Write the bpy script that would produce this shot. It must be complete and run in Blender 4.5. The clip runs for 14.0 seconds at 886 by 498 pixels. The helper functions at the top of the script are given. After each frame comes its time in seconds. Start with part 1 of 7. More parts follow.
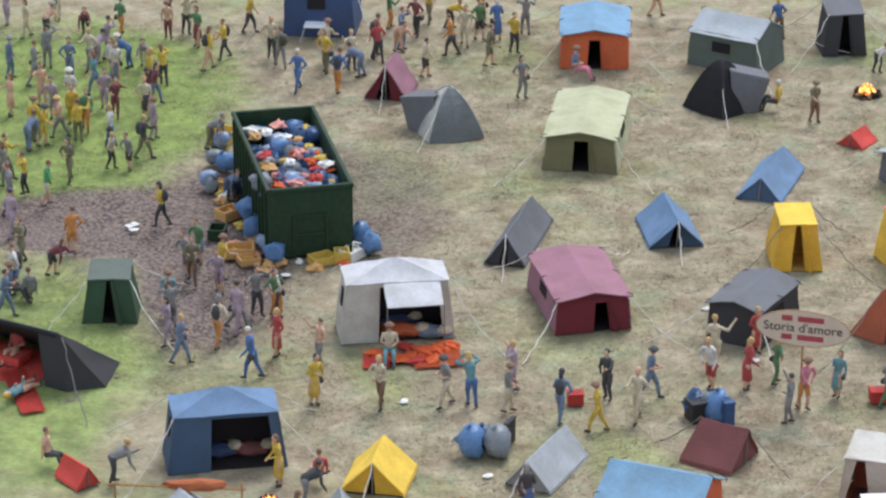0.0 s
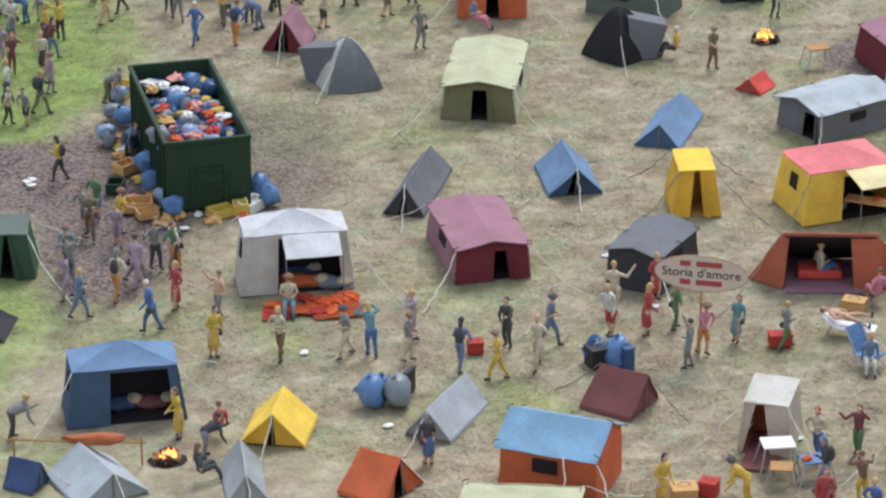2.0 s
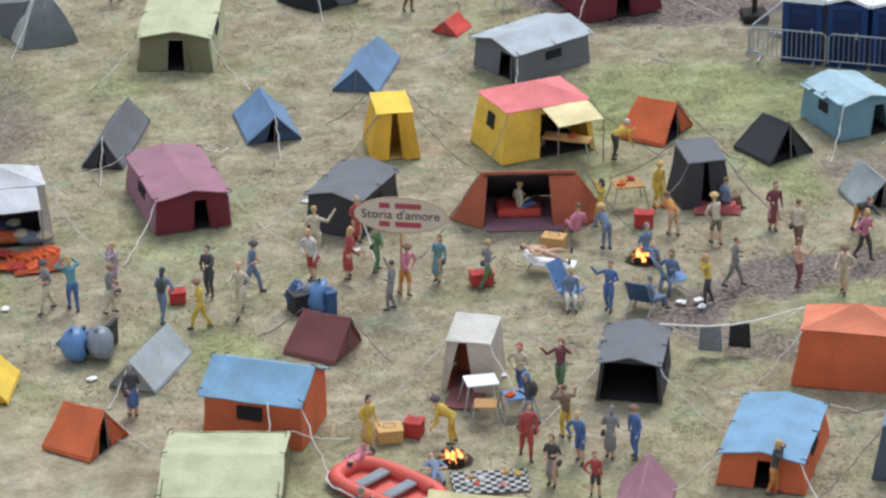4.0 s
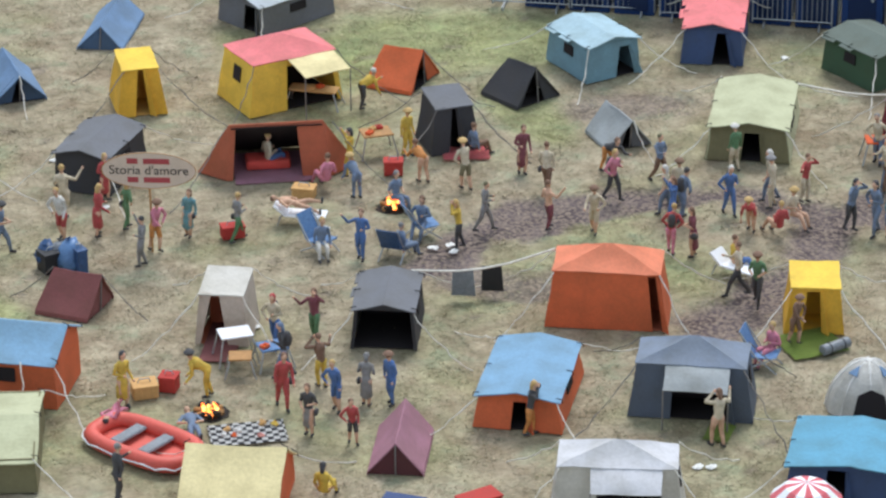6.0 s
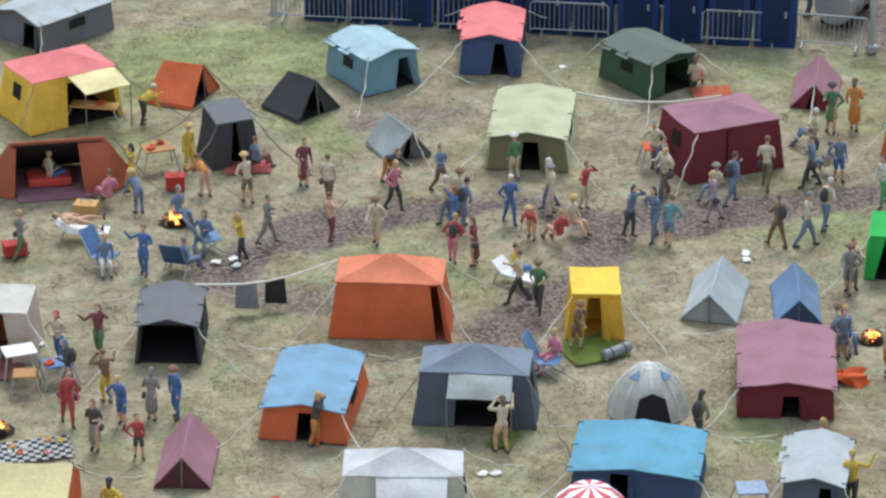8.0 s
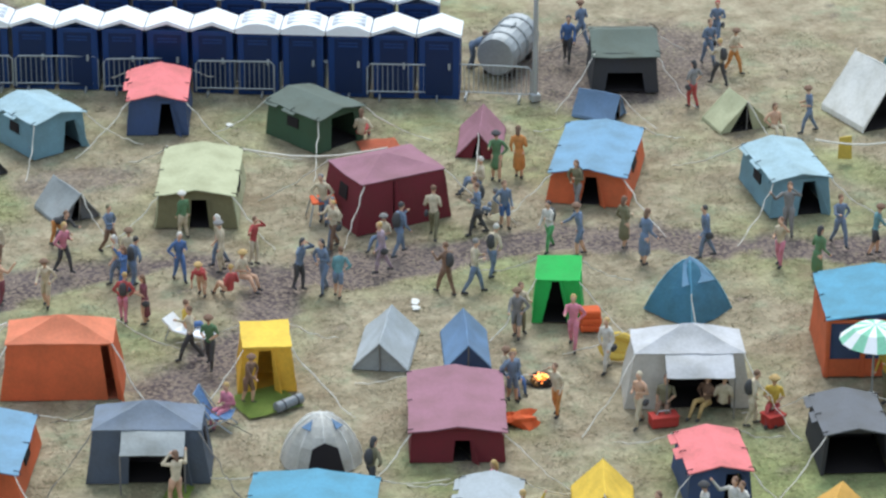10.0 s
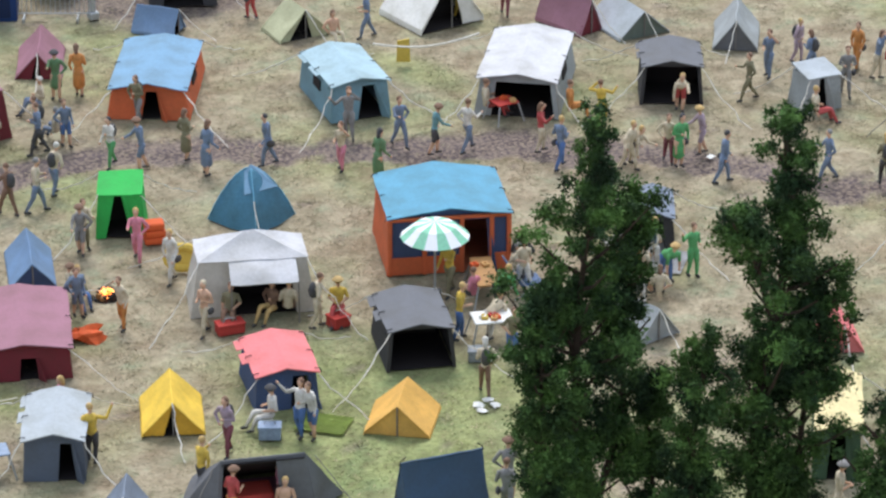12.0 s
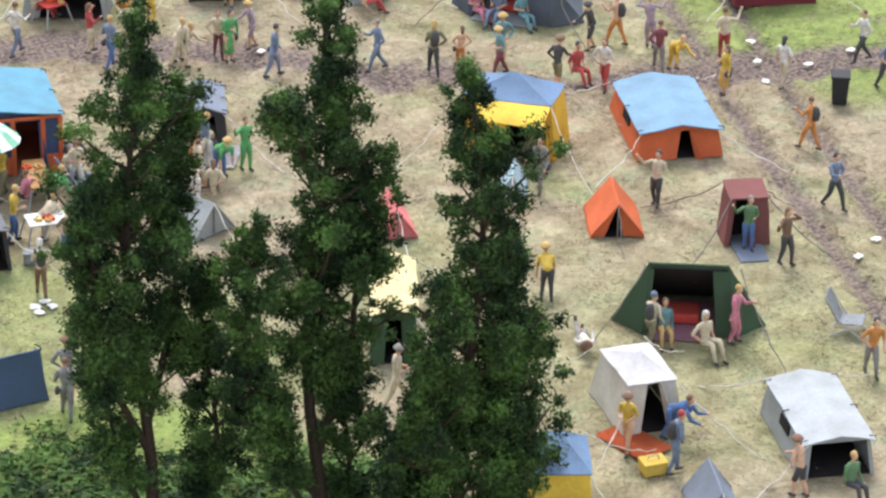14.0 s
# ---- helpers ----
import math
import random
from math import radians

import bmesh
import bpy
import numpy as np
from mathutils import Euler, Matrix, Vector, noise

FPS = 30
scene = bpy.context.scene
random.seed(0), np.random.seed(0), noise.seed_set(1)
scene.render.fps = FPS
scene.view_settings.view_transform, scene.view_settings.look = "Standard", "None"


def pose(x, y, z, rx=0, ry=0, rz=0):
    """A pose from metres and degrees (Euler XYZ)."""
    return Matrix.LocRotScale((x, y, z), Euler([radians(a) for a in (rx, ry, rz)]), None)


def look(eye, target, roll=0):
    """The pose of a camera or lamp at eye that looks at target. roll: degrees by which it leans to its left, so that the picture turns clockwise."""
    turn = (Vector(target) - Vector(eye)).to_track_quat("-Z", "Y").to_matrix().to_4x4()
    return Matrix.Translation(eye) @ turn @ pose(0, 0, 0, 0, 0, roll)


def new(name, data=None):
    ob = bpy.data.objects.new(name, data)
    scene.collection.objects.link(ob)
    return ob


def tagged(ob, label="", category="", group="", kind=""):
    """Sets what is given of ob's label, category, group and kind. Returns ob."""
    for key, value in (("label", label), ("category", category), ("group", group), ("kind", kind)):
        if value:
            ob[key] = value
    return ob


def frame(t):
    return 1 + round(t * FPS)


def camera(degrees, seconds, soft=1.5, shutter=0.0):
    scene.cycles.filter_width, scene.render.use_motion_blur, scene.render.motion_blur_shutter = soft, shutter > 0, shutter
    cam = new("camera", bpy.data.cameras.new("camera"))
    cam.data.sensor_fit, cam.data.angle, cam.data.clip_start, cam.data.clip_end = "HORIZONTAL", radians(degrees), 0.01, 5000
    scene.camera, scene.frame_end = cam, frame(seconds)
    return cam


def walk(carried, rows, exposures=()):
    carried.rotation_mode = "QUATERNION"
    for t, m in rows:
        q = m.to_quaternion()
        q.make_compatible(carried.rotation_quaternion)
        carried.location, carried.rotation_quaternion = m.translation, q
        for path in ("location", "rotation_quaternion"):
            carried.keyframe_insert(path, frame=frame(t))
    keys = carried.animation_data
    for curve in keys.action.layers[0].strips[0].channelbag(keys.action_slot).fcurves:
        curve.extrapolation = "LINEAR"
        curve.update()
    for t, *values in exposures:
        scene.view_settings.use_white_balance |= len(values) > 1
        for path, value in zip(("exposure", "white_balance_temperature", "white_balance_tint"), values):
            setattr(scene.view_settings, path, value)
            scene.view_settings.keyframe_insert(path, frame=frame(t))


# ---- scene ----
S = 1 / 87          # a model layout in the scale of 1:87; below, sizes are the full-size ones, times S

cam = camera(14.43, 14.0, soft=2.5)
ROWS = [
    (0.0, 0.00, 0.00, 39.58, 0.00, -23.16, -0.08),
    (0.5, -0.04, 0.06, 39.55, -0.07, -23.32, -0.08),
    (1.0, 0.08, 0.01, 39.62, -0.17, -23.53, -0.18),
    (1.5, 0.19, 0.03, 39.54, -0.65, -23.70, -0.27),
    (2.0, 0.39, 0.05, 39.38, -1.55, -23.89, -0.29),
    (2.5, 0.53, 0.04, 39.31, -2.77, -24.10, -0.20),
    (3.0, 0.61, -0.04, 39.34, -4.14, -24.32, -0.17),
    (3.5, 0.78, -0.03, 39.22, -5.28, -24.48, -0.23),
    (4.0, 0.95, -0.10, 39.23, -6.54, -24.69, -0.29),
    (4.2, 1.08, -0.14, 39.33, -6.98, -24.84, -0.40),
    (6.3, 1.19, -0.16, 38.84, -11.34, -25.36, -0.18),
    (6.5, 1.23, -0.31, 38.90, -11.60, -25.40, -0.02),
    (7.0, 1.26, -0.43, 38.97, -12.44, -25.51, -0.06),
    (7.2, 1.21, -0.44, 39.04, -12.86, -25.53, -0.07),
    (9.3, 1.53, -1.19, 38.99, -17.95, -24.04, 0.42),
    (9.5, 1.67, -1.24, 38.89, -18.49, -23.96, 0.41),
    (10.0, 1.71, -1.52, 38.92, -20.14, -23.97, 0.26),
    (10.5, 2.00, -1.84, 38.87, -21.65, -24.13, 0.08),
    (11.0, 2.29, -2.16, 38.65, -23.44, -24.52, -0.05),
    (11.5, 2.43, -2.32, 38.55, -25.24, -25.17, 0.06),
    (12.0, 2.65, -2.47, 38.55, -27.15, -25.09, 0.15),
    (12.5, 2.56, -2.73, 38.39, -29.06, -25.26, 0.32),
    (13.0, 2.72, -2.88, 38.40, -31.00, -25.82, 0.37),
    (13.5, 2.94, -3.12, 38.41, -32.73, -26.23, 0.51),
    (14.0, 3.01, -3.13, 38.35, -34.79, -26.52, 0.99),
]
walk(cam, [(t, pose(S * x, S * y, S * z, 90 + pitch, 0, yaw) @ pose(0, 0, 0, 0, 0, roll)) for t, x, y, z, yaw, pitch, roll in ROWS],
     exposures=((0.0, 0.05, 6460, 14), (4.0, 0.03, 6440, 11), (7.0, 0.04, 6480, 10), (9.5, 0.06, 6300, 6), (10.5, 0.05, 6400, 8), (11.5, 0.08, 6500, 11), (12.5, 0.32, 6580, 14),
                (13.2, 0.48, 6720, 15), (14.0, 0.52, 6900, 16)))

# ---- light: a bright hall, soft from all sides ----
world = bpy.data.worlds.new("hall_light")
scene.world = world
world.use_nodes = True
back = world.node_tree.nodes["Background"]
back.inputs[0].default_value = (0.745, 0.875, 1.04, 1)
back.inputs[1].default_value = 0.9
sun = new("sun", bpy.data.lights.new("sun", "SUN"))
sun.data.energy, sun.data.angle, sun.data.color = 2.7, radians(28), (1.0, 0.99, 0.98)
sun.matrix_world = look((0.25, 0.62, 1), (0, 0, 0))

# ---- materials ----
def rgb(r, g, b):
    return tuple(((c / 255 + 0.055) / 1.055) ** 2.4 if c > 10 else c / 3294 for c in (r, g, b)) + (1,)


def node(m, kind, **values):
    n = m.node_tree.nodes.new(kind)
    for k, v in values.items():
        n.inputs[k.replace("_", " ")].default_value = v
    return n


def link(m, a, b):
    m.node_tree.links.new(a, b)


def noise_at(m, scale, detail=3.0, rough=0.55):
    co = node(m, "ShaderNodeTexCoord")
    n = node(m, "ShaderNodeTexNoise", Scale=scale / S, Detail=detail, Roughness=rough)
    link(m, co.outputs["Object"], n.inputs["Vector"])
    return n


def ramp(m, src, a, b, lo, hi):
    r = node(m, "ShaderNodeMapRange", From_Min=a, From_Max=b, To_Min=lo, To_Max=hi)
    link(m, src, r.inputs["Value"])
    return r.outputs[0]


def mix(m, fac, a, b):
    n = m.node_tree.nodes.new("ShaderNodeMix")
    n.data_type = "RGBA"
    for s, v in ((0, fac), (6, a), (7, b)):
        if hasattr(v, "is_linked"):
            link(m, v, n.inputs[s])
        else:
            n.inputs[s].default_value = v
    return n.outputs[2]


def mul(m, col, fac):
    n = m.node_tree.nodes.new("ShaderNodeVectorMath")
    n.operation = "SCALE"
    link(m, col, n.inputs[0])
    link(m, fac, n.inputs["Scale"])
    return n.outputs[0]


MATS = {}


def paint(name, r, g, b, rough=0.8, dirt=0.18, grain=0.12, bump=0.15, metal=0.0, coarse=0.9, fine=11.0):
    """Painted or printed model material: blotches, grain and fine relief."""
    if name in MATS:
        return MATS[name]
    m = bpy.data.materials.new(name)
    m.use_nodes = True
    p = m.node_tree.nodes["Principled BSDF"]
    big, small = noise_at(m, coarse, 4), noise_at(m, fine, 3)
    base = mix(m, ramp(m, big.outputs[0], 0.38, 0.72, 0, dirt * 2.2), rgb(r, g, b), rgb(r * 0.72 + 18, g * 0.72 + 16, b * 0.7 + 12))
    col = mul(m, base, ramp(m, small.outputs[0], 0.25, 0.75, 1 - grain, 1 + grain))
    link(m, col, p.inputs["Base Color"])
    link(m, ramp(m, small.outputs[0], 0.2, 0.8, rough - 0.12, min(1, rough + 0.1)), p.inputs["Roughness"])
    p.inputs["Metallic"].default_value = metal
    p.inputs["Specular IOR Level"].default_value = 0.3
    bp = node(m, "ShaderNodeBump", Strength=bump, Distance=0.03 * S)
    link(m, small.outputs[0], bp.inputs["Height"])
    link(m, bp.outputs[0], p.inputs["Normal"])
    MATS[name] = m
    return m


# olive and maroon come twice: the darker copy has shade put into it
CLOTH = dict(
    olive=(188, 190, 152), olive_shaded=(118, 112, 78), maroon=(158, 108, 124), maroon_shaded=(110, 30, 40), white=(208, 208, 212),
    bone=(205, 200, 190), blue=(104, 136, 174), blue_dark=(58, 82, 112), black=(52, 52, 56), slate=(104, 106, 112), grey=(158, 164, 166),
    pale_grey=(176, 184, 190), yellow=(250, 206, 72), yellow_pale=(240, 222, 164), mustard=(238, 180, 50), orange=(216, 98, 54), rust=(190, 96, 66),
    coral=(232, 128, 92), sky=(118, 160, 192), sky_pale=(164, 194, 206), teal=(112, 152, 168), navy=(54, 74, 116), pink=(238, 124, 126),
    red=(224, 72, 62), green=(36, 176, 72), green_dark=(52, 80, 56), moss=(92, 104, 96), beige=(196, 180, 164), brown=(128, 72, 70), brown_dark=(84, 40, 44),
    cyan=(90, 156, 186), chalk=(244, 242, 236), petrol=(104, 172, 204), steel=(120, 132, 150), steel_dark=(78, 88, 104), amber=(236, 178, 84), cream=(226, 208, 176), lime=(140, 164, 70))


def cloth(name):
    # lifted and greyed: a pale haze put into every cloth colour
    r, g, b = (c * 0.88 + 18 for c in CLOTH[name])
    return paint("cloth_" + name, r, g, b, 0.85, 0.3, 0.09, 0.3, coarse=1.3, fine=12.0)


# near-black: colours in the shade inside tents and windows; also the ties
DARK = paint("shade_and_tie_dark", 40, 36, 38, 0.95, 0.1, 0.1, 0.1)
ROPE = paint("rope_fibre", 216, 212, 202, 0.95, 0.1, 0.2, 0.3)
CORD = paint("dark_cord", 124, 120, 116, 0.95, 0.1, 0.2, 0.3)


def attribute(m, name):
    n = m.node_tree.nodes.new("ShaderNodeAttribute")
    n.attribute_name = name
    return n.outputs["Fac"]


def turf(name, blades):
    m = bpy.data.materials.new(name)
    m.use_nodes = True
    p = m.node_tree.nodes["Principled BSDF"]
    a, b, c = noise_at(m, 0.16, 4), noise_at(m, 0.9, 5, 0.65), noise_at(m, 9.0, 3)
    straw = mix(m, ramp(m, b.outputs[0], 0.36, 0.66, 0, 1), rgb(179, 167, 143), rgb(141, 131, 109))
    green = mix(m, ramp(m, b.outputs[0], 0.36, 0.66, 0, 1), rgb(146, 166, 92), rgb(108, 128, 74))
    field = mix(m, ramp(m, a.outputs[0], 0.50, 0.70, 0, 0.45), straw, green)
    d, e = noise_at(m, 0.8, 6, 0.62), noise_at(m, 2.6, 4, 0.6)
    field = mix(m, ramp(m, d.outputs[0], 0.5, 0.66, 0, 0.55), field, rgb(136, 117, 96))
    field = mix(m, ramp(m, d.outputs[0], 0.46, 0.32, 0, 0.6), field, rgb(146, 158, 130))
    field = mix(m, attribute(m, "green"), field, green)
    field = mix(m, ramp(m, e.outputs[0], 0.5, 0.66, 0, 0.36), field, rgb(116, 106, 80))
    earth = mix(m, ramp(m, b.outputs[0], 0.35, 0.65, 0, 1), rgb(110, 99, 100), rgb(72, 63, 66))
    field = mix(m, attribute(m, "bare"), field, mix(m, ramp(m, c.outputs[0], 0.4, 0.62, 0, 1), earth, rgb(136, 122, 110)))
    if blades:
        field = mix(m, ramp(m, attribute(m, "hue"), 0.66, 1.0, 0, 0.7), field, rgb(118, 118, 86))
        field = mix(m, ramp(m, attribute(m, "hue"), 0.3, 0.0, 0, 0.6), field, rgb(192, 174, 146))
        col = mul(m, field, ramp(m, attribute(m, "tone"), 0, 1, 0.66, 1.28))
    else:
        col = mul(m, field, ramp(m, c.outputs[0], 0.25, 0.75, 0.78, 1.12))
        bp = node(m, "ShaderNodeBump", Strength=0.7, Distance=0.025 * S)
        link(m, c.outputs[0], bp.inputs["Height"])
        link(m, bp.outputs[0], p.inputs["Normal"])
    link(m, col, p.inputs["Base Color"])
    p.inputs["Roughness"].default_value = 0.95
    p.inputs["Specular IOR Level"].default_value = 0.1
    return m

# ---- building helpers: full-size metres, shrunk to the model's scale ----
def part(name, bm, mat, parent, label=""):
    """Links a bmesh as one mesh object under a thing or a part."""
    me = bpy.data.meshes.new(name)
    bmesh.ops.scale(bm, vec=(S, S, S), verts=bm.verts)
    bmesh.ops.recalc_face_normals(bm, faces=bm.faces)
    bm.to_mesh(me)
    bm.free()
    me.materials.append(mat)
    ob = new(name, me)
    ob.parent = parent
    if label:
        tagged(ob, label)
    return ob


def thing(name, x, y, turn, label, category, group="", z=0.0):
    ob = new(name)
    ob.empty_display_size = 0.01
    ob.matrix_basis = pose(S * x, S * y, S * z, 0, 0, turn)
    CAMP["seed"] = Vector((x, y, turn * 0.1))
    return tagged(ob, label, category, group)


def slab(bm, pts, thick=0.035):
    """A flat sheet with that thickness, from its outline."""
    pts = [Vector(p) for p in pts]
    n = Vector((0, 0, 0))
    for i in range(len(pts)):
        n += pts[i].cross(pts[(i + 1) % len(pts)])
    n = n.normalized() * thick
    a = [bm.verts.new(p) for p in pts]
    b = [bm.verts.new(p - n) for p in pts]
    bm.faces.new(a)
    bm.faces.new(b[::-1])
    for i in range(len(pts)):
        j = (i + 1) % len(pts)
        bm.faces.new((a[i], b[i], b[j], a[j]))
    return bm


def sheet(pts, thick=0.035):
    return slab(bmesh.new(), pts, thick)


CAMP = {"seed": Vector((0, 0, 0))}


def uneven(p):
    """The same small shift for the same point, so that edges that meet still meet."""
    q = noise.noise_vector(p * 1.3 + CAMP["seed"]) * 0.03 + noise.noise_vector(p * 4.0 + CAMP["seed"]) * 0.012
    q.z *= min(1.0, max(0.0, p.z))
    return p + q


def canvas(pts, thick=0.03, sag=0.05, n=7):
    """A panel of stretched cloth, from three or four corners: it sags between its edges and has small creases."""
    P = [Vector(p) for p in pts]
    if len(P) == 3:
        P.append(P[2])
    up = (P[1] - P[0]).cross(P[2] - P[0]).normalized()
    if up.z < -0.3:
        up = -up
    bm, V = bmesh.new(), []
    for j in range(n + 1):
        v = j / n
        row = []
        for i in range(n + 1):
            u = i / n
            p = P[0].lerp(P[1], u).lerp(P[3].lerp(P[2], u), v)
            inside = math.sin(math.pi * u) * math.sin(math.pi * v)
            crease = 0.035 * noise.noise(p * 2.6 + CAMP["seed"]) + 0.016 * noise.noise(p * 7.0)
            row.append(bm.verts.new(uneven(p) + up * (inside ** 0.6 * crease - sag * inside)))
        V.append(row)
    for j in range(n):
        for i in range(n):
            f = bm.faces.new((V[j][i], V[j][i + 1], V[j + 1][i + 1], V[j + 1][i]))
            f.smooth = True
    bmesh.ops.remove_doubles(bm, verts=bm.verts, dist=0.0005)
    bmesh.ops.recalc_face_normals(bm, faces=bm.faces)
    bmesh.ops.solidify(bm, geom=list(bm.faces), thickness=thick)
    for e in bm.edges:
        if len(e.link_faces) == 2 and e.calc_face_angle(0.0) > 0.9:
            e.smooth = False
    return bm


def tube(bm, pts, r, sides=5):
    pts = [Vector(p) for p in pts]
    rings = []
    for i, p in enumerate(pts):
        d = (pts[min(i + 1, len(pts) - 1)] - pts[max(i - 1, 0)]).normalized()
        u = d.cross(Vector((0.3, 0.2, 1) if abs(d.z) < 0.9 else (1, 0, 0))).normalized()
        v = d.cross(u)
        rr = float(r[i] if isinstance(r, (list, tuple)) else r)
        rings.append([bm.verts.new(p + rr * (math.cos(k * 2 * math.pi / sides) * u + math.sin(k * 2 * math.pi / sides) * v)) for k in range(sides)])
    for a, b in zip(rings, rings[1:]):
        for k in range(sides):
            bm.faces.new((a[k], a[(k + 1) % sides], b[(k + 1) % sides], b[k]))
    bm.faces.new(rings[0][::-1])
    bm.faces.new(rings[-1])
    return bm


def box(bm, x0, y0, z0, x1, y1, z1):
    v = [bm.verts.new((x, y, z)) for z in (z0, z1) for x, y in ((x0, y0), (x1, y0), (x1, y1), (x0, y1))]
    for f in ((3, 2, 1, 0), (4, 5, 6, 7), (0, 1, 5, 4), (1, 2, 6, 5), (2, 3, 7, 6), (3, 0, 4, 7)):
        bm.faces.new([v[i] for i in f])
    return bm


def soft_box(x0, y0, z0, x1, y1, z1, r=0.04, seg=2):
    bm = box(bmesh.new(), x0, y0, z0, x1, y1, z1)
    bmesh.ops.bevel(bm, geom=list(bm.edges), offset=r, segments=seg, affect="EDGES", profile=0.6)
    return bm


def ball(bm, c, rx, ry, rz, sub=1, lumps=0.0):
    s = bmesh.ops.create_icosphere(bm, subdivisions=sub, radius=1)["verts"]
    for v in s:
        k = 1 + lumps * noise.noise(v.co * 2.3 + Vector(c) * 1.7)
        v.co = Vector((v.co.x * rx, v.co.y * ry, v.co.z * rz)) * k + Vector(c)
    return s


def lerp(a, b, t):
    return tuple(p + (q - p) * t for p, q in zip(a, b))


def ropes(tent, w, d, he, ends, mat=None, out=1.55):
    """Guy lines from the roof's corners down to their pegs."""
    for sx, sy in ends:
        a = Vector((sx * w / 2, sy * d / 2, he))
        b = Vector((sx * (w / 2 + out * random.uniform(0.7, 1.1)), sy * (d / 2 + out * random.uniform(0.6, 1.2)), 0.0))
        pts = []
        for i in range(10):
            t = i / 9
            p = a.lerp(b, t)
            p.z -= 0.12 * math.sin(math.pi * t) * min(1, he)
            p.x += random.uniform(-0.05, 0.05)
            p.z += random.uniform(-0.035, 0.035)
            pts.append((p.x, p.y, max(0.0, p.z)))
        part("guy_rope", tube(bmesh.new(), pts, [random.uniform(0.009, 0.021) for q in pts], 5), mat or ROPE, tent)


def wall(name, tent, mat, bl, br, tr, tl, hole=None, label=""):
    """A wall from its four corners; hole: (left, right, top, narrowing) of a doorway, as shares of the wall."""
    if not hole:
        return part(name, canvas((bl, br, tr, tl), 0.03, 0.03, 5), mat, tent, label)
    u0, u1, h, k = hole
    at = lambda u, v: lerp(lerp(bl, br, u), lerp(tl, tr, u), v)
    mid = (u0 + u1) / 2
    t0, t1 = mid + (u0 - mid) * k, mid + (u1 - mid) * k
    bm = bmesh.new()
    if u0 > 0.01:
        slab(bm, (at(0, 0), at(u0, 0), at(t0, h), at(t0, 1), at(0, 1)))
    if u1 < 0.99:
        slab(bm, (at(u1, 0), at(1, 0), at(1, 1), at(t1, 1), at(t1, h)))
    if h < 0.97:
        slab(bm, (at(t0, h), at(t1, h), at(t1, 1), at(t0, 1)))
    return part(name, bm, mat, tent, label)


def window(tent, a, b, c, d, out):
    """A little window on a wall, with a thin rim: a dark sheet for the shade inside."""
    o = Vector(out).normalized() * 0.02
    part("window", sheet([Vector(p) + o for p in (a, b, c, d)], 0.03), DARK, tent, "tent window, its inner shade coloured in dark")


def bedding(x, y, turn, gx, gy, length, colour):
    """A rolled or spread sleeping bag lying in a tent's doorway."""
    c, q = math.cos(radians(turn)), math.sin(radians(turn))
    t = thing("sleeping_bag", x + gx * c - gy * q, y + gx * q + gy * c, turn + random.uniform(-25, 25), f"crumpled {colour} sleeping bag in a tent doorway", "sleeping bag", "sleeping bags", 0.03)
    bm = bmesh.new()
    ball(bm, (0, 0, 0.13), length / 2, 0.3, 0.15, 3, 0.5)
    bag = part("bag", bm, cloth(colour), t)
    for p in bag.data.polygons:
        p.use_smooth = True
    bm = bmesh.new()
    ball(bm, (length * 0.36, 0, 0.24), 0.2, 0.26, 0.1, 2, 0.4)
    part("pillow", bm, cloth("cream"), t)
    return t


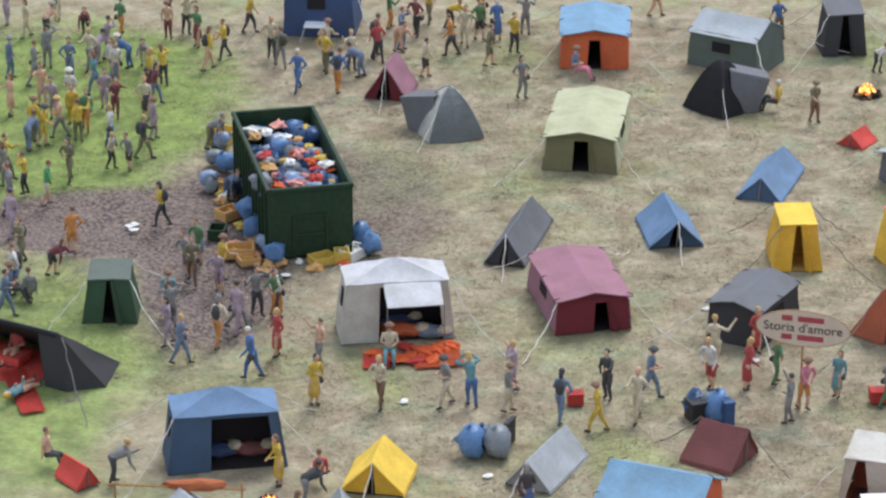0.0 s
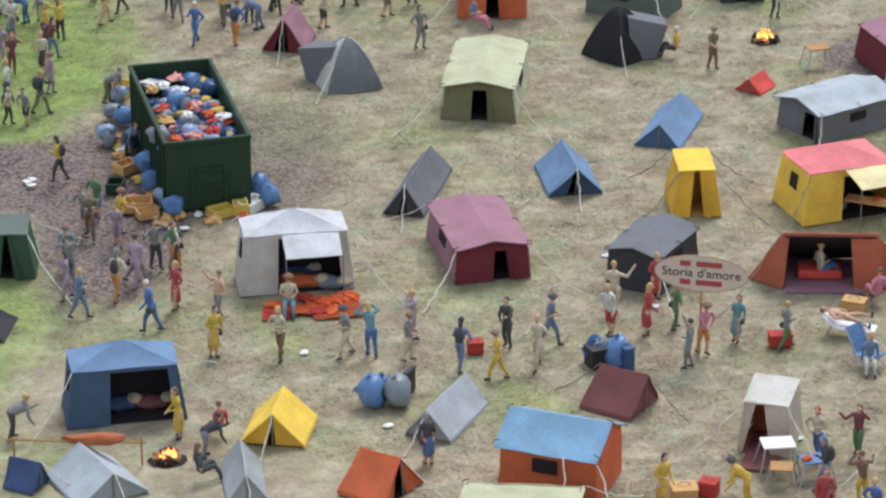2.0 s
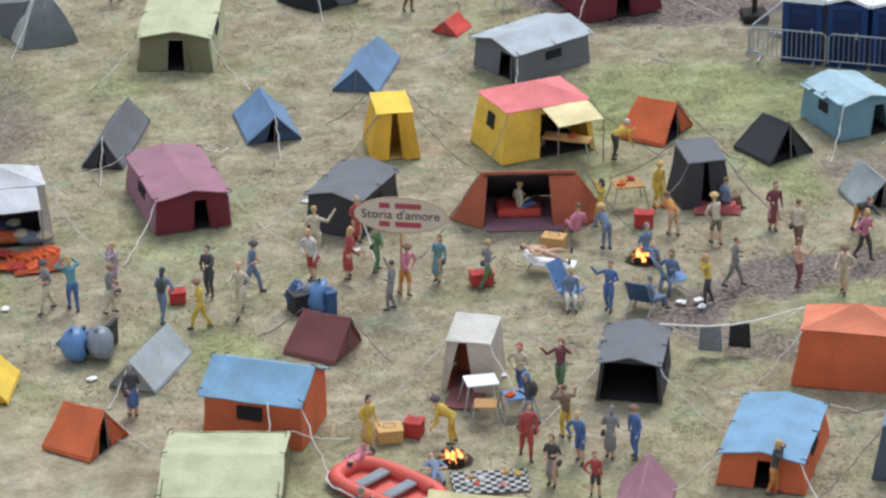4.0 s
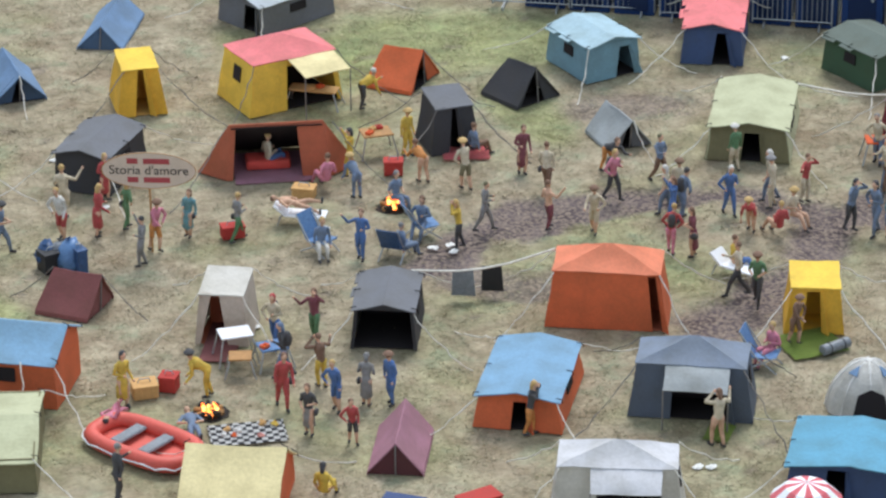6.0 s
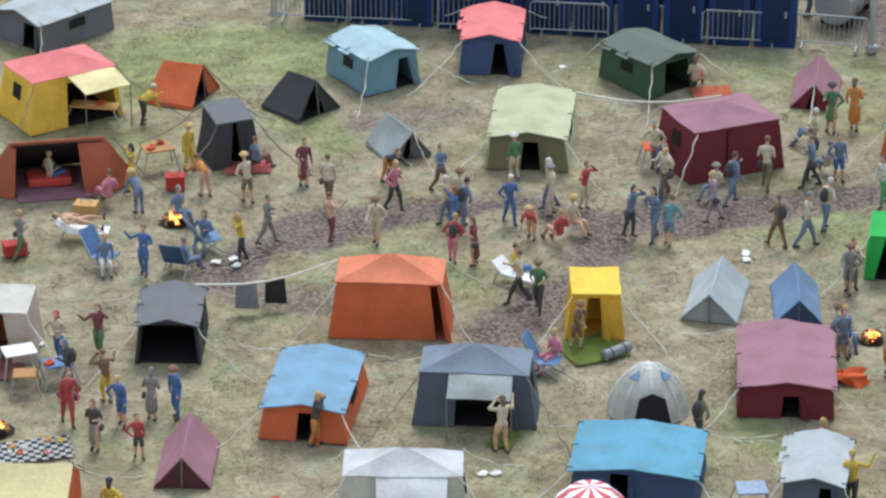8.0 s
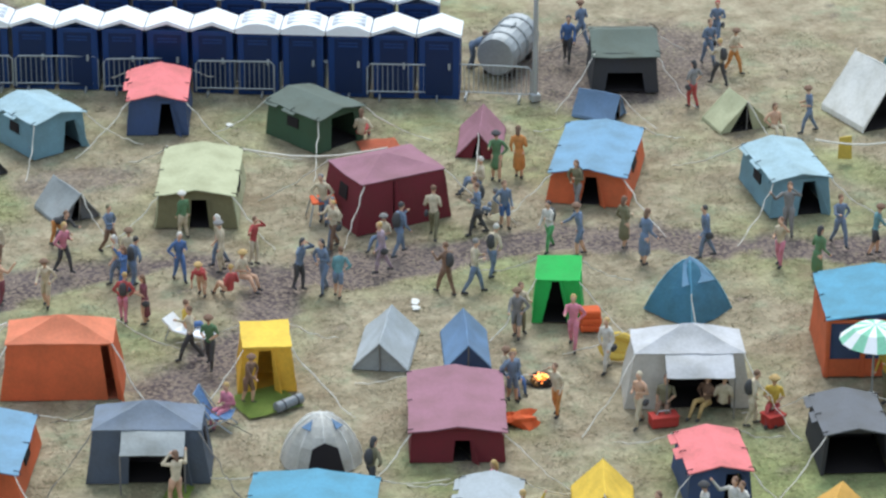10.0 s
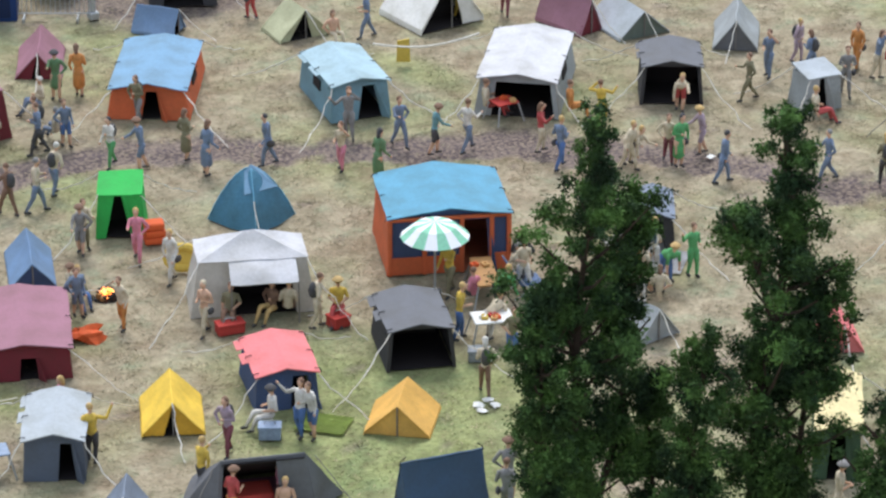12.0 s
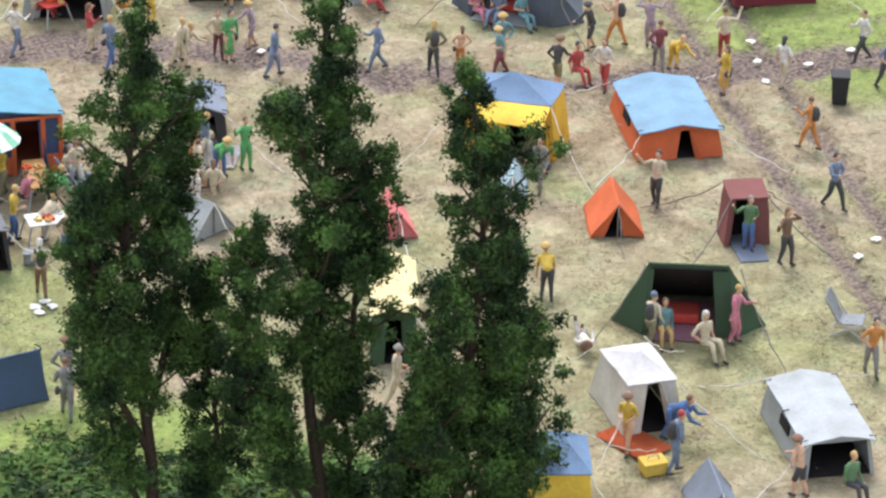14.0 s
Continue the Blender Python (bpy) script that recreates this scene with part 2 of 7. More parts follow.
def frame_tent(x, y, turn, w, d, he, hr, walls, roof, label, style="gable", inset=0.12, back=None, door=(0.45, 0.68, 0.8, 0.6), over=0.12, win="",
               awning=None, guys=((1, -1), (-1, -1), (1, 1), (-1, 1)), cord=None, jag=0.0, front=None, floor_mat=None, lining=None, gear=()):
    """A tent with upright or battered walls. The front looks along -y. style: gable (ridge front to back), cross (ridge side to side), hip, flat."""
    t = thing("frame_tent", x, y, turn, label, "tent", "camping tents")
    wm, rm = cloth(walls), cloth(roof)
    fm = cloth(front or walls)
    bi = inset if back is None else back
    w1, y0, y1 = w / 2 * (1 - inset), -d / 2 * (1 - inset * 0.7), d / 2 * (1 - bi)
    B = [(-w / 2, -d / 2, 0), (w / 2, -d / 2, 0), (w / 2, d / 2, 0), (-w / 2, d / 2, 0)]
    T = [(-w1, y0, he), (w1, y0, he), (w1, y1, he), (-w1, y1, he)]
    wall("front_wall", t, fm, B[0], B[1], T[1], T[0], door)
    wall("side_wall", t, wm, B[1], B[2], T[2], T[1])
    wall("back_wall", t, wm, B[2], B[3], T[3], T[2])
    wall("side_wall", t, wm, B[3], B[0], T[0], T[3])
    if "l" in win:
        q = lambda u, v: lerp(lerp(B[3], B[0], u), lerp(T[3], T[0], u), v)
        window(t, q(0.4, 0.52), q(0.62, 0.52), q(0.62, 0.8), q(0.4, 0.8), (-1, 0, 0.1))
    if "r" in win:
        q = lambda u, v: lerp(lerp(B[1], B[2], u), lerp(T[1], T[2], u), v)
        window(t, q(0.38, 0.52), q(0.6, 0.52), q(0.6, 0.8), q(0.38, 0.8), (1, 0, 0.1))
    if "f" in win:
        q = lambda u, v: lerp(lerp(B[0], B[1], u), lerp(T[0], T[1], u), v)
        window(t, q(0.34, 0.5), q(0.6, 0.5), q(0.6, 0.78), q(0.34, 0.78), (0, -1, 0.1))
    o = over
    X, Y0, Y1 = w1 + o * 0.5, y0 - o, y1 + o * 0.5
    z = he + 0.01
    if style == "gable":
        zl = he + 0.05 - (X - w1) * (hr - he) / max(w1, 0.1)
        part("gable", sheet((uneven(Vector((-w1, y0, he))), uneven(Vector((w1, y0, he))), (0, y0, hr + 0.04))), fm, t)
        part("gable", sheet((uneven(Vector((w1, y1, he))), uneven(Vector((-w1, y1, he))), (0, y1, hr + 0.04))), wm, t)
        part("roof", canvas(((-X, Y0, zl), (0, Y0, hr + 0.1), (0, Y1, hr + 0.1), (-X, Y1, zl)), 0.03, 0.03), rm, t)
        part("roof", canvas(((0, Y0, hr + 0.1), (X, Y0, zl), (X, Y1, zl), (0, Y1, hr + 0.1)), 0.03, 0.03), rm, t)
        if jag:
            for yy in (Y1 - 0.15 * d, Y1 - 0.5 * d):
                part("roof_tab", canvas(((-X + 0.02, yy - 0.12 * d, zl - 0.01), (-X - jag, yy - 0.12 * d, zl - 0.05), (-X - jag, yy + 0.12 * d, zl - 0.05), (-X + 0.02, yy + 0.12 * d, zl - 0.01)), 0.02, 0.01, 3), rm, t)
    elif style == "cross":
        ym = (y0 + y1) / 2
        part("gable", sheet(((w1, y0, he), (w1, y1, he), (w1, ym, hr))), wm, t)
        part("gable", sheet(((-w1, y1, he), (-w1, y0, he), (-w1, ym, hr))), wm, t)
        part("roof", canvas(((-X, Y0, z - 0.06), (X, Y0, z - 0.06), (X, ym, hr + 0.06), (-X, ym, hr + 0.06)), 0.03, 0.06), rm, t)
        part("roof", canvas(((X, Y1, z - 0.03), (-X, Y1, z - 0.03), (-X, ym, hr + 0.06), (X, ym, hr + 0.06)), 0.03, 0.06), rm, t)
    elif style == "hip":
        ym = y0 + (y1 - y0) * 0.55
        P, Q = (-w1 * 0.08, ym, hr), (w1 * 0.08, ym, hr)
        c = [(-w1 - 0.04, y0 - 0.05, z), (w1 + 0.04, y0 - 0.05, z), (w1 + 0.04, y1 + 0.04, z), (-w1 - 0.04, y1 + 0.04, z)]
        part("roof_panel", canvas((c[0], c[1], Q, P)), rm, t)
        part("roof_panel", canvas((c[1], c[2], Q)), rm, t)
        part("roof_panel", canvas((c[2], c[3], P, Q)), rm, t)
        part("roof_panel", canvas((c[3], c[0], P)), rm, t)
    else:
        part("roof", canvas(((-w1 - 0.03, y0 - 0.06, z), (w1 + 0.03, y0 - 0.06, z), (w1 + 0.03, y1 + 0.03, hr), (-w1 - 0.03, y1 + 0.03, hr)), 0.04, 0.04), rm, t)
    if style in ("gable", "cross"):
        for sx in (-1, 1):
            for ty in (Y0 + 0.12, (Y0 + Y1) / 2, Y1 - 0.12):
                zt = he + 0.02 if style == "gable" or ty != (Y0 + Y1) / 2 else hr + 0.05
                part("tie", tube(bmesh.new(), ((sx * (X - 0.12), ty, zt + 0.06 + 0.1 * (hr - he)), (sx * (X + 0.02), ty, zt + 0.05), (sx * (X + 0.04), ty, zt - 0.05)), 0.012, 4), DARK, t)
    if door and door[1] - door[0] < 0.5:
        q = lambda u, v: lerp(lerp(B[0], B[1], u), lerp(T[0], T[1], u), v)
        a, b = Vector(q(door[1], 0.02)), Vector(q((door[0] + door[1]) / 2 + (door[1] - door[0]) / 2 * door[3], door[2]))
        o2 = Vector((0.16, -0.2, 0))
        part("door_flap", sheet((a, a + o2, b + o2 * 0.3, b), 0.03), fm, t)
    if awning:
        u0, u1, reach, drop, colour = awning
        a, b = lerp(T[0], T[1], u0), lerp(T[0], T[1], u1)
        zz = he - drop
        aw = part("awning", canvas(((a[0], y0 - reach, zz), (b[0], y0 - reach, zz), (b[0], y0, he), (a[0], y0, he)), 0.03, -0.05), cloth(colour), t)
        for px in (a[0], b[0]):
            part("pole", tube(bmesh.new(), ((px, y0 - reach + 0.02, 0), (px, y0 - reach + 0.02, zz)), 0.02, 5), CORD, aw)
    if floor_mat:
        part("groundsheet", sheet(((-w * 0.3, -d / 2 - 0.9, 0.03), (w * 0.3, -d / 2 - 0.9, 0.03), (w * 0.35, d * 0.3, 0.03), (-w * 0.35, d * 0.3, 0.03)), 0.025), cloth(floor_mat), t)
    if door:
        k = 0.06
        # dark sheets put the shade inside into colour; a lining colour replaces it
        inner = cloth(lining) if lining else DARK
        part("inside_tone_floor", sheet(((-w / 2 + k, -d / 2 + k, 0.02), (w / 2 - k, -d / 2 + k, 0.02), (w / 2 - k, d / 2 - k, 0.02), (-w / 2 + k, d / 2 - k, 0.02)), 0.015), inner, t)
        part("inside_tone_back", sheet(((-w1 * 0.96, y1 - 0.25, 0.03), (w1 * 0.96, y1 - 0.25, 0.03), (w1 * 0.94, y1 - 0.25, he * 0.97), (-w1 * 0.94, y1 - 0.25, he * 0.97)), 0.02), inner, t)
    for gx, gy, length, colour in gear:
        bedding(x, y, turn, gx, gy, length, colour)
    CAMP["seed"] = Vector((x, y, turn * 0.1))
    ropes(t, 2 * w1, d, he, guys, cord)
    return t


def ridge_tent(x, y, turn, w, d, h, colour, label, front=None, gap=0.0, guys=((0, -1),), cord=None, porch=0.0, tail=0.0):
    """A small tent with two sloping sides over a low skirt and a gable at each end; gap: how far the front flaps stand open."""
    t = thing("ridge_tent", x, y, turn, label, "tent", "camping tents")
    m, fm = cloth(colour), cloth(front or colour)
    a, b, k, e = -d / 2, d / 2, 0.1 * h, 0.025
    for sx in (-1, 1):
        part("side", canvas(((sx * (w / 2 - e), a, k), (0, a - porch, h), (0, b + tail, h * 0.97), (sx * (w / 2 - e), b, k)), 0.03, 0.05), m, t)
        part("skirt", canvas(((sx * (w / 2 - e), a, k), (sx * w / 2, a, 0), (sx * w / 2, b, 0), (sx * (w / 2 - e), b, k)), 0.03, 0.0, 4), m, t)
    part("back_gable", sheet(((w / 2 - e, b - 0.03, k), (w / 2, b - 0.03, 0), (-w / 2, b - 0.03, 0), (-w / 2 + e, b - 0.03, k), (0, b + tail - 0.03, h * 0.95))), m, t)
    g = gap * w / 2
    for sx, q in ((-1, g), (1, g * 0.4)):
        part("flap", canvas(((sx * w / 2, a + 0.05, 0), (sx * q, a + 0.05, 0), (0, a - min(porch, 0) + 0.05, h * 0.96), (sx * (w / 2 - e), a + 0.05, k)), 0.02, 0.0, 4), fm, t)
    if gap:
        # near-black back and floor stand in for the shade inside
        part("inside_tone_back", sheet(((-w * 0.4, a + d * 0.45, 0.02), (w * 0.4, a + d * 0.45, 0.02), (0, a + d * 0.45, h * 0.86)), 0.02), DARK, t)
        part("inside_tone_floor", sheet(((-w * 0.46, a + 0.05, 0.015), (w * 0.46, a + 0.05, 0.015), (w * 0.46, b - 0.05, 0.015), (-w * 0.46, b - 0.05, 0.015)), 0.012), DARK, t)
    part("pole", tube(bmesh.new(), ((0, a + 0.02, 0), (0, a + 0.02 - porch * 0.9, h * 0.96)), 0.02, 5), CORD, t)
    for sx, sy in guys:
        p0, p1 = Vector((0, sy * d / 2 - (porch if sy < 0 else -tail), h)), Vector((random.uniform(-0.3, 0.3), sy * (d / 2 + random.uniform(1.0, 1.5)), 0))
        pts = [p0.lerp(p1, i / 8) + Vector((random.uniform(-0.03, 0.03), 0, -0.1 * math.sin(math.pi * i / 8))) for i in range(9)]
        part("guy_rope", tube(bmesh.new(), [(p.x, p.y, max(p.z, 0)) for p in pts], [random.uniform(0.009, 0.02) for p in pts], 5), cord or ROPE, t)
    return t


def dome_tent(x, y, turn, r, h, colour, label, ribs=4, vest=0.0, vest_colour=None, door=None, squash=1.0, cone=0.5, alt=None, hatch=False, hood=None):
    t = thing("dome_tent", x, y, turn, label, "tent", "camping tents")
    m = cloth(colour)
    rib = lambda e: r * 1.01 * (cone * (1 - math.sin(e * math.pi / 2)) + (1 - cone) * math.cos(e * math.pi / 2))
    for k in range(ribs):
        a0, a1 = 2 * math.pi * k / ribs - math.pi / 2, 2 * math.pi * (k + 1) / ribs - math.pi / 2
        bm = bmesh.new()
        n, rows = 6, []
        for i in range(n + 1):
            e = i / n
            zz, rr = h * math.sin(e * math.pi / 2), r * (cone * (1 - math.sin(e * math.pi / 2)) + (1 - cone) * math.cos(e * math.pi / 2))
            p, q = Vector((rr * math.cos(a0), rr * math.sin(a0) * squash, zz)), Vector((rr * math.cos(a1), rr * math.sin(a1) * squash, zz))
            rows.append([bm.verts.new(v) for v in (p, Vector((p.lerp(q, 0.5).x * 1.12, p.lerp(q, 0.5).y * 1.12, zz)), q)] if i < n else [bm.verts.new((0, 0, h))])
        for i in range(n):
            lo, hi = rows[i], rows[i + 1]
            for j in range(2):
                bm.faces.new((lo[j], lo[j + 1], hi[j + 1], hi[j]) if len(hi) > 1 else (lo[j], lo[j + 1], hi[0]))
        bmesh.ops.solidify(bm, geom=list(bm.faces), thickness=0.03)
        p = part("panel", bm, cloth(door) if door and k == 0 else cloth(alt) if alt and k % 2 else m, t)
        part("seam", tube(bmesh.new(), [(rib(i / 6) * math.cos(a0), rib(i / 6) * math.sin(a0) * squash, 0.01 + h * math.sin(i / 12 * math.pi)) for i in range(7)], 0.02, 4), m, p)
    if vest:
        v = cloth(vest_colour or colour)
        s = 1 if vest > 0 else -1
        bm = bmesh.new()
        slab(bm, ((s * r * 0.2, -0.5, h * 0.86), (s * r * 0.2, 0.5, h * 0.8), (s * r * 1.25, 0.6, h * 0.6), (s * r * 1.25, -0.4, h * 0.66)))
        slab(bm, ((s * r * 1.25, -0.4, h * 0.66), (s * r * 1.25, 0.6, h * 0.6), (s * r * 1.0, 0.7, 0), (s * r * 0.95, -0.5, 0)))
        slab(bm, ((s * r * 0.2, -0.5, h * 0.86), (s * r * 1.25, -0.4, h * 0.66), (s * r * 0.95, -0.5, 0), (s * r * 0.3, -0.6, 0)))
        part("vestibule", bm, v, t)
    on = lambda a, e, k: (rib(e) * k * math.cos(a), rib(e) * k * math.sin(a) * squash, h * math.sin(e * math.pi / 2) + 0.02)
    if hatch:
        a = -math.pi / 2
        # dark sheet on the cloth, drawn for the shade in the door opening
        part("doorway", sheet((on(a - 0.42, 0.02, 1.14), on(a + 0.42, 0.02, 1.14), on(a + 0.36, 0.36, 1.16), on(a, 0.45, 1.18), on(a - 0.36, 0.36, 1.16)), 0.04), DARK, t)
        for k in (-0.85, 0.85):
            part("vent", sheet((on(a + k - 0.25, 0.6, 1.13), on(a + k + 0.25, 0.6, 1.13), on(a + k, 0.78, 1.13)), 0.03), cloth("blue"), t, "small blue vent flap")
    if hood:
        part("hood", sheet((on(-1.9, 0.45, 1.12), on(-0.35, 0.45, 1.12), on(0.1, 0.8, 1.15), (0, 0, h + 0.08), on(-2.4, 0.8, 1.15)), 0.04), cloth(hood), t, "pale blue rain hood")
    if not hatch:
        part("guy_rope", tube(bmesh.new(), ((0, 0, h), (0, -r * 0.8, h * 0.45), (0.1, -r - 0.9, 0)), 0.014, 4), ROPE, t)
    return t


def lean_tent(x, y, turn, w, d, h, colour, label, door=(0.05, 0.75), floor_mat="maroon"):
    """A wide tent with a long opening, a sloping back and winged ends."""
    t = thing("lean_tent", x, y, turn, label, "tent", "camping tents")
    m = cloth(colour)
    L, R = (-w / 2, 0, 0), (w / 2, 0, 0)
    TL, TR = (-w / 2 + 0.12, 0.05, h), (w / 2 - 0.22, 0.05, h)
    wall("front_wall", t, m, L, R, TR, TL, (door[0], door[1], 0.94, 0.98))
    wl, wr, bl, br = (-w / 2 - 0.75, 0.7, 0), (w / 2 + 0.75, 0.7, 0), (-w / 2 - 0.2, d, 0), (w / 2 + 0.2, d, 0)
    part("roof", canvas((TL, TR, br, bl), 0.03, 0.06), m, t)
    # dark sheet below the roof, added to imitate the shade in the opening
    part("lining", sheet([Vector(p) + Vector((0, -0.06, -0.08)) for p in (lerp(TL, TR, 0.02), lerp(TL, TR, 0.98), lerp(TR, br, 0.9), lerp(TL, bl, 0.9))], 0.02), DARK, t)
    part("wing", canvas((L, TL, wl), 0.03, 0.03, 5), m, t)
    part("wing", canvas((TL, bl, wl), 0.03, 0.03, 5), m, t)
    part("wing", canvas((R, wr, TR), 0.03, 0.03, 5), m, t)
    part("wing", canvas((TR, wr, br), 0.03, 0.03, 5), m, t)
    part("groundsheet", sheet(((-w * 0.42, -0.3, 0.03), (w * 0.3, -0.3, 0.03), (w * 0.3, d * 0.8, 0.03), (-w * 0.42, d * 0.8, 0.03)), 0.025), cloth(floor_mat), t)
    part("bedding", soft_box(-w * 0.3, 0.45, 0.06, w * 0.12, 1.15, 0.32, 0.08), cloth("red"), t, "red rolled bedding inside")
    ropes(t, w, 0.2, h, ((-1, -1), (1, -1)), CORD)
    return t


# ---- figurines: one plain painted shape each ----
COAT = dict(b=(58, 96, 160), d=(96, 116, 146), k=(48, 48, 52), w=(216, 212, 204), y=(214, 174, 52), r=(176, 52, 52), m=(112, 44, 56), g=(72, 116, 72),
            o=(206, 124, 52), p=(214, 118, 142), l=(206, 190, 160), n=(112, 78, 58), s=(214, 164, 132), e=(124, 122, 122), u=(112, 106, 76), v=(164, 140, 156),
            t=(86, 140, 150), h=(196, 158, 92), c=(66, 156, 84))
SHADE = dict(b="blue", d="denim blue", k="black", w="white", y="yellow", r="red", m="maroon", g="green", o="orange", p="pink", l="beige", n="brown", s="bare skin",
             e="grey", u="khaki", v="lilac", t="turquoise", h="blond", c="bright green")


def coat(k):
    r, g, b = (c * 0.84 + 34 for c in COAT[k])
    return paint("enamel_" + SHADE[k].replace(" ", "_"), r, g, b, 0.75, 0.42, 0.16, 0.2, coarse=4.5, fine=18)


def limb(bm, pts, rs, slot, sides=7, flat=1.0):
    """A tapered, rounded limb along the points; flat squeezes it from front to back."""
    n = len(bm.faces)
    pts = [Vector(p) for p in pts]
    ax, az = (pts[1] - pts[0]).normalized(), (pts[-1] - pts[-2]).normalized()
    pts = [pts[0] - ax * rs[0] * 0.45] + pts + [pts[-1] + az * rs[-1] * 0.45]
    rs = (rs[0] * 0.55,) + tuple(rs) + (rs[-1] * 0.55,)
    tube(bm, pts, rs, sides)
    bm.faces.ensure_lookup_table()
    done = set()
    cy = sum((p.y for p in pts)) / len(pts)
    for f in bm.faces[n:]:
        f.material_index, f.smooth = slot, True
        for v in f.verts:
            if flat != 1.0 and v not in done:
                done.add(v)
                v.co.y = cy + (v.co.y - cy) * flat


FORMS = {}


def one_skin(me):
    """Joins the overlapping limbs of a figure into one closed skin."""
    ob = bpy.data.objects.new("tmp", me)
    core = bmesh.new()
    ball(core, (0, 0, 0), 0.0001, 0.0001, 0.0001, 1)
    cm = bpy.data.meshes.new("core")
    core.to_mesh(cm)
    core.free()
    co = bpy.data.objects.new("core", cm)
    co.location = me.vertices[0].co
    for o in (ob, co):
        scene.collection.objects.link(o)
    mod = ob.modifiers.new("union", "BOOLEAN")
    mod.operation, mod.solver, mod.use_self, mod.object = "UNION", "EXACT", True, co
    out = bpy.data.meshes.new_from_object(ob.evaluated_get(bpy.context.evaluated_depsgraph_get()))
    for o in (ob, co):
        bpy.data.objects.remove(o)
    bpy.data.meshes.remove(me)
    bpy.data.meshes.remove(cm)
    out.name = "figurine"
    return out


def figure_form(form, seed):
    """Forms: s standing, w walking, a gesturing, i sitting, b bending, l lying, k skirted."""
    rnd = random.Random(seed * 7 + ord(form))
    j = lambda q: rnd.uniform(-q, q)
    bm = bmesh.new()
    hip, top = 0.86, 1.40
    lean = 0.03 + j(0.09)
    st = 0.27 + j(0.06) if form == "w" else 0.03 + abs(j(0.12))
    sh = Vector((j(0.07), -lean, top))
    shorts = form in "swab" and rnd.random() < 0.3
    calf = 3 if shorts else 1
    fat = rnd.uniform(0.9, 1.12)
    if form == "i":
        hip, sh = 0.40, Vector((j(0.05), 0.06, 0.93))
        for q in (-1, 1):
            kn = Vector((q * 0.13, -0.42, hip + 0.08 + j(0.09)))
            an = Vector((q * 0.13, -0.5 - abs(j(0.22)), 0.08))
            limb(bm, ((q * 0.09, 0, hip), kn), (0.1, 0.075), 1)
            limb(bm, (kn, an), (0.07, 0.045), calf)
            limb(bm, (an + Vector((0, 0.04, -0.03)), an + Vector((0, -0.13, -0.035))), (0.048, 0.042), 4)
    else:
        if form == "b":
            sh = Vector((j(0.05), -0.46, 1.1 + j(0.1)))
        if form == "k":
            limb(bm, ((0, 0, 0.95), (0, 0, 0.7), (0.0, j(0.04), 0.4 + j(0.1))), (0.14, 0.185, 0.2), 1, 9, 0.8)
        for q in (-1, 1):
            step = -q * st * (0.45 if form == "k" else 1.0)
            kn = Vector((q * 0.1, step * 0.5 - 0.03 - abs(j(0.05)), 0.47))
            an = Vector((q * 0.1 + j(0.03), step + (0.05 if step > 0 else 0.0), 0.08))
            leg = 3 if form == "k" else 1
            limb(bm, ((q * 0.08, 0, hip), kn), (0.105 * fat, 0.075), leg)
            limb(bm, (kn, kn.lerp(an, 0.35), an), (0.068, 0.066, 0.045), 3 if form == "k" else calf)
            limb(bm, (an + Vector((0, 0.04, -0.035)), an + Vector((q * 0.02, -0.14, -0.045))), (0.048, 0.04), 4)
    hp = Vector((0, 0, hip))
    up = Vector((0, 0, 0.03))
    limb(bm, (hp, hp.lerp(sh, 0.3), hp.lerp(sh, 0.72), sh, sh + up), (0.14 * fat, 0.13 * fat, 0.18, 0.16, 0.08), 0, 10, 0.72 if form != "b" else 1.0)
    bare = rnd.random() < 0.45
    ways = ["down", "down", "bent", "hip", "front"] if form in "swkli" else ["front", "brow", "out", "bent"] if form == "a" else ["front", "down"]
    for q in (-1, 1):
        p = sh + Vector((q * 0.175, 0.0, -0.04))
        how = rnd.choice(ways) if q < 0 or form != "a" else rnd.choice(["down", "bent", "hip", "brow"])
        if how == "down":
            e, hnd = p + Vector((q * 0.06, 0.03 + j(0.08), -0.28)), p + Vector((q * 0.06, -0.06 + j(0.15), -0.53))
        elif how == "bent":
            e, hnd = p + Vector((q * 0.08, 0.04, -0.27)), p + Vector((-q * 0.06, -0.24, -0.26 + j(0.08)))
        elif how == "hip":
            e, hnd = p + Vector((q * 0.18, 0.05, -0.25)), p + Vector((-q * 0.01, -0.04, -0.44))
        elif how == "brow":
            e, hnd = p + Vector((q * 0.2, -0.14, 0.0 + j(0.06))), p + Vector((-q * 0.08, -0.16, 0.24))
        elif how == "out":
            e, hnd = p + Vector((q * 0.22, -0.12, -0.06 + j(0.12))), p + Vector((q * 0.36, -0.3, 0.04 + j(0.2)))
        else:
            e, hnd = p + Vector((q * 0.05, -0.16, -0.22)), p + Vector((q * 0.02, -0.42, -0.2 + j(0.14)))
        limb(bm, (p, e), (0.06, 0.05), 0)
        limb(bm, (e, hnd), (0.047, 0.033), 3 if bare else 0)
        limb(bm, (hnd, hnd + (hnd - e).normalized() * 0.06), (0.04, 0.034), 3)
    hd = sh + Vector((j(0.03), -0.04, 0.22))
    limb(bm, (sh + Vector((0, 0, -0.02)), hd), (0.055, 0.05), 3)

    def knob(c, rx, ry, rz, slot):
        n = len(bm.faces)
        ball(bm, c, rx, ry, rz, 2, 0.12 if slot == 2 else 0.0)
        bm.faces.ensure_lookup_table()
        for f in bm.faces[n:]:
            f.smooth, f.material_index = True, slot

    knob(hd, 0.085, 0.1, 0.122, 3)
    knob(hd + Vector((0, 0.022, 0.04)), 0.097, 0.102, 0.1, 2)
    r = rnd.random()
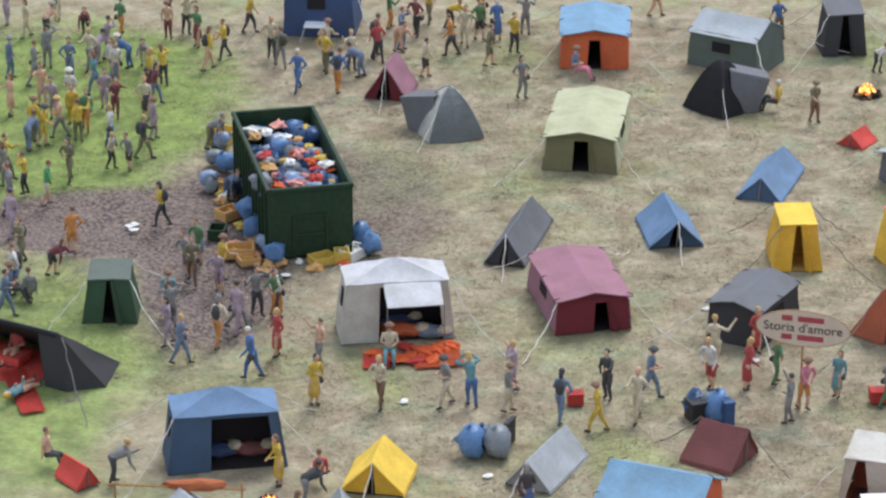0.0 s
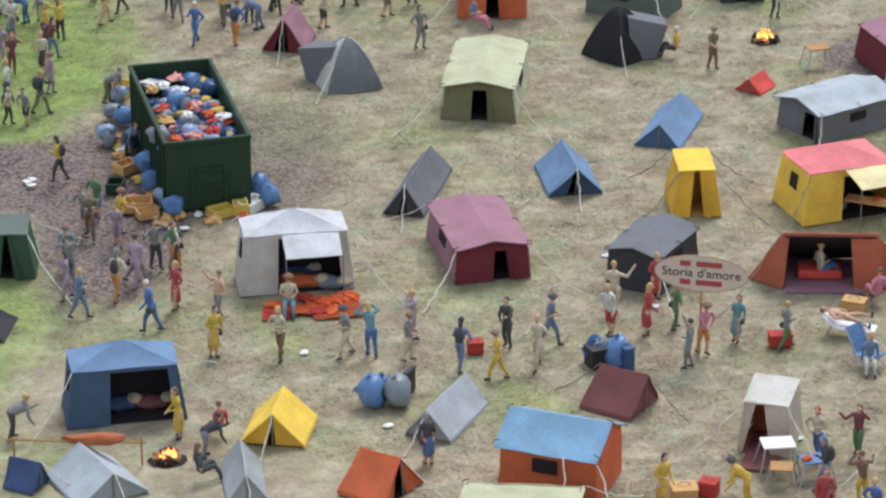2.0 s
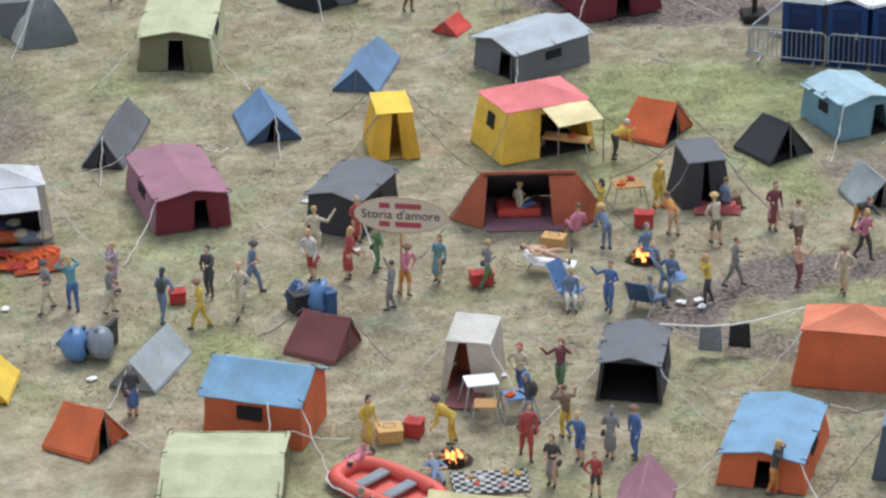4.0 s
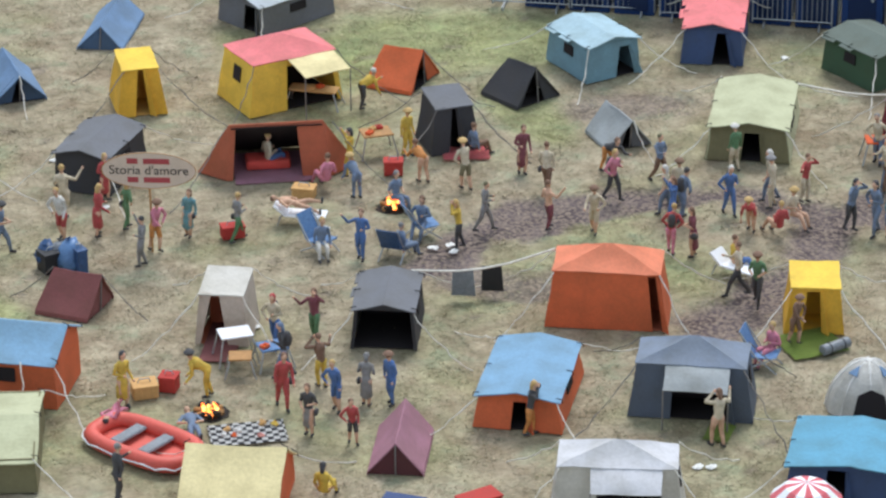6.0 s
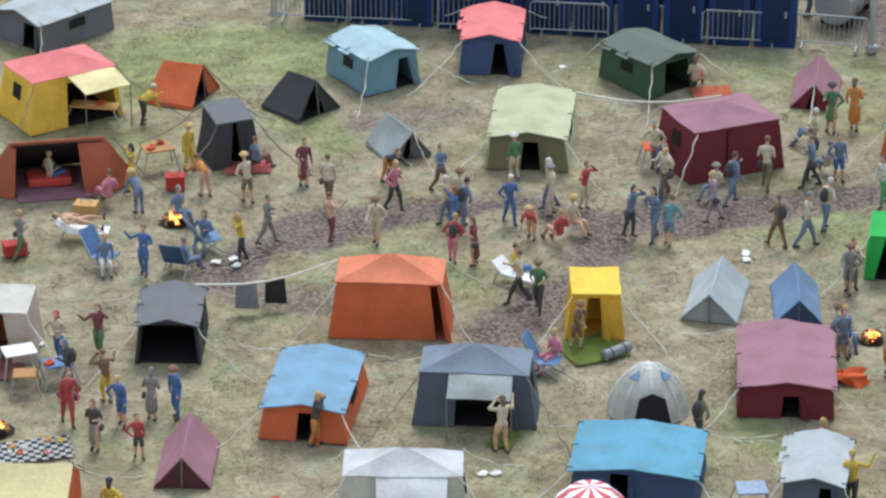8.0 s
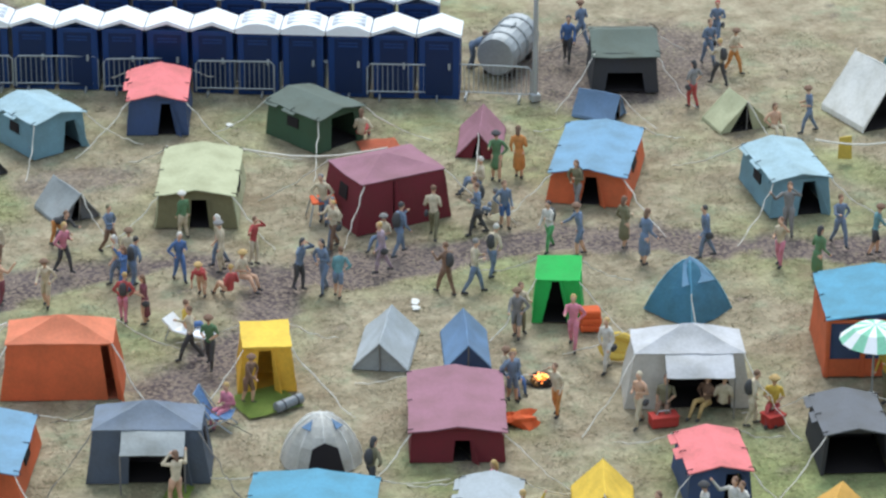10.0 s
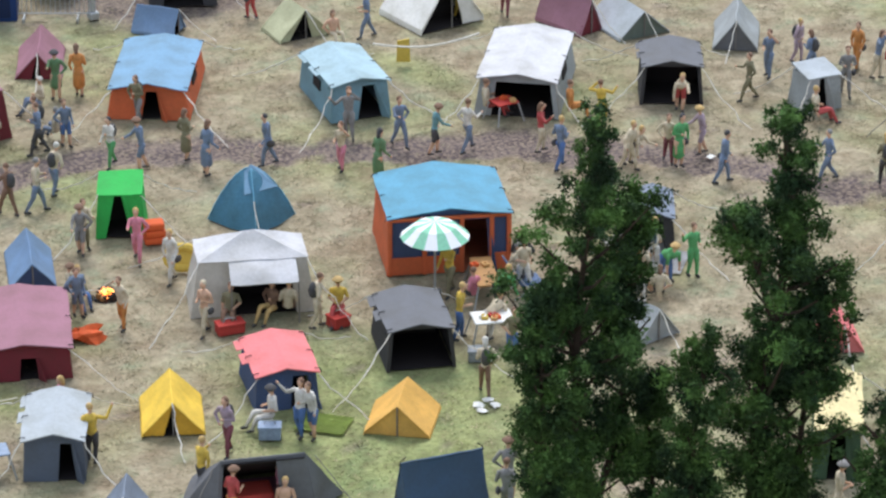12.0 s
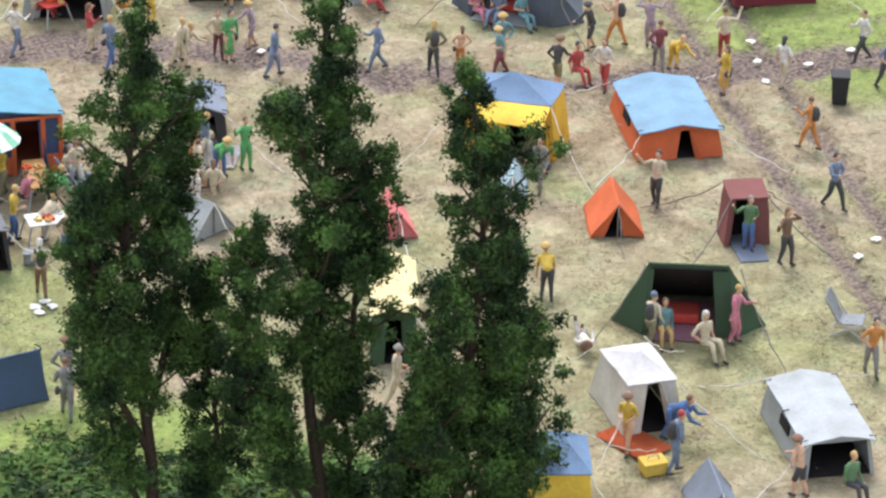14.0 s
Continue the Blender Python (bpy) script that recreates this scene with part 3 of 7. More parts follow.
    if r < 0.18:
        limb(bm, (hd + Vector((0, -0.01, 0.045)), hd + Vector((0, -0.01, 0.06))), (0.17, 0.16), 2, 10)
    elif r < 0.36 or form == "k":
        limb(bm, (hd + Vector((0, 0.06, 0.02)), hd + Vector((0, 0.1, -0.16))), (0.085, 0.06), 2)
    if form in "sw" and rnd.random() < 0.28:
        limb(bm, (sh + Vector((0, 0.15, -0.02)), sh + Vector((0, 0.19, -0.2)), sh + Vector((0, 0.17, -0.38))), (0.11, 0.14, 0.12), 4, 8)
    elif form in "swk" and rnd.random() < 0.2:
        knob(hp + Vector((0.24, 0.0, -0.06)), 0.07, 0.14, 0.12, 4)
    if form == "l":
        bmesh.ops.rotate(bm, verts=bm.verts, cent=(0, 0, 0), matrix=Matrix.Rotation(radians(-86), 3, "X"))
        low = min(v.co.z for v in bm.verts)
        bmesh.ops.translate(bm, verts=bm.verts, vec=(0, -0.8, -low))
    bmesh.ops.scale(bm, vec=(S, S, S), verts=bm.verts)
    bmesh.ops.recalc_face_normals(bm, faces=bm.faces)
    me = bpy.data.meshes.new("figurine")
    bm.to_mesh(me)
    bm.free()
    for k in "lksek":
        me.materials.append(coat(k))
    return one_skin(me)


def figurine(x, y, turn, colours, form="s", tall=1.0, z=0.0):
    """colours: letters for the top, the legs and the hair or hat."""
    ob = new("figurine", FORMS[form, random.randrange(7)])
    ob.matrix_basis = pose(S * x, S * y, S * z, 0, 0, turn) @ Matrix.Diagonal((tall, tall, tall, 1))
    for i, k in enumerate((colours[0], colours[1], colours[2], "s", "k")):
        ob.material_slots[i].link = "OBJECT"
        ob.material_slots[i].material = coat(k)
    how = dict(s="standing", w="walking", a="gesturing", i="seated", b="bending", l="lying", k="standing")[form]
    return tagged(ob, f"{how} painted miniature figurine, {SHADE[colours[0]]} top, {SHADE[colours[1]]} below", "figurine", "miniature figurines")

for form in "swaibkl":
    for seed in range(7):
        FORMS[form, seed] = figure_form(form, seed)

# ---- ground: one sheet, with bare earth and greener turf ----
def near_line(P, pts):
    best = np.full(len(P), 1e9)
    for (x0, y0), (x1, y1) in zip(pts, pts[1:]):
        d = np.array((x1 - x0, y1 - y0))
        t = np.clip(((P[:, 0] - x0) * d[0] + (P[:, 1] - y0) * d[1]) / (d @ d), 0, 1)
        best = np.minimum(best, np.hypot(P[:, 0] - x0 - t * d[0], P[:, 1] - y0 - t * d[1]))
    return best


def blot(P, x, y, a, b, turn=0.0):
    c, s = math.cos(radians(turn)), math.sin(radians(turn))
    u, v = (P[:, 0] - x) * c + (P[:, 1] - y) * s, -(P[:, 0] - x) * s + (P[:, 1] - y) * c
    return np.hypot(u / a, v / b)


def wavy(P, k, seed):
    r = np.random.RandomState(seed)
    out = np.zeros(len(P))
    for i in range(7):
        a = r.uniform(0, 6.28)
        f = k * r.uniform(0.6, 2.6)
        out += np.sin(P[:, 0] * f * math.cos(a) + P[:, 1] * f * math.sin(a) + r.uniform(0, 6.28)) / 3
    return out


def ease(v, a, b):
    t = np.clip((v - a) / (b - a), 0, 1)
    return t * t * (3 - 2 * t)


WAY = [(15.5, 79.3), (17.5, 81.0), (19.2, 81.9), (21.8, 82.5), (24.8, 82.3), (27.2, 80.4), (30.8, 80.4), (35.1, 80.6), (38.5, 78.8), (41, 77.6), (44.8, 76.2), (48.8, 73.1), (51.6, 69.6), (55.4, 66.4), (59, 65), (64, 63.6)]
SPUR = [(27.0, 80.0), (25.4, 77.6), (23.2, 75.6), (22.4, 74.4)]
SPUR2 = [(16.6, 79.0), (18.0, 77.8), (19.0, 77.6)]
RUT_A = [(62.5, 72.5), (60.6, 68.0), (58.3, 63.0), (56.4, 58.2), (54.4, 53.2), (52.5, 48)]
RUT_B = [(64.2, 71.6), (62.2, 67.2), (59.9, 62.2), (57.9, 57.4), (55.9, 52.4), (54, 47.2)]


def cover(P):
    """How bare and how green the ground is at points of the plan, and its height."""
    n1, n2 = wavy(P, 1.1, 3), wavy(P, 3.6, 5)
    w = 0.35 * n1 + 0.2 * n2
    bare = 1 - ease(near_line(P, WAY) + w, 0.7, 1.05)
    bare = np.maximum(bare, 1 - ease(near_line(P, SPUR) + w, 0.5, 1.2))
    bare = np.maximum(bare, 0.8 * (1 - ease(near_line(P, SPUR2) + w, 0.4, 1.1)))
    bare = np.maximum(bare, 1 - ease(blot(P, -9.6, 94.6, 4.4, 2.9) + 0.13 * w, 0.85, 1.0))
    bare = np.maximum(bare, 1 - ease(blot(P, -6.6, 92.5, 2.4, 7.2, 0) + 0.13 * w, 0.85, 1.05))
    bare = np.maximum(bare, 0.75 * (1 - ease(blot(P, -2.6, 95.8, 3.0, 5.4) + 0.13 * w, 0.6, 1.1)))
    bare = np.maximum(bare, 0.9 * (1 - ease(blot(P, -15.5, 78.5, 3.5, 2.0) + 0.13 * w, 0.8, 1.0)))
    bare = np.maximum(bare, 1 - ease(blot(P, 20.5, 103.6, 5.5, 3.6) + 0.13 * w, 0.85, 1.0))
    bare = np.maximum(bare, 0.7 * (1 - ease(blot(P, 23.6, 88.8, 2.4, 1.1) + 0.2 * w, 0.6, 1.1)))
    bare = np.maximum(bare, 0.9 * (1 - ease(blot(P, 41.5, 92.0, 5.0, 3.6, 30) + 0.13 * w, 0.7, 1.05)))
    rut = np.minimum(near_line(P, RUT_A), near_line(P, RUT_B))
    bare = np.maximum(bare, 0.95 * (1 - ease(rut + 0.25 * w, 0.16, 0.36)))
    bare = np.maximum(bare, 0.55 * (n2 > 1.15) * (n1 > 0.2))
    green = 0.95 * (1 - ease(blot(P, -12.5, 104.0, 6.2, 8.5) + 0.2 * w, 0.75, 1.1))
    green = np.maximum(green, 0.8 * (1 - ease(blot(P, -11.5, 84.5, 3.6, 8.0) + 0.2 * w, 0.7, 1.2)))
    green = np.maximum(green, 0.5 * (1 - ease(blot(P, 19.5, 94.5, 6, 3.2) + 0.2 * w, 0.5, 1.2)))
    green = np.maximum(green, 0.9 * (1 - ease(blot(P, 66, 66, 6.0, 9) + 0.2 * w, 0.7, 1.1)))
    green = np.maximum(green, 0.95 * (1 - ease(blot(P, 34.5, 54.5, 6.5, 4.0, -35) + 0.2 * w, 0.7, 1.1)))
    green = np.maximum(green, 0.6 * (1 - ease(blot(P, 35, 63, 4.5, 5) + 0.25 * w, 0.5, 1.2)))
    green = np.maximum(green, 0.25 * (1 - ease(blot(P, 50, 52, 7, 6) + 0.25 * w, 0.5, 1.2)))
    green = np.maximum(green, 0.45 * ease(wavy(P, 0.7, 9), 0.7, 1.6))
    z = 0.02 * n1 + 0.012 * n2 - 0.05 * bare - 0.12 * (1 - ease(rut, 0.1, 0.45)) - 0.03
    return np.clip(bare, 0, 1), np.clip(green, 0, 1), z


gx = np.concatenate(([-900, -300, -100, -50], np.arange(-24, 72, 0.3), [90, 150, 400, 1000]))
gy = np.concatenate(([-900, -200, -20, 20], np.arange(42, 124, 0.3), [140, 200, 400, 1200]))
GX, GY = np.meshgrid(gx, gy)
P = np.stack((GX.ravel(), GY.ravel()), 1)
bare, green, gz = cover(P)
far = (GX.ravel() < -30) | (GX.ravel() > 80) | (GY.ravel() < 40) | (GY.ravel() > 126)
bare[far], green[far], gz[far] = 0, 0.3, -0.03
nx, ny = len(gx), len(gy)
idx = np.arange(nx * ny).reshape(ny, nx)
quads = np.stack((idx[:-1, :-1], idx[:-1, 1:], idx[1:, 1:], idx[1:, :-1]), -1).reshape(-1, 4)
me = bpy.data.meshes.new("ground")
me.from_pydata((np.column_stack((P, gz)) * S).tolist(), [], quads.tolist())
for name, v in (("bare", bare), ("green", green)):
    me.attributes.new(name, "FLOAT", "POINT").data.foreach_set("value", v.astype(np.float32))
me.materials.append(turf("turf", False))
ground = tagged(new("ground", me), "dry straw-coloured model turf with bare earth paths", "ground", kind="structure")

# short fibres of model grass
rs = np.random.RandomState(4)
N = 1150000
Q = np.stack((rs.uniform(-17, 68, N), rs.uniform(46, 112, N)), 1)
Q = Q[(Q[:, 1] > 88 - 0.9 * Q[:, 0] - 12) & (Q[:, 1] < 118 - 0.62 * np.maximum(Q[:, 0] - 8, 0)) & (Q[:, 1] > 69 - 0.5 * Q[:, 0] - 6)]
b, g, z = cover(Q)
keep = rs.uniform(size=len(Q)) > 0.93 * b
Q, b, g, z = Q[keep], b[keep], g[keep], z[keep]
n = len(Q)
a, lean = rs.uniform(0, 6.283, n), rs.uniform(0.07, 0.2, n)
ht = np.clip(rs.uniform(0.015, 0.05, n) * (1 + 0.3 * wavy(Q, 2.2, 8)), 0.012, 0.08)
ha = a + rs.uniform(-1, 1, n) + 1.57
wd = rs.uniform(0.014, 0.03, n)
base = np.column_stack((Q, z - 0.01))
side = np.column_stack((np.cos(a) * wd, np.sin(a) * wd, np.zeros(n)))
tip = base + np.column_stack((np.cos(ha) * lean, np.sin(ha) * lean, ht))
V = np.stack((base - side, base + side, tip), 1).reshape(-1, 3) * S
me = bpy.data.meshes.new("grass")
me.vertices.add(3 * n)
me.vertices.foreach_set("co", V.astype(np.float32).ravel())
me.loops.add(3 * n)
me.loops.foreach_set("vertex_index", np.arange(3 * n, dtype=np.int32))
me.polygons.add(n)
me.polygons.foreach_set("loop_start", np.arange(0, 3 * n, 3, dtype=np.int32))
me.update(calc_edges=True)
for name, v in (("bare", b * 0.3), ("green", g), ("tone", rs.uniform(size=n)), ("hue", rs.uniform(size=n))):
    me.attributes.new(name, "FLOAT", "POINT").data.foreach_set("value", np.repeat(v, 3).astype(np.float32))
me.materials.append(turf("grass_fibre", True))
grass = tagged(new("grass", me), "short dry straw and green grass fibres on the field", "grass", kind="stuff")

# ---- large things ----
PLASTIC = paint("toilet_blue", 26, 56, 108, 0.45, 0.15, 0.06, 0.05)
PLASTIC_DARK = paint("toilet_blue_dark", 18, 38, 76, 0.5, 0.15, 0.06, 0.05)
PLASTIC_WHITE = paint("toilet_roof_white", 236, 238, 242, 0.5, 0.08, 0.04, 0.05)
ZINC = paint("galvanised_steel", 176, 180, 182, 0.45, 0.2, 0.1, 0.1, metal=0.5)
SKIP = paint("skip_green", 30, 58, 38, 0.6, 0.6, 0.3, 0.4, coarse=1.3, fine=7.0)
TRUNK = paint("bark", 62, 50, 42, 0.95, 0.3, 0.3, 0.6)


def portable_toilet(x, y, turn, rounded):
    t = thing("portable_toilet", x, y, turn, "dark blue portable toilet cabin with a white roof", "toilet cabin", "row of portable toilets")
    part("cabin", soft_box(-0.62, -0.58, -0.03, 0.62, 0.58, 2.0, 0.05), PLASTIC, t)
    door = part("door", soft_box(-0.42, -0.6, 0.1, 0.42, -0.55, 1.86, 0.02, 1), PLASTIC_DARK, t)
    part("handle", soft_box(0.27, -0.64, 0.95, 0.34, -0.59, 1.15, 0.01, 1), ZINC, door)
    for z in (1.7, 1.6):
        part("vent", soft_box(-0.3, -0.615, z, 0.3, -0.595, z + 0.05, 0.005, 1), PLASTIC, door)
    bm = bmesh.new()
    prof = [(-0.67, 1.96), (-0.67, 2.1), (-0.3, 2.26), (0, 2.3), (0.3, 2.26), (0.67, 2.1), (0.67, 1.96)] if rounded else [(-0.67, 1.98), (-0.67, 2.08), (0, 2.32), (0.67, 2.08), (0.67, 1.98), (0, 2.2)]
    f = [bm.verts.new((px, -0.64, pz)) for px, pz in prof]
    k = [bm.verts.new((px, 0.62, pz)) for px, pz in prof]
    bm.faces.new(f[::-1])
    bm.faces.new(k)
    for i in range(len(prof)):
        j = (i + 1) % len(prof)
        bm.faces.new((f[i], f[j], k[j], k[i]))
    roof = part("roof", bm, PLASTIC_WHITE, t, "white moulded plastic roof")
    if rounded:
        for q in (-0.3, 0.0, 0.3):
            part("roof_rib", soft_box(-0.5, q - 0.03, 2.16, 0.5, q + 0.03, 2.3, 0.01, 1), PLASTIC_WHITE, roof)
    return t


def barrier(x, y, turn, length=2.3):
    t = thing("crowd_barrier", x, y, turn, "galvanised steel crowd barrier on bare ground", "barrier", "crowd barriers")
    L = length / 2
    bm = tube(bmesh.new(), ((-L, 0, 0.1), (-L, 0, 0.98), (-L + 0.1, 0, 1.08), (L - 0.1, 0, 1.08), (L, 0, 0.98), (L, 0, 0.1)), 0.028, 5)
    f = part("rail_frame", bm, ZINC, t)
    part("bottom_rail", tube(bmesh.new(), ((-L, 0, 0.2), (L, 0, 0.2)), 0.022, 5), ZINC, t)
    for i in range(15):
        px = -L + (i + 1) * length / 16
        part("bar", tube(bmesh.new(), ((px, 0, 0.2), (px, 0, 1.08)), 0.012, 4), ZINC, t)
    for s in (-0.7, 0.7):
        part("foot", soft_box(s * L - 0.03, -0.3, -0.02, s * L + 0.03, 0.3, 0.12, 0.01, 1), ZINC, t)
    return t


def rubbish_skip(x, y, turn, w=2.4, d=6.3, h=2.1):
    t = thing("rubbish_skip", x, y, turn, "dark green steel rubbish skip heaped with bags", "skip")
    k = 0.08
    for name, b in (("end_wall", (-w / 2, -d / 2, 0.15, w / 2, -d / 2 + k, h)), ("end_wall", (-w / 2, d / 2 - k, 0.15, w / 2, d / 2, h)),
                    ("side_wall", (-w / 2, -d / 2 + k, 0.15, -w / 2 + k, d / 2 - k, h)), ("side_wall", (w / 2 - k, -d / 2 + k, 0.15, w / 2, d / 2 - k, h)),
                    ("floor_plate", (-w / 2, -d / 2, 0.08, w / 2, d / 2, 0.148))):
        part(name, box(bmesh.new(), *b), SKIP, t)
    for s in (-1, 1):
        part("skid", soft_box(s * 0.7 - 0.08, -d / 2 + 0.1, -0.04, s * 0.7 + 0.08, d / 2 - 0.1, 0.08, 0.01, 1), SKIP, t)
        part("rim", soft_box(s * w / 2 - 0.06, -d / 2 - 0.05, h - 0.02, s * w / 2 + 0.06, d / 2 + 0.05, h + 0.12, 0.02, 1), SKIP, t)
        part("rim", soft_box(-w / 2 + 0.062, s * d / 2 - 0.06, h - 0.02, w / 2 - 0.062, s * d / 2 + 0.06, h + 0.118, 0.02, 1), SKIP, t)
        for i in range(11):
            py = -d / 2 + 0.3 + i * (d - 0.6) / 10
            part("side_rib", soft_box(s * (w / 2 + 0.005) - 0.075, py - 0.06, 0.15, s * (w / 2 + 0.005) + 0.075, py + 0.06, h - 0.025, 0.01, 1), SKIP, t)
    for zz in (0.7, 1.25):
        part("end_rib", soft_box(-0.5, -d / 2 - 0.06, zz, 0.5, -d / 2 + 0.01, zz + 0.09, 0.01, 1), SKIP, t)
    for px in (-0.52, 0.43):
        part("end_rib", soft_box(px, -d / 2 - 0.07, 0.3, px + 0.09, -d / 2 + 0.01, 1.36, 0.01, 1), SKIP, t)
    return t


BAGS = [paint("bag_blue", 92, 128, 172, 0.35, 0.2, 0.2, 0.5), paint("bag_grey", 128, 134, 140, 0.35, 0.2, 0.2, 0.5), paint("bag_pale_blue", 140, 158, 184, 0.35, 0.2, 0.2, 0.5),
        paint("bag_dark_blue", 56, 84, 124, 0.35, 0.2, 0.2, 0.5)]
SCRAP = [paint("scrap_orange", 214, 96, 52), paint("scrap_tan", 204, 160, 104), paint("scrap_red", 180, 62, 56), paint("scrap_white", 226, 226, 222), paint("scrap_yellow", 208, 178, 84), paint("scrap_pink", 216, 150, 140)]
BAG_SHADE = ["blue", "grey", "pale blue", "dark blue"]


def sack(x, y, z, kind, size=0.42, tilt=0):
    t = thing("rubbish_bag", x, y, random.uniform(0, 360), f"tied {BAG_SHADE[kind]} plastic rubbish bag", "rubbish bag", "rubbish bags", z)
    bm = bmesh.new()
    ball(bm, (0, 0, size * 0.8), size * 0.8, size * 0.66, size * 0.84, 2, 0.6)
    b = part("sack", bm, BAGS[kind], t)
    for p in b.data.polygons:
        p.use_smooth = True
    part("knot", tube(bmesh.new(), ((0, 0, size * 1.4), (0.02, 0, size * 1.6), (0.06, 0.02, size * 1.75)), (0.12 * size * 2, 0.05, 0.1), 6), BAGS[kind], t)
    if tilt:
        t.matrix_basis = t.matrix_basis @ pose(0, 0, S * size * 0.6, tilt, 0, 0)
    return t


def carton(x, y, turn, w, d, h, mat, label, category="box", z=0.0):
    t = thing("carton", x, y, turn, label, category, "", z)
    bm = bmesh.new()
    k = 0.04
    for b in ((-w, -d, 0, w, -d + k, h), (-w, d - k, 0, w, d, h), (-w, -d + k, 0, -w + k, d - k, h), (w - k, -d + k, 0, w, d - k, h), (-w + k, -d + k, 0, w - k, d - k, k)):
        box(bm, *b)
    part("tray", bm, mat, t)
    return t


def debris(x, y, z, size, kind, shade, flat=0.5):
    """A crumpled piece of rubbish."""
    bm = bmesh.new()
    ball(bm, (0, 0, size * 0.3), size, size * 0.7, size * flat, 2, 1.3)
    ob = part("litter", bm, SCRAP[kind], None)
    ob.matrix_basis = pose(S * x, S * y, S * z, 0, 0, random.uniform(0, 360))
    return tagged(ob, f"crumpled {shade} litter lying in the camp", "litter", "litter")


SHADES = ["orange", "tan", "red", "white", "yellow", "pink"]

# ---- trees in front ----
def leaf_mat():
    m = bpy.data.materials.new("needle_foliage")
    m.use_nodes = True
    p = m.node_tree.nodes["Principled BSDF"]
    n = noise_at(m, 1.2, 4)
    col = mix(m, ramp(m, n.outputs[0], 0.4, 0.66, 0, 1), rgb(38, 58, 36), rgb(86, 118, 58))
    # tone also carries the top light painted into each clump
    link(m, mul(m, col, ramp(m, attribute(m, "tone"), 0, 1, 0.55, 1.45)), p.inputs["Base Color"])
    p.inputs["Roughness"].default_value = 0.8
    p.inputs["Specular IOR Level"].default_value = 0.2
    return m


LEAF = leaf_mat()


def tree(x, y, h, seed, stems):
    """stems: sideways shift, start and end as shares of the height, and reach of each plume of foliage."""
    t = thing("conifer", x, y, 0, "tall narrow dark green model tree with flocked foliage", "tree", "foreground trees")
    r = np.random.RandomState(seed)
    bend = lambda z: np.array((0.18 * math.sin(z * 0.6 + seed), 0.15 * math.cos(z * 0.5 + seed * 2), z))
    bm = bmesh.new()
    zs = np.linspace(-0.1, h * 0.97, 12)
    tube(bm, [bend(z) for z in zs], [0.13 * (1 - z / h) + 0.025 for z in zs], 8)
    trunk = part("trunk", bm, TRUNK, t)
    clumps = []
    for ox, oy, low, high, wide in stems:
        n = int((high - low) * h * 7.8)
        lean = lambda z: bend(z) + np.array((ox, oy, 0)) * min(1.0, max(0.0, (z / h - low + 0.12) / 0.2))
        if ox or oy:
            part("limb", tube(bmesh.new(), [lean(h * (low - 0.12 + (high - low + 0.1) * i / 8)) for i in range(9)], [0.09 - 0.009 * i for i in range(9)], 6), TRUNK, trunk)
        for i in range(n):
            q = (i + r.uniform()) / n
            z = h * (low + (high - low) * q)
            reach = wide * (0.25 + 0.75 * min(1, (1 - q) * 2.0)) * (0.6 + 0.4 * min(1, q * 4)) * r.uniform(0.45, 1.4) * (0.8 + 0.3 * math.sin(z * 2.1 + seed + ox))
            a = i * 2.399 + r.uniform(-0.5, 0.5)
            p0 = lean(z)
            p1 = p0 + np.array((math.cos(a) * reach, math.sin(a) * reach, reach * r.uniform(0.5, 1.2)))
            if (i % 2 == 0 or reach > 0.85) and q < 0.9:
                part("limb", tube(bmesh.new(), (p0, p0 * 0.5 + p1 * 0.5 - (0, 0, 0.1), p1), (0.05, 0.032, 0.014), 5), TRUNK, trunk)
            for s in (0.45, 0.72, 1.0):
                if r.uniform() < 0.8:
                    clumps.append((p0 + (p1 - p0) * s + r.normal(0, 0.15, 3), r.uniform(0.12, 0.32) * (0.75 + 0.35 * (1 - q))))
    pos, tone = [], []
    for c, size in clumps:
        k = int(560 * (size / 0.3) ** 1.6)
        d = r.normal(0, 1, (k, 3))
        d /= np.linalg.norm(d, axis=1)[:, None]
        q = c + d * size * np.abs(r.normal(0.75, 0.4, k))[:, None] * (1, 1, 0.9)
        u, v = r.normal(0, 0.024, (k, 3)), r.normal(0, 0.024, (k, 3))
        pos.append(np.stack((q - u, q + u, q + v * 1.6), 1))
        # random tone, plus lighter tops and darker undersides as painted light
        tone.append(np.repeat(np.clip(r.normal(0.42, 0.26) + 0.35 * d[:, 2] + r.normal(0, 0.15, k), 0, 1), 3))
    V, tn = np.concatenate(pos).reshape(-1, 3) * S, np.concatenate(tone)
    V[:, 2] = np.maximum(V[:, 2], 0)
    n = len(V) // 3
    me = bpy.data.meshes.new("crown")
    me.vertices.add(3 * n)
    me.vertices.foreach_set("co", V.astype(np.float32).ravel())
    me.loops.add(3 * n)
    me.loops.foreach_set("vertex_index", np.arange(3 * n, dtype=np.int32))
    me.polygons.add(n)
    me.polygons.foreach_set("loop_start", np.arange(0, 3 * n, 3, dtype=np.int32))
    me.update(calc_edges=True)
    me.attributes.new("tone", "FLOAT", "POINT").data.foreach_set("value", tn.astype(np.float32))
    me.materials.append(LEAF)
    crown = new("crown", me)
    crown.parent = t
    return t


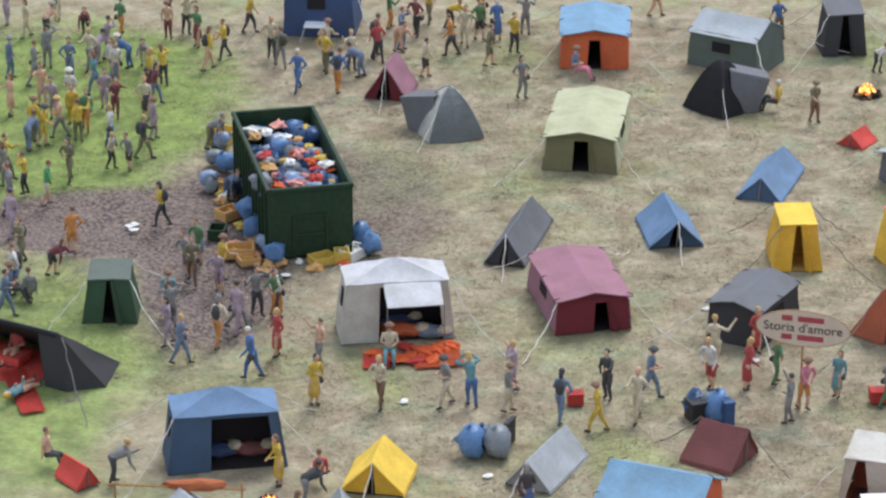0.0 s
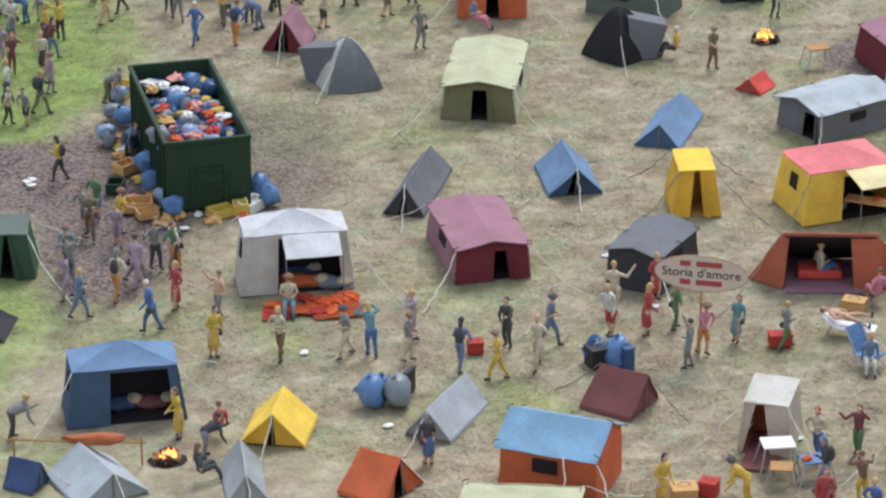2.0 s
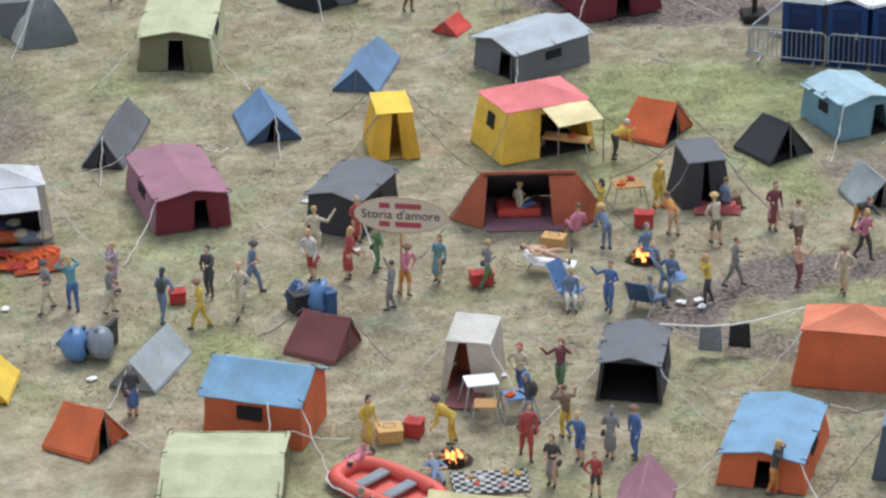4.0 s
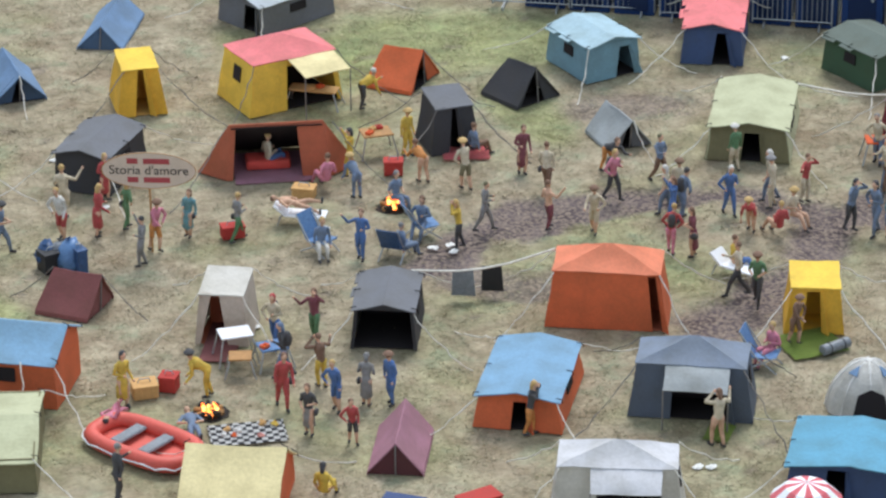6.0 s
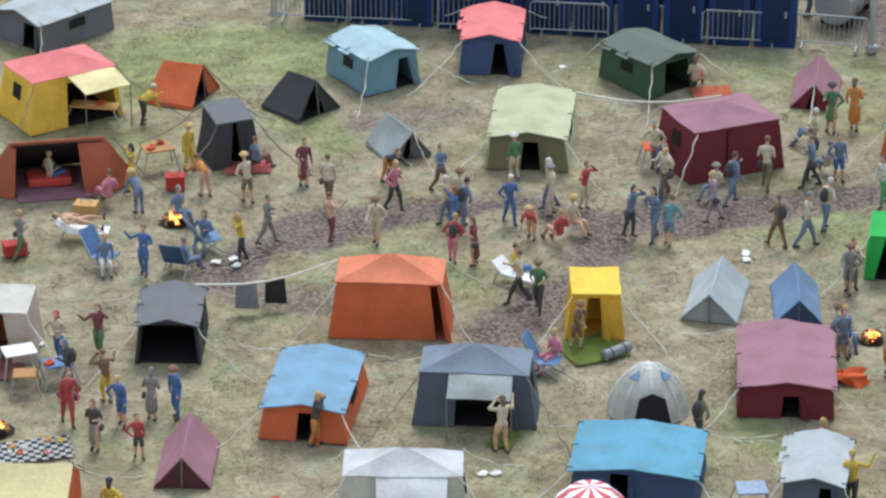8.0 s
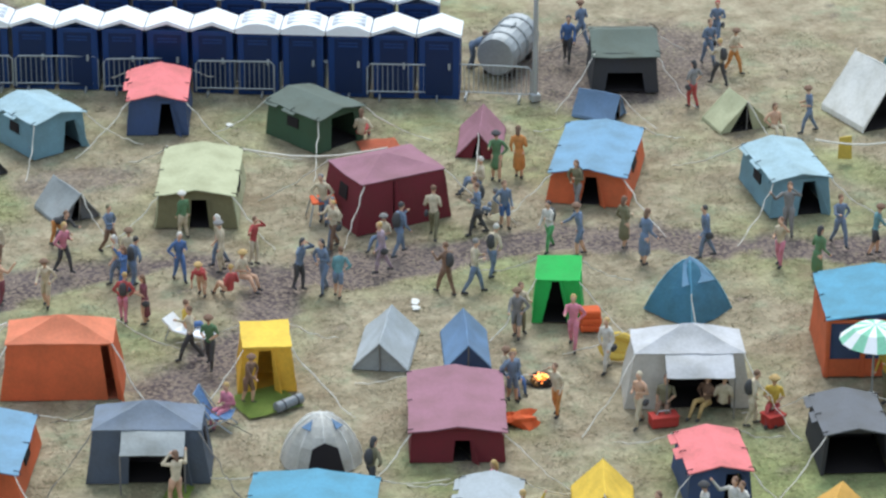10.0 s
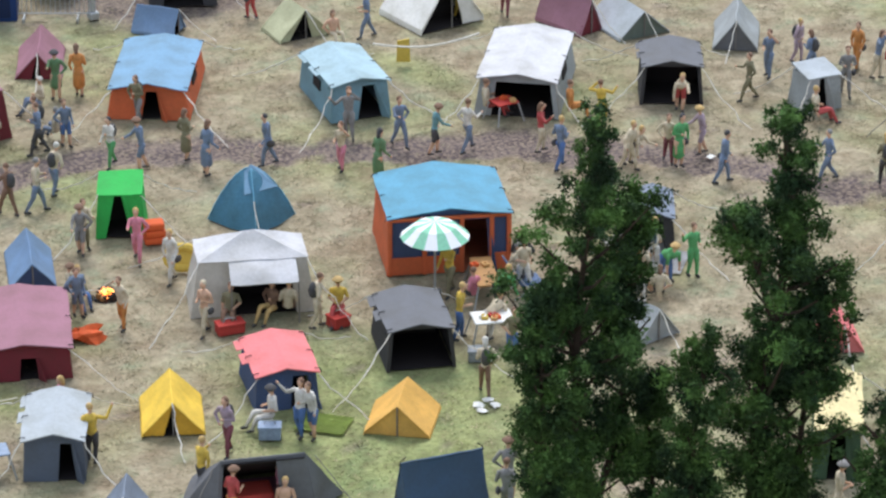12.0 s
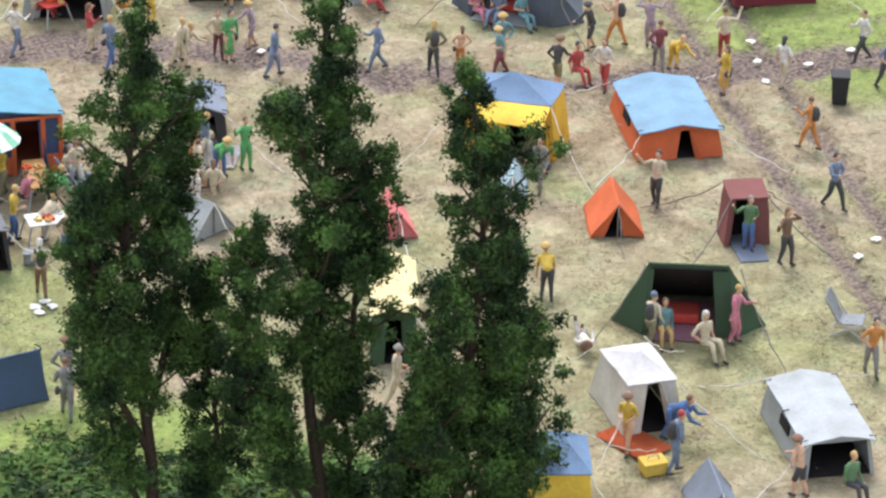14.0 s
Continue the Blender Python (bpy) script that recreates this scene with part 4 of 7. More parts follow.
tree(33.8, 52.0, 11.9, 1, ((0, 0, 0.3, 1.0, 1.25), (1.25, 0.3, 0.36, 0.84, 0.7), (-0.9, -0.2, 0.3, 0.72, 0.8), (1.5, -0.2, 0.06, 0.5, 0.75), (-0.7, 0.2, 0.12, 0.36, 0.75)))
tree(36.8, 49.9, 12.5, 2, ((0.1, 0, 0.32, 1.0, 1.2), (-1.3, 0.2, 0.2, 0.62, 0.7), (0.9, -0.3, 0.28, 0.72, 0.95), (-1.1, -0.1, 0.74, 0.84, 0.55), (0.9, 0.2, 0.05, 0.36, 0.85), (-1.0, 0.1, 0.12, 0.32, 0.65)))
tree(38.8, 47.4, 11.2, 3, ((0, 0, 0.28, 1.0, 1.2), (0.9, 0.3, 0.3, 0.68, 0.9), (-1.0, -0.2, 0.2, 0.62, 0.9), (0.9, -0.2, 0.04, 0.45, 1.0), (-1.0, 0.2, 0.03, 0.34, 0.9), (1.7, 0.3, 0.03, 0.46, 0.9), (0.1, 0.0, 0.05, 0.3, 1.1)))

# low dark growth round the trees
rs = np.random.RandomState(12)
N = 60000
Q = np.stack((rs.uniform(29, 44, N), rs.uniform(44, 60, N)), 1)
den = 1 - ease(blot(Q, 35.2, 52.3, 7.2, 3.6, -38) + 0.16 * wavy(Q, 1.6, 7), 0.55, 1.0)
Q = Q[rs.uniform(size=N) < den]
n = len(Q)
c = np.column_stack((Q, rs.uniform(0.0, 0.13, n)))
u, v = rs.normal(0, 0.06, (n, 3)) * (1, 1, 0.4), rs.normal(0, 0.06, (n, 3)) * (1, 1, 0.6)
V = np.stack((c - u, c + u, c + v * 1.5), 1).reshape(-1, 3)
V[:, 2] = np.maximum(V[:, 2], -0.02)
me = bpy.data.meshes.new("undergrowth")
me.vertices.add(3 * n)
me.vertices.foreach_set("co", (V * S).astype(np.float32).ravel())
me.loops.add(3 * n)
me.loops.foreach_set("vertex_index", np.arange(3 * n, dtype=np.int32))
me.polygons.add(n)
me.polygons.foreach_set("loop_start", np.arange(0, 3 * n, 3, dtype=np.int32))
me.update(calc_edges=True)
me.attributes.new("tone", "FLOAT", "POINT").data.foreach_set("value", np.repeat(np.clip(rs.normal(0.75, 0.3, n), 0, 1.6), 3).astype(np.float32))
me.materials.append(LEAF)
tagged(new("undergrowth", me), "low dark green growth round the trees", "undergrowth", kind="stuff")

# ---- toilets, fences, skip ----
for i in range(11):
    portable_toilet(23.211 + 1.2598 * i, 97.237 + -0.5460 * i, -23.43, i in (0, 6, 7, 8))
for i in range(9):
    portable_toilet(26.088 + 1.2598 * i, 99.041 + -0.5460 * i, -23.43, i in (2, 5))
barrier(22.54, 96.72, -20.8, 2.34)
barrier(24.89, 95.84, -20.6, 2.51)
barrier(27.36, 94.75, -17.4, 2.49)
barrier(29.86, 93.62, -21.9, 2.37)
barrier(32.32, 92.75, -26.1, 2.47)
barrier(34.72, 91.61, -21.7, 2.48)
barrier(37.10, 90.67, -26.6, 2.32)
barrier(22.26, 98.26, 54.7, 2.55)
rubbish_skip(-4.43, 94.97, 12.1)
random.seed(3)
skip = pose(-4.43, 94.97, 0, 0, 0, 12.1)
for i in range(96):
    p = skip @ Vector((random.uniform(-0.85, 0.85), random.uniform(-2.8, 2.8), 0))
    if i % 5 < 3:
        sack(p.x, p.y, random.uniform(1.2, 1.55), random.randrange(4), random.uniform(0.26, 0.42), random.choice((0, 70, -80)))
    else:
        k = random.randrange(6)
        debris(p.x, p.y, random.uniform(1.75, 2.05), random.uniform(0.12, 0.3), k, SHADES[k])
sack(-7.00, 100.47, 0, 2, 0.33, 60)
sack(-7.13, 99.15, 0, 1, 0.33, 70)
sack(-6.67, 98.69, 0, 0, 0.33, 0)
sack(-7.19, 97.32, 0, 2, 0.34, 60)
sack(-6.91, 96.87, 0, 1, 0.29, 0)
sack(-6.22, 96.65, 0, 3, 0.41, 0)
sack(-6.59, 98.69, 0, 0, 0.37, 70)
sack(-5.68, 94.25, 0, 0, 0.45, 60)
sack(-5.47, 93.40, 0, 0, 0.41, 0)
sack(-5.14, 93.40, 0, 1, 0.33, 0)
sack(-4.89, 91.34, 0, 0, 0.41, 80)
sack(-2.40, 92.98, 0, 0, 0.39, 0)
sack(-2.06, 92.15, 0, 0, 0.41, 0)
sack(-5.19, 92.57, 0, 2, 0.33, 70)
carton(-3.01, 93.19, 60, 0.35, 0.25, 0.35, SCRAP[2], "open red plastic crate on the ground")
carton(-3.45, 91.54, 30, 0.35, 0.25, 0.25, SCRAP[4], "yellow waste tray on the ground")
carton(-2.89, 91.66, 5, 0.22, 0.22, 0.35, SCRAP[4], "small yellow tub on the ground")
carton(-2.57, 91.95, 55, 0.40, 0.25, 0.30, SCRAP[3], "pale carton beside the skip")
carton(-6.81, 101.13, 65, 0.40, 0.35, 0.35, SCRAP[4], "yellow crate beside the skip")
carton(-6.54, 93.49, 85, 0.30, 0.25, 0.30, SKIP, "dark green crate beside the skip")
carton(-5.81, 92.08, 5, 0.40, 0.30, 0.30, SCRAP[1], "tan cardboard box, crushed")
carton(-5.11, 92.69, 50, 0.40, 0.30, 0.30, SCRAP[1], "tan cardboard box, torn open")
carton(-6.29, 94.90, 45, 0.35, 0.25, 0.30, SCRAP[1], "small tan carton beside bags")
carton(-5.54, 91.55, 20, 0.30, 0.25, 0.20, SCRAP[1], "flattened tan carton on the ground")
debris(-9.14, 94.18, 0, 0.13, 3, "white", 0.2)
debris(-8.99, 94.35, 0, 0.13, 3, "white", 0.2)
debris(-9.02, 93.92, 0, 0.13, 3, "white", 0.2)
debris(-4.46, 90.62, 0, 0.13, 3, "white", 0.2)
debris(-1.02, 82.36, 0, 0.13, 3, "white", 0.2)
debris(8.32, 84.84, 0, 0.13, 3, "white", 0.2)
debris(16.43, 80.59, 0, 0.13, 3, "white", 0.2)
debris(16.89, 80.25, 0, 0.13, 3, "white", 0.2)
debris(16.89, 80.67, 0, 0.13, 3, "white", 0.2)
debris(13.89, 82.36, 0, 0.13, 3, "white", 0.2)
debris(20.13, 67.80, 0, 0.13, 3, "white", 0.2)
debris(20.42, 67.74, 0, 0.13, 3, "white", 0.2)
debris(29.94, 77.60, 0, 0.13, 3, "white", 0.2)
debris(29.85, 77.26, 0, 0.13, 3, "white", 0.2)
debris(28.96, 91.26, 0, 0.13, 3, "white", 0.2)
debris(36.98, 62.57, 0, 0.13, 3, "white", 0.2)
debris(37.29, 62.74, 0, 0.13, 3, "white", 0.2)
debris(37.34, 62.41, 0, 0.13, 3, "white", 0.2)
debris(29.98, 77.66, 0, 0.13, 3, "white", 0.2)
debris(36.98, 62.61, 0, 0.13, 3, "white", 0.2)
debris(36.91, 62.32, 0, 0.13, 3, "white", 0.2)
debris(49.50, 72.76, 0, 0.13, 3, "white", 0.2)
debris(61.42, 66.02, 0, 0.13, 3, "white", 0.2)
debris(60.68, 64.85, 0, 0.13, 3, "white", 0.2)
debris(60.02, 63.67, 0, 0.13, 3, "white", 0.2)
debris(61.74, 63.95, 0, 0.13, 3, "white", 0.2)
debris(55.21, 54.13, 0, 0.13, 3, "white", 0.2)
debris(56.18, 54.62, 0, 0.13, 3, "white", 0.2)
debris(63.38, 64.08, 0, 0.13, 3, "white", 0.2)
debris(1.10, 78.06, 0, 0.13, 3, "white", 0.2)
debris(3.20, 74.74, 0, 0.13, 3, "white", 0.2)
debris(11.22, 76.98, 0, 0.13, 3, "white", 0.2)
debris(7.28, 88.25, 0, 0.13, 3, "white", 0.2)
for i in range(44):
    a = random.choice((0, 0, 0, 1, 2))
    p = skip @ Vector(((-1.3 - abs(random.gauss(0, 0.45)), random.uniform(-3.4, 3.0), 0), (random.uniform(-1.8, 1.4), -3.25 - abs(random.gauss(0, 0.35)), 0), (1.3 + abs(random.gauss(0, 0.2)), random.uniform(-3.5, -2.4), 0))[a])
    k = random.choice((1, 1, 1, 4, 3, 0, 5))
    debris(p.x, p.y, 0, random.uniform(0.1, 0.28), k, SHADES[k], 0.6)
# orange and red cloths before the white tent, built with the litter shape
debris(-1.76, 85.22, 0, 0.30, 0, "orange", 0.35)
debris(-1.31, 84.95, 0, 0.34, 0, "orange", 0.35)
debris(-0.89, 85.08, 0, 0.30, 0, "orange", 0.35)
debris(-0.48, 85.35, 0, 0.36, 0, "orange", 0.35)
debris(-0.10, 85.51, 0, 0.30, 0, "orange", 0.35)
debris(-0.70, 84.78, 0, 0.28, 2, "red", 0.35)
debris(-1.61, 84.67, 0, 0.26, 2, "red", 0.35)
debris(0.20, 85.76, 0, 0.30, 0, "orange", 0.35)
debris(-0.22, 84.91, 0, 0.26, 0, "orange", 0.35)
debris(-1.01, 85.73, 0, 0.25, 2, "red", 0.35)

# ---- the camp: tents ----
random.seed(11)
# the olive, maroon and blue tents get darker fronts: shade put into the cloth
frame_tent(4.45, 100.53, -8.5, 2.34, 4.20, 1.05, 1.20, "olive", "olive", "pale olive canvas frame tent with a low gable roof", front="olive_shaded",win='r',door=(0.4,0.62,0.9,0.9),inset=0.1,over=0.18)
frame_tent(3.75, 88.43, 11.7, 2.15, 3.43, 0.97, 1.11, "maroon", "maroon", "maroon frame tent with a pale roof, front coloured as shaded", front="maroon_shaded",win='l',door=(0.5,0.72,0.85,0.7),inset=0.08,over=0.16)
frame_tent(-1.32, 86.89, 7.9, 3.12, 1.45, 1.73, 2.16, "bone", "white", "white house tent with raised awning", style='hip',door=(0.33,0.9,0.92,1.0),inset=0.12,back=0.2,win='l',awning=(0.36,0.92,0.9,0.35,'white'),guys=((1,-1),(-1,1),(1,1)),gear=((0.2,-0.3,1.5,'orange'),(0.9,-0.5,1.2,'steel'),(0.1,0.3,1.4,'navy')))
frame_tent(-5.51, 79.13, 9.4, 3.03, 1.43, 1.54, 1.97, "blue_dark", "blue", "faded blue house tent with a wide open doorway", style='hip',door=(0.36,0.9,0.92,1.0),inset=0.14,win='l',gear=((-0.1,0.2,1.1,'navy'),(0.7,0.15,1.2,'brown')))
frame_tent(-9.13, 88.04, -0.2, 1.52, 1.38, 1.29, 1.42, "green_dark", "moss", "small dark green upright tent with a slit door", style='flat',inset=0.26,door=(0.36,0.62,0.95,0.3))
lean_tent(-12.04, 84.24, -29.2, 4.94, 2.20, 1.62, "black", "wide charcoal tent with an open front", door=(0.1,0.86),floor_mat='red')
ridge_tent(-9.13, 77.93, 38.1, 0.71, 1.07, 0.56, "red", "tiny red ridge tent on green grass", guys=())
ridge_tent(-1.6, 77.92, -10.5, 1.62, 1.72, 0.9, "yellow", "bright yellow ridge tent with closed flaps", front='mustard',gap=0.2,guys=((0,-1),(0,1)), porch=0, tail=-0.12)
ridge_tent(2.59, 78.38, -26, 1.29, 2.28, 0.84, "pale_grey", "pale grey ridge tent with worn cloth", front='grey', porch=0.12, tail=0)
ridge_tent(0.87, 74.75, 53.5, 1.63, 1.42, 1.0, "orange", "orange ridge tent with open end", gap=0.5, porch=-0.08, tail=-0.15)
frame_tent(5.23, 75.02, -22.7, 2.5, 1.95, 1.28, 1.72, "orange", "sky", "orange tent with a sky blue roof sheet", style='cross',door=None,win='f',inset=0.04,over=0.22,guys=((1,-1),(0.4,-1.2)))
ridge_tent(6.95, 79.12, 58, 1.5, 1.5, 1.02, "brown", "small dark red-brown ridge tent", guys=((0,-1),(0,1)),cord=CORD, porch=0.08, tail=-0.22)
frame_tent(4.04, 71.61, -7.8, 2.83, 3.41, 0.85, 1.06, "olive_shaded", "olive", "pale green canvas frame tent", style='cross',door=(0.4,0.6,0.8,0.8),inset=0.04)
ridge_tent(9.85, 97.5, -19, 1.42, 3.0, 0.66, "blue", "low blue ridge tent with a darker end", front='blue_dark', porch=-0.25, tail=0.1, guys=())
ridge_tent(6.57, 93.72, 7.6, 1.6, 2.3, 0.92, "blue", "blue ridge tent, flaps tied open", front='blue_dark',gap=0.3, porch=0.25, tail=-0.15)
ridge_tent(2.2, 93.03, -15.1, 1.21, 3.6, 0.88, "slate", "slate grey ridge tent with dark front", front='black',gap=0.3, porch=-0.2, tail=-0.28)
# chalk side panels beside grey ones: lit and shaded facets put into the cloth
dome_tent(0.20, 101.90, -30, 1.25, 1.48, "grey", "weathered grey dome tent with a dark vestibule", vest=-1,vest_colour='slate',alt='chalk')
dome_tent(8.82, 104.03, 0.0, 1.18, 1.58, "black", "black dome tent with side vestibule", vest=1,vest_colour='slate')
frame_tent(5.02, 108.90, -2.9, 2.27, 2.86, 1.14, 1.29, "orange", "sky", "orange frame tent with a pale blue roof", door=(0.4,0.6,0.85,0.8),inset=0.06,over=0.18)
frame_tent(9.62, 108.13, -31.3, 2.58, 2.00, 1.21, 1.60, "moss", "pale_grey", "grey-green frame tent with a pale roof", style='cross',door=None,win='f',inset=0.08)
frame_tent(13.21, 109.33, 4.8, 1.48, 1.31, 1.42, 1.62, "black", "slate", "black upright tent with open door", style='flat',inset=0.2,door=(0.35,0.65,0.95,0.5))
ridge_tent(-1.64, 105.35, -13.5, 1.4, 1.55, 1.2, "maroon", "dusty red ridge tent with a dark opening", front='maroon_shaded',gap=0.5, porch=0.1, tail=-0.1)
frame_tent(14.92, 97.75, -57.0, 2.1, 2.9, 0.93, 1.14, "slate", "pale_grey", "long grey frame tent with light roof", door=(0.55,0.85,0.85,0.8),win='r',inset=0.06,over=0.24)
frame_tent(17.92, 102.57, 17.8, 2.71, 2.60, 1.09, 1.24, "maroon_shaded", "maroon", "maroon frame tent on bare ground", door=(0.4,0.6,0.85,0.7),inset=0.08)
frame_tent(14.06, 91.53, 18.5, 2.97, 2.09, 1.53, 1.92, "yellow", "pink", "yellow house tent with a pink roof and awning", style='hip',door=(0.4,0.95,0.85,0.95),inset=0.14,win='l',awning=(0.42,0.98,1.1,0.2,'yellow_pale'),guys=((1,-1),(-1,-1)),cord=CORD)
ridge_tent(17.68, 91.98, 53, 1.86, 1.55, 1.06, "orange", "orange ridge tent, end flap folded back", gap=0.8,cord=CORD, porch=-0.05, tail=-0.25)
frame_tent(18.09, 87.21, 6.8, 1.38, 1.48, 1.36, 1.53, "black", "slate", "black upright tent, door ajar", style='flat',inset=0.24,door=(0.38,0.62,0.96,0.4),cord=CORD)
ridge_tent(20.8, 90.18, 29.5, 1.64, 1.6, 1.06, "black", "black ridge tent with open gable", gap=0.8, porch=-0.1, tail=-0.28, guys=())
frame_tent(23.35, 91.91, 19.1, 1.83, 2.22, 1.06, 1.20, "teal", "sky_pale", "light blue frame tent with ragged roof edges", door=(0.55,0.9,0.85,0.5),win='l',inset=0.08,over=0.16,jag=0.12)
frame_tent(27.18, 92.52, -18.8, 1.83, 2.71, 1.07, 1.22, "navy", "pink", "navy tent with a pink roof", door=(0.5,0.8,0.9,0.5),inset=0.1,over=0.16,jag=0.14)
frame_tent(31.10, 89.65, 23.6, 1.85, 2.28, 1.05, 1.19, "green_dark", "moss", "dark green frame tent with grey-green roof", door=(0.3,0.85,0.9,0.9),win='l',inset=0.08,over=0.18,jag=0.12)
frame_tent(26.52, 85.99, -20.5, 2.35, 3.64, 0.94, 1.08, "olive", "olive", "olive canvas tent with tied-back door", front="olive_shaded",door=(0.42,0.66,0.85,0.8),win='r',inset=0.12,over=0.18)
ridge_tent(22.8, 86.58, 12, 1.34, 1.52, 0.9, "grey", "light grey ridge tent with a dark inside", front='slate',gap=0.4, porch=0.18, tail=0)
frame_tent(8.46, 87.03, -30.1, 1.63, 2.48, 1.06, 1.20, "black", "slate", "black canvas tent with a ragged roof", door=None,win='r',inset=0.06,over=0.14,jag=0.1)
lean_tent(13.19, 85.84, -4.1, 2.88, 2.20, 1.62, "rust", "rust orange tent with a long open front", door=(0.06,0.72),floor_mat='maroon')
# amber lining paints in the orange glow inside the yellow cloth
frame_tent(10.01, 91.75, 2.6, 1.43, 1.75, 1.38, 1.49, "mustard", "yellow", "small upright yellow tent with a pale top", style='flat',inset=0.3,door=(0.36,0.64,0.98,0.5),cord=CORD,lining='amber')
frame_tent(10.54, 76.94, -18.8, 1.34, 1.60, 1.36, 1.46, "beige", "bone", "upright beige tent with a split door", style='flat',inset=0.2,door=(0.1,0.62,0.98,0.35),floor_mat='brown',lining='rust')
frame_tent(14.45, 76.25, -15.9, 1.64, 2.26, 1.02, 1.14, "black", "slate", "black canvas tent open at the front", door=(0.05,0.95,0.98,0.98),win='r',inset=0.12,over=0.14,jag=0.1)
frame_tent(19.95, 75.85, -17.8, 3.05, 1.55, 1.53, 1.99, "orange", "coral", "large orange house tent, closed front", style='hip',door=(0.88,0.96,0.95,0.9),inset=0.15,lining='rust')
frame_tent(17.07, 71.89, -22.6, 2.11, 3.21, 0.82, 0.94, "orange", "sky", "orange frame tent under a sky blue roof", door=(0.42,0.62,0.85,0.8),win='r',inset=0.12,over=0.2)
frame_tent(20.78, 70.77, -19.3, 2.98, 1.43, 1.41, 1.84, "steel_dark", "steel", "steel grey house tent with a propped awning", style='hip',door=(0.34,0.8,0.9,1.0),inset=0.15,win='r',awning=(0.26,0.86,0.7,0.35,'grey'),cord=CORD)
frame_tent(17.87, 66.31, -15.4, 3.04, 1.30, 1.39, 1.78, "bone", "white", "white house tent with a small awning", style='hip',door=(0.34,0.85,0.9,1.0),inset=0.14,awning=(0.28,0.88,0.6,0.35,'white'),win='r')
ridge_tent(13.60, 69.91, -17.0, 1.33, 2.24, 0.85, "maroon", "maroon ridge tent with a dark front", front='brown_dark', guys=())
frame_tent(9.55, 68.09, -17.6, 2.15, 2.70, 0.72, 1.55, "orange", "yellow_pale", "orange tent with a pale yellow roof", style='cross',door=None,inset=0.03,over=0.2)
frame_tent(23.47, 66.48, -23.5, 2.98, 2.21, 0.88, 0.99, "navy", "cyan", "big navy tent with a bright cyan roof", door=(0.3,0.46,0.9,0.9),inset=0.08,over=0.25,win='r')
dome_tent(24.84, 70.00, -11.6, 0.99, 1.19, "chalk", "pale grey dome tent with a dark doorway", ribs=8,cone=0.22,hatch=True)
# mustard lining, again for the warm glow inside, put into colour
frame_tent(24.86, 74.53, -14.1, 1.48, 1.48, 1.24, 1.37, "mustard", "yellow", "small yellow upright tent with open door", style='flat',inset=0.2,door=(0.3,0.62,0.9,0.8),lining='mustard')
ridge_tent(28.27, 75.1, -26.8, 1.44, 2.46, 0.86, "pale_grey", "pale grey ridge tent with a grey front", front='grey', porch=0.12, tail=-0.2, guys=())
ridge_tent(30.19, 74.4, -17, 1.22, 2.3, 0.72, "blue", "mid blue ridge tent with a navy front", front='navy', porch=0, tail=0, guys=())
frame_tent(28.38, 70.21, -19.0, 2.32, 3.28, 0.82, 0.94, "maroon_shaded", "maroon", "maroon frame tent with a long pale roof", door=(0.45,0.65,0.7,0.8),inset=0.05,over=0.18)
frame_tent(33.30, 75.82, -23.4, 1.34, 1.43, 1.23, 1.36, "green", "green", "vivid green upright tent with a split door", style='flat',inset=0.16,door=(0.2,0.7,0.98,0.3))
dome_tent(36.61, 74.87, -18.5, 1.15, 1.44, "petrol", "petrol blue dome tent with a pale hood", hood='sky')
frame_tent(34.49, 70.20, -18.7, 3.17, 1.55, 1.49, 1.96, "bone", "white", "off-white house tent with a white awning", style='hip',door=(0.3,0.84,0.9,1.0),inset=0.15,awning=(0.28,0.9,0.7,0.35,'white'),guys=((1,-1),(-1,-1),(-1,1)))
frame_tent(33.12, 65.50, -14.0, 1.56, 2.13, 0.93, 1.05, "navy", "pink", "navy tent with a salmon pink roof", door=(0.55,0.9,0.9,0.7),inset=0.1,over=0.16,jag=0.16)
frame_tent(36.93, 65.97, -16.1, 1.72, 2.26, 1.04, 1.16, "black", "slate", "black tent with a grey roof, wide open", door=(0.05,0.95,0.98,0.98),inset=0.12,over=0.14,jag=0.14)
ridge_tent(30.27, 65.35, -20.8, 1.48, 1.90, 0.86, "yellow", "yellow ridge tent with parted flaps", front='mustard',gap=0.3,guys=((0,-1),(0,1)))
ridge_tent(35.03, 62.73, -36.0, 1.60, 1.59, 0.80, "amber", "amber yellow ridge tent, closed", front='amber',guys=())
lean_tent(30.29, 60.03, -14.7, 2.26, 2.20, 1.49, "slate", "dark grey tent with a long open side", door=(0.04,0.66),floor_mat='maroon')
frame_tent(34.15, 59.00, -4.3, 1.98, 0.80, 0.06, 1.04, "blue_dark", "blue_dark", "low navy blue tent like a lean-to", style='cross',door=None,inset=0.02,over=0.02,guys=())
frame_tent(27.15, 64.69, -25.1, 1.42, 2.26, 1.05, 1.17, "steel_dark", "pale_grey", "blue-grey tent with a pale ragged roof", door=(0.55,0.85,0.9,0.6),inset=0.06,over=0.16,jag=0.14)
ridge_tent(27.54, 61.57, -25.5, 1.00, 1.20, 0.74, "steel", "small steel blue ridge tent")
frame_tent(37.70, 83.88, -30.1, 2.36, 3.94, 0.89, 1.03, "orange", "sky", "orange frame tent with light blue roof", door=(0.42,0.66,0.9,0.6),win='r',inset=0.12,over=0.2)
ridge_tent(39.65, 88.4, 43, 1.0, 1.38, 0.78, "blue", "mid blue ridge tent behind an orange one", gap=0.5, porch=0, tail=0)
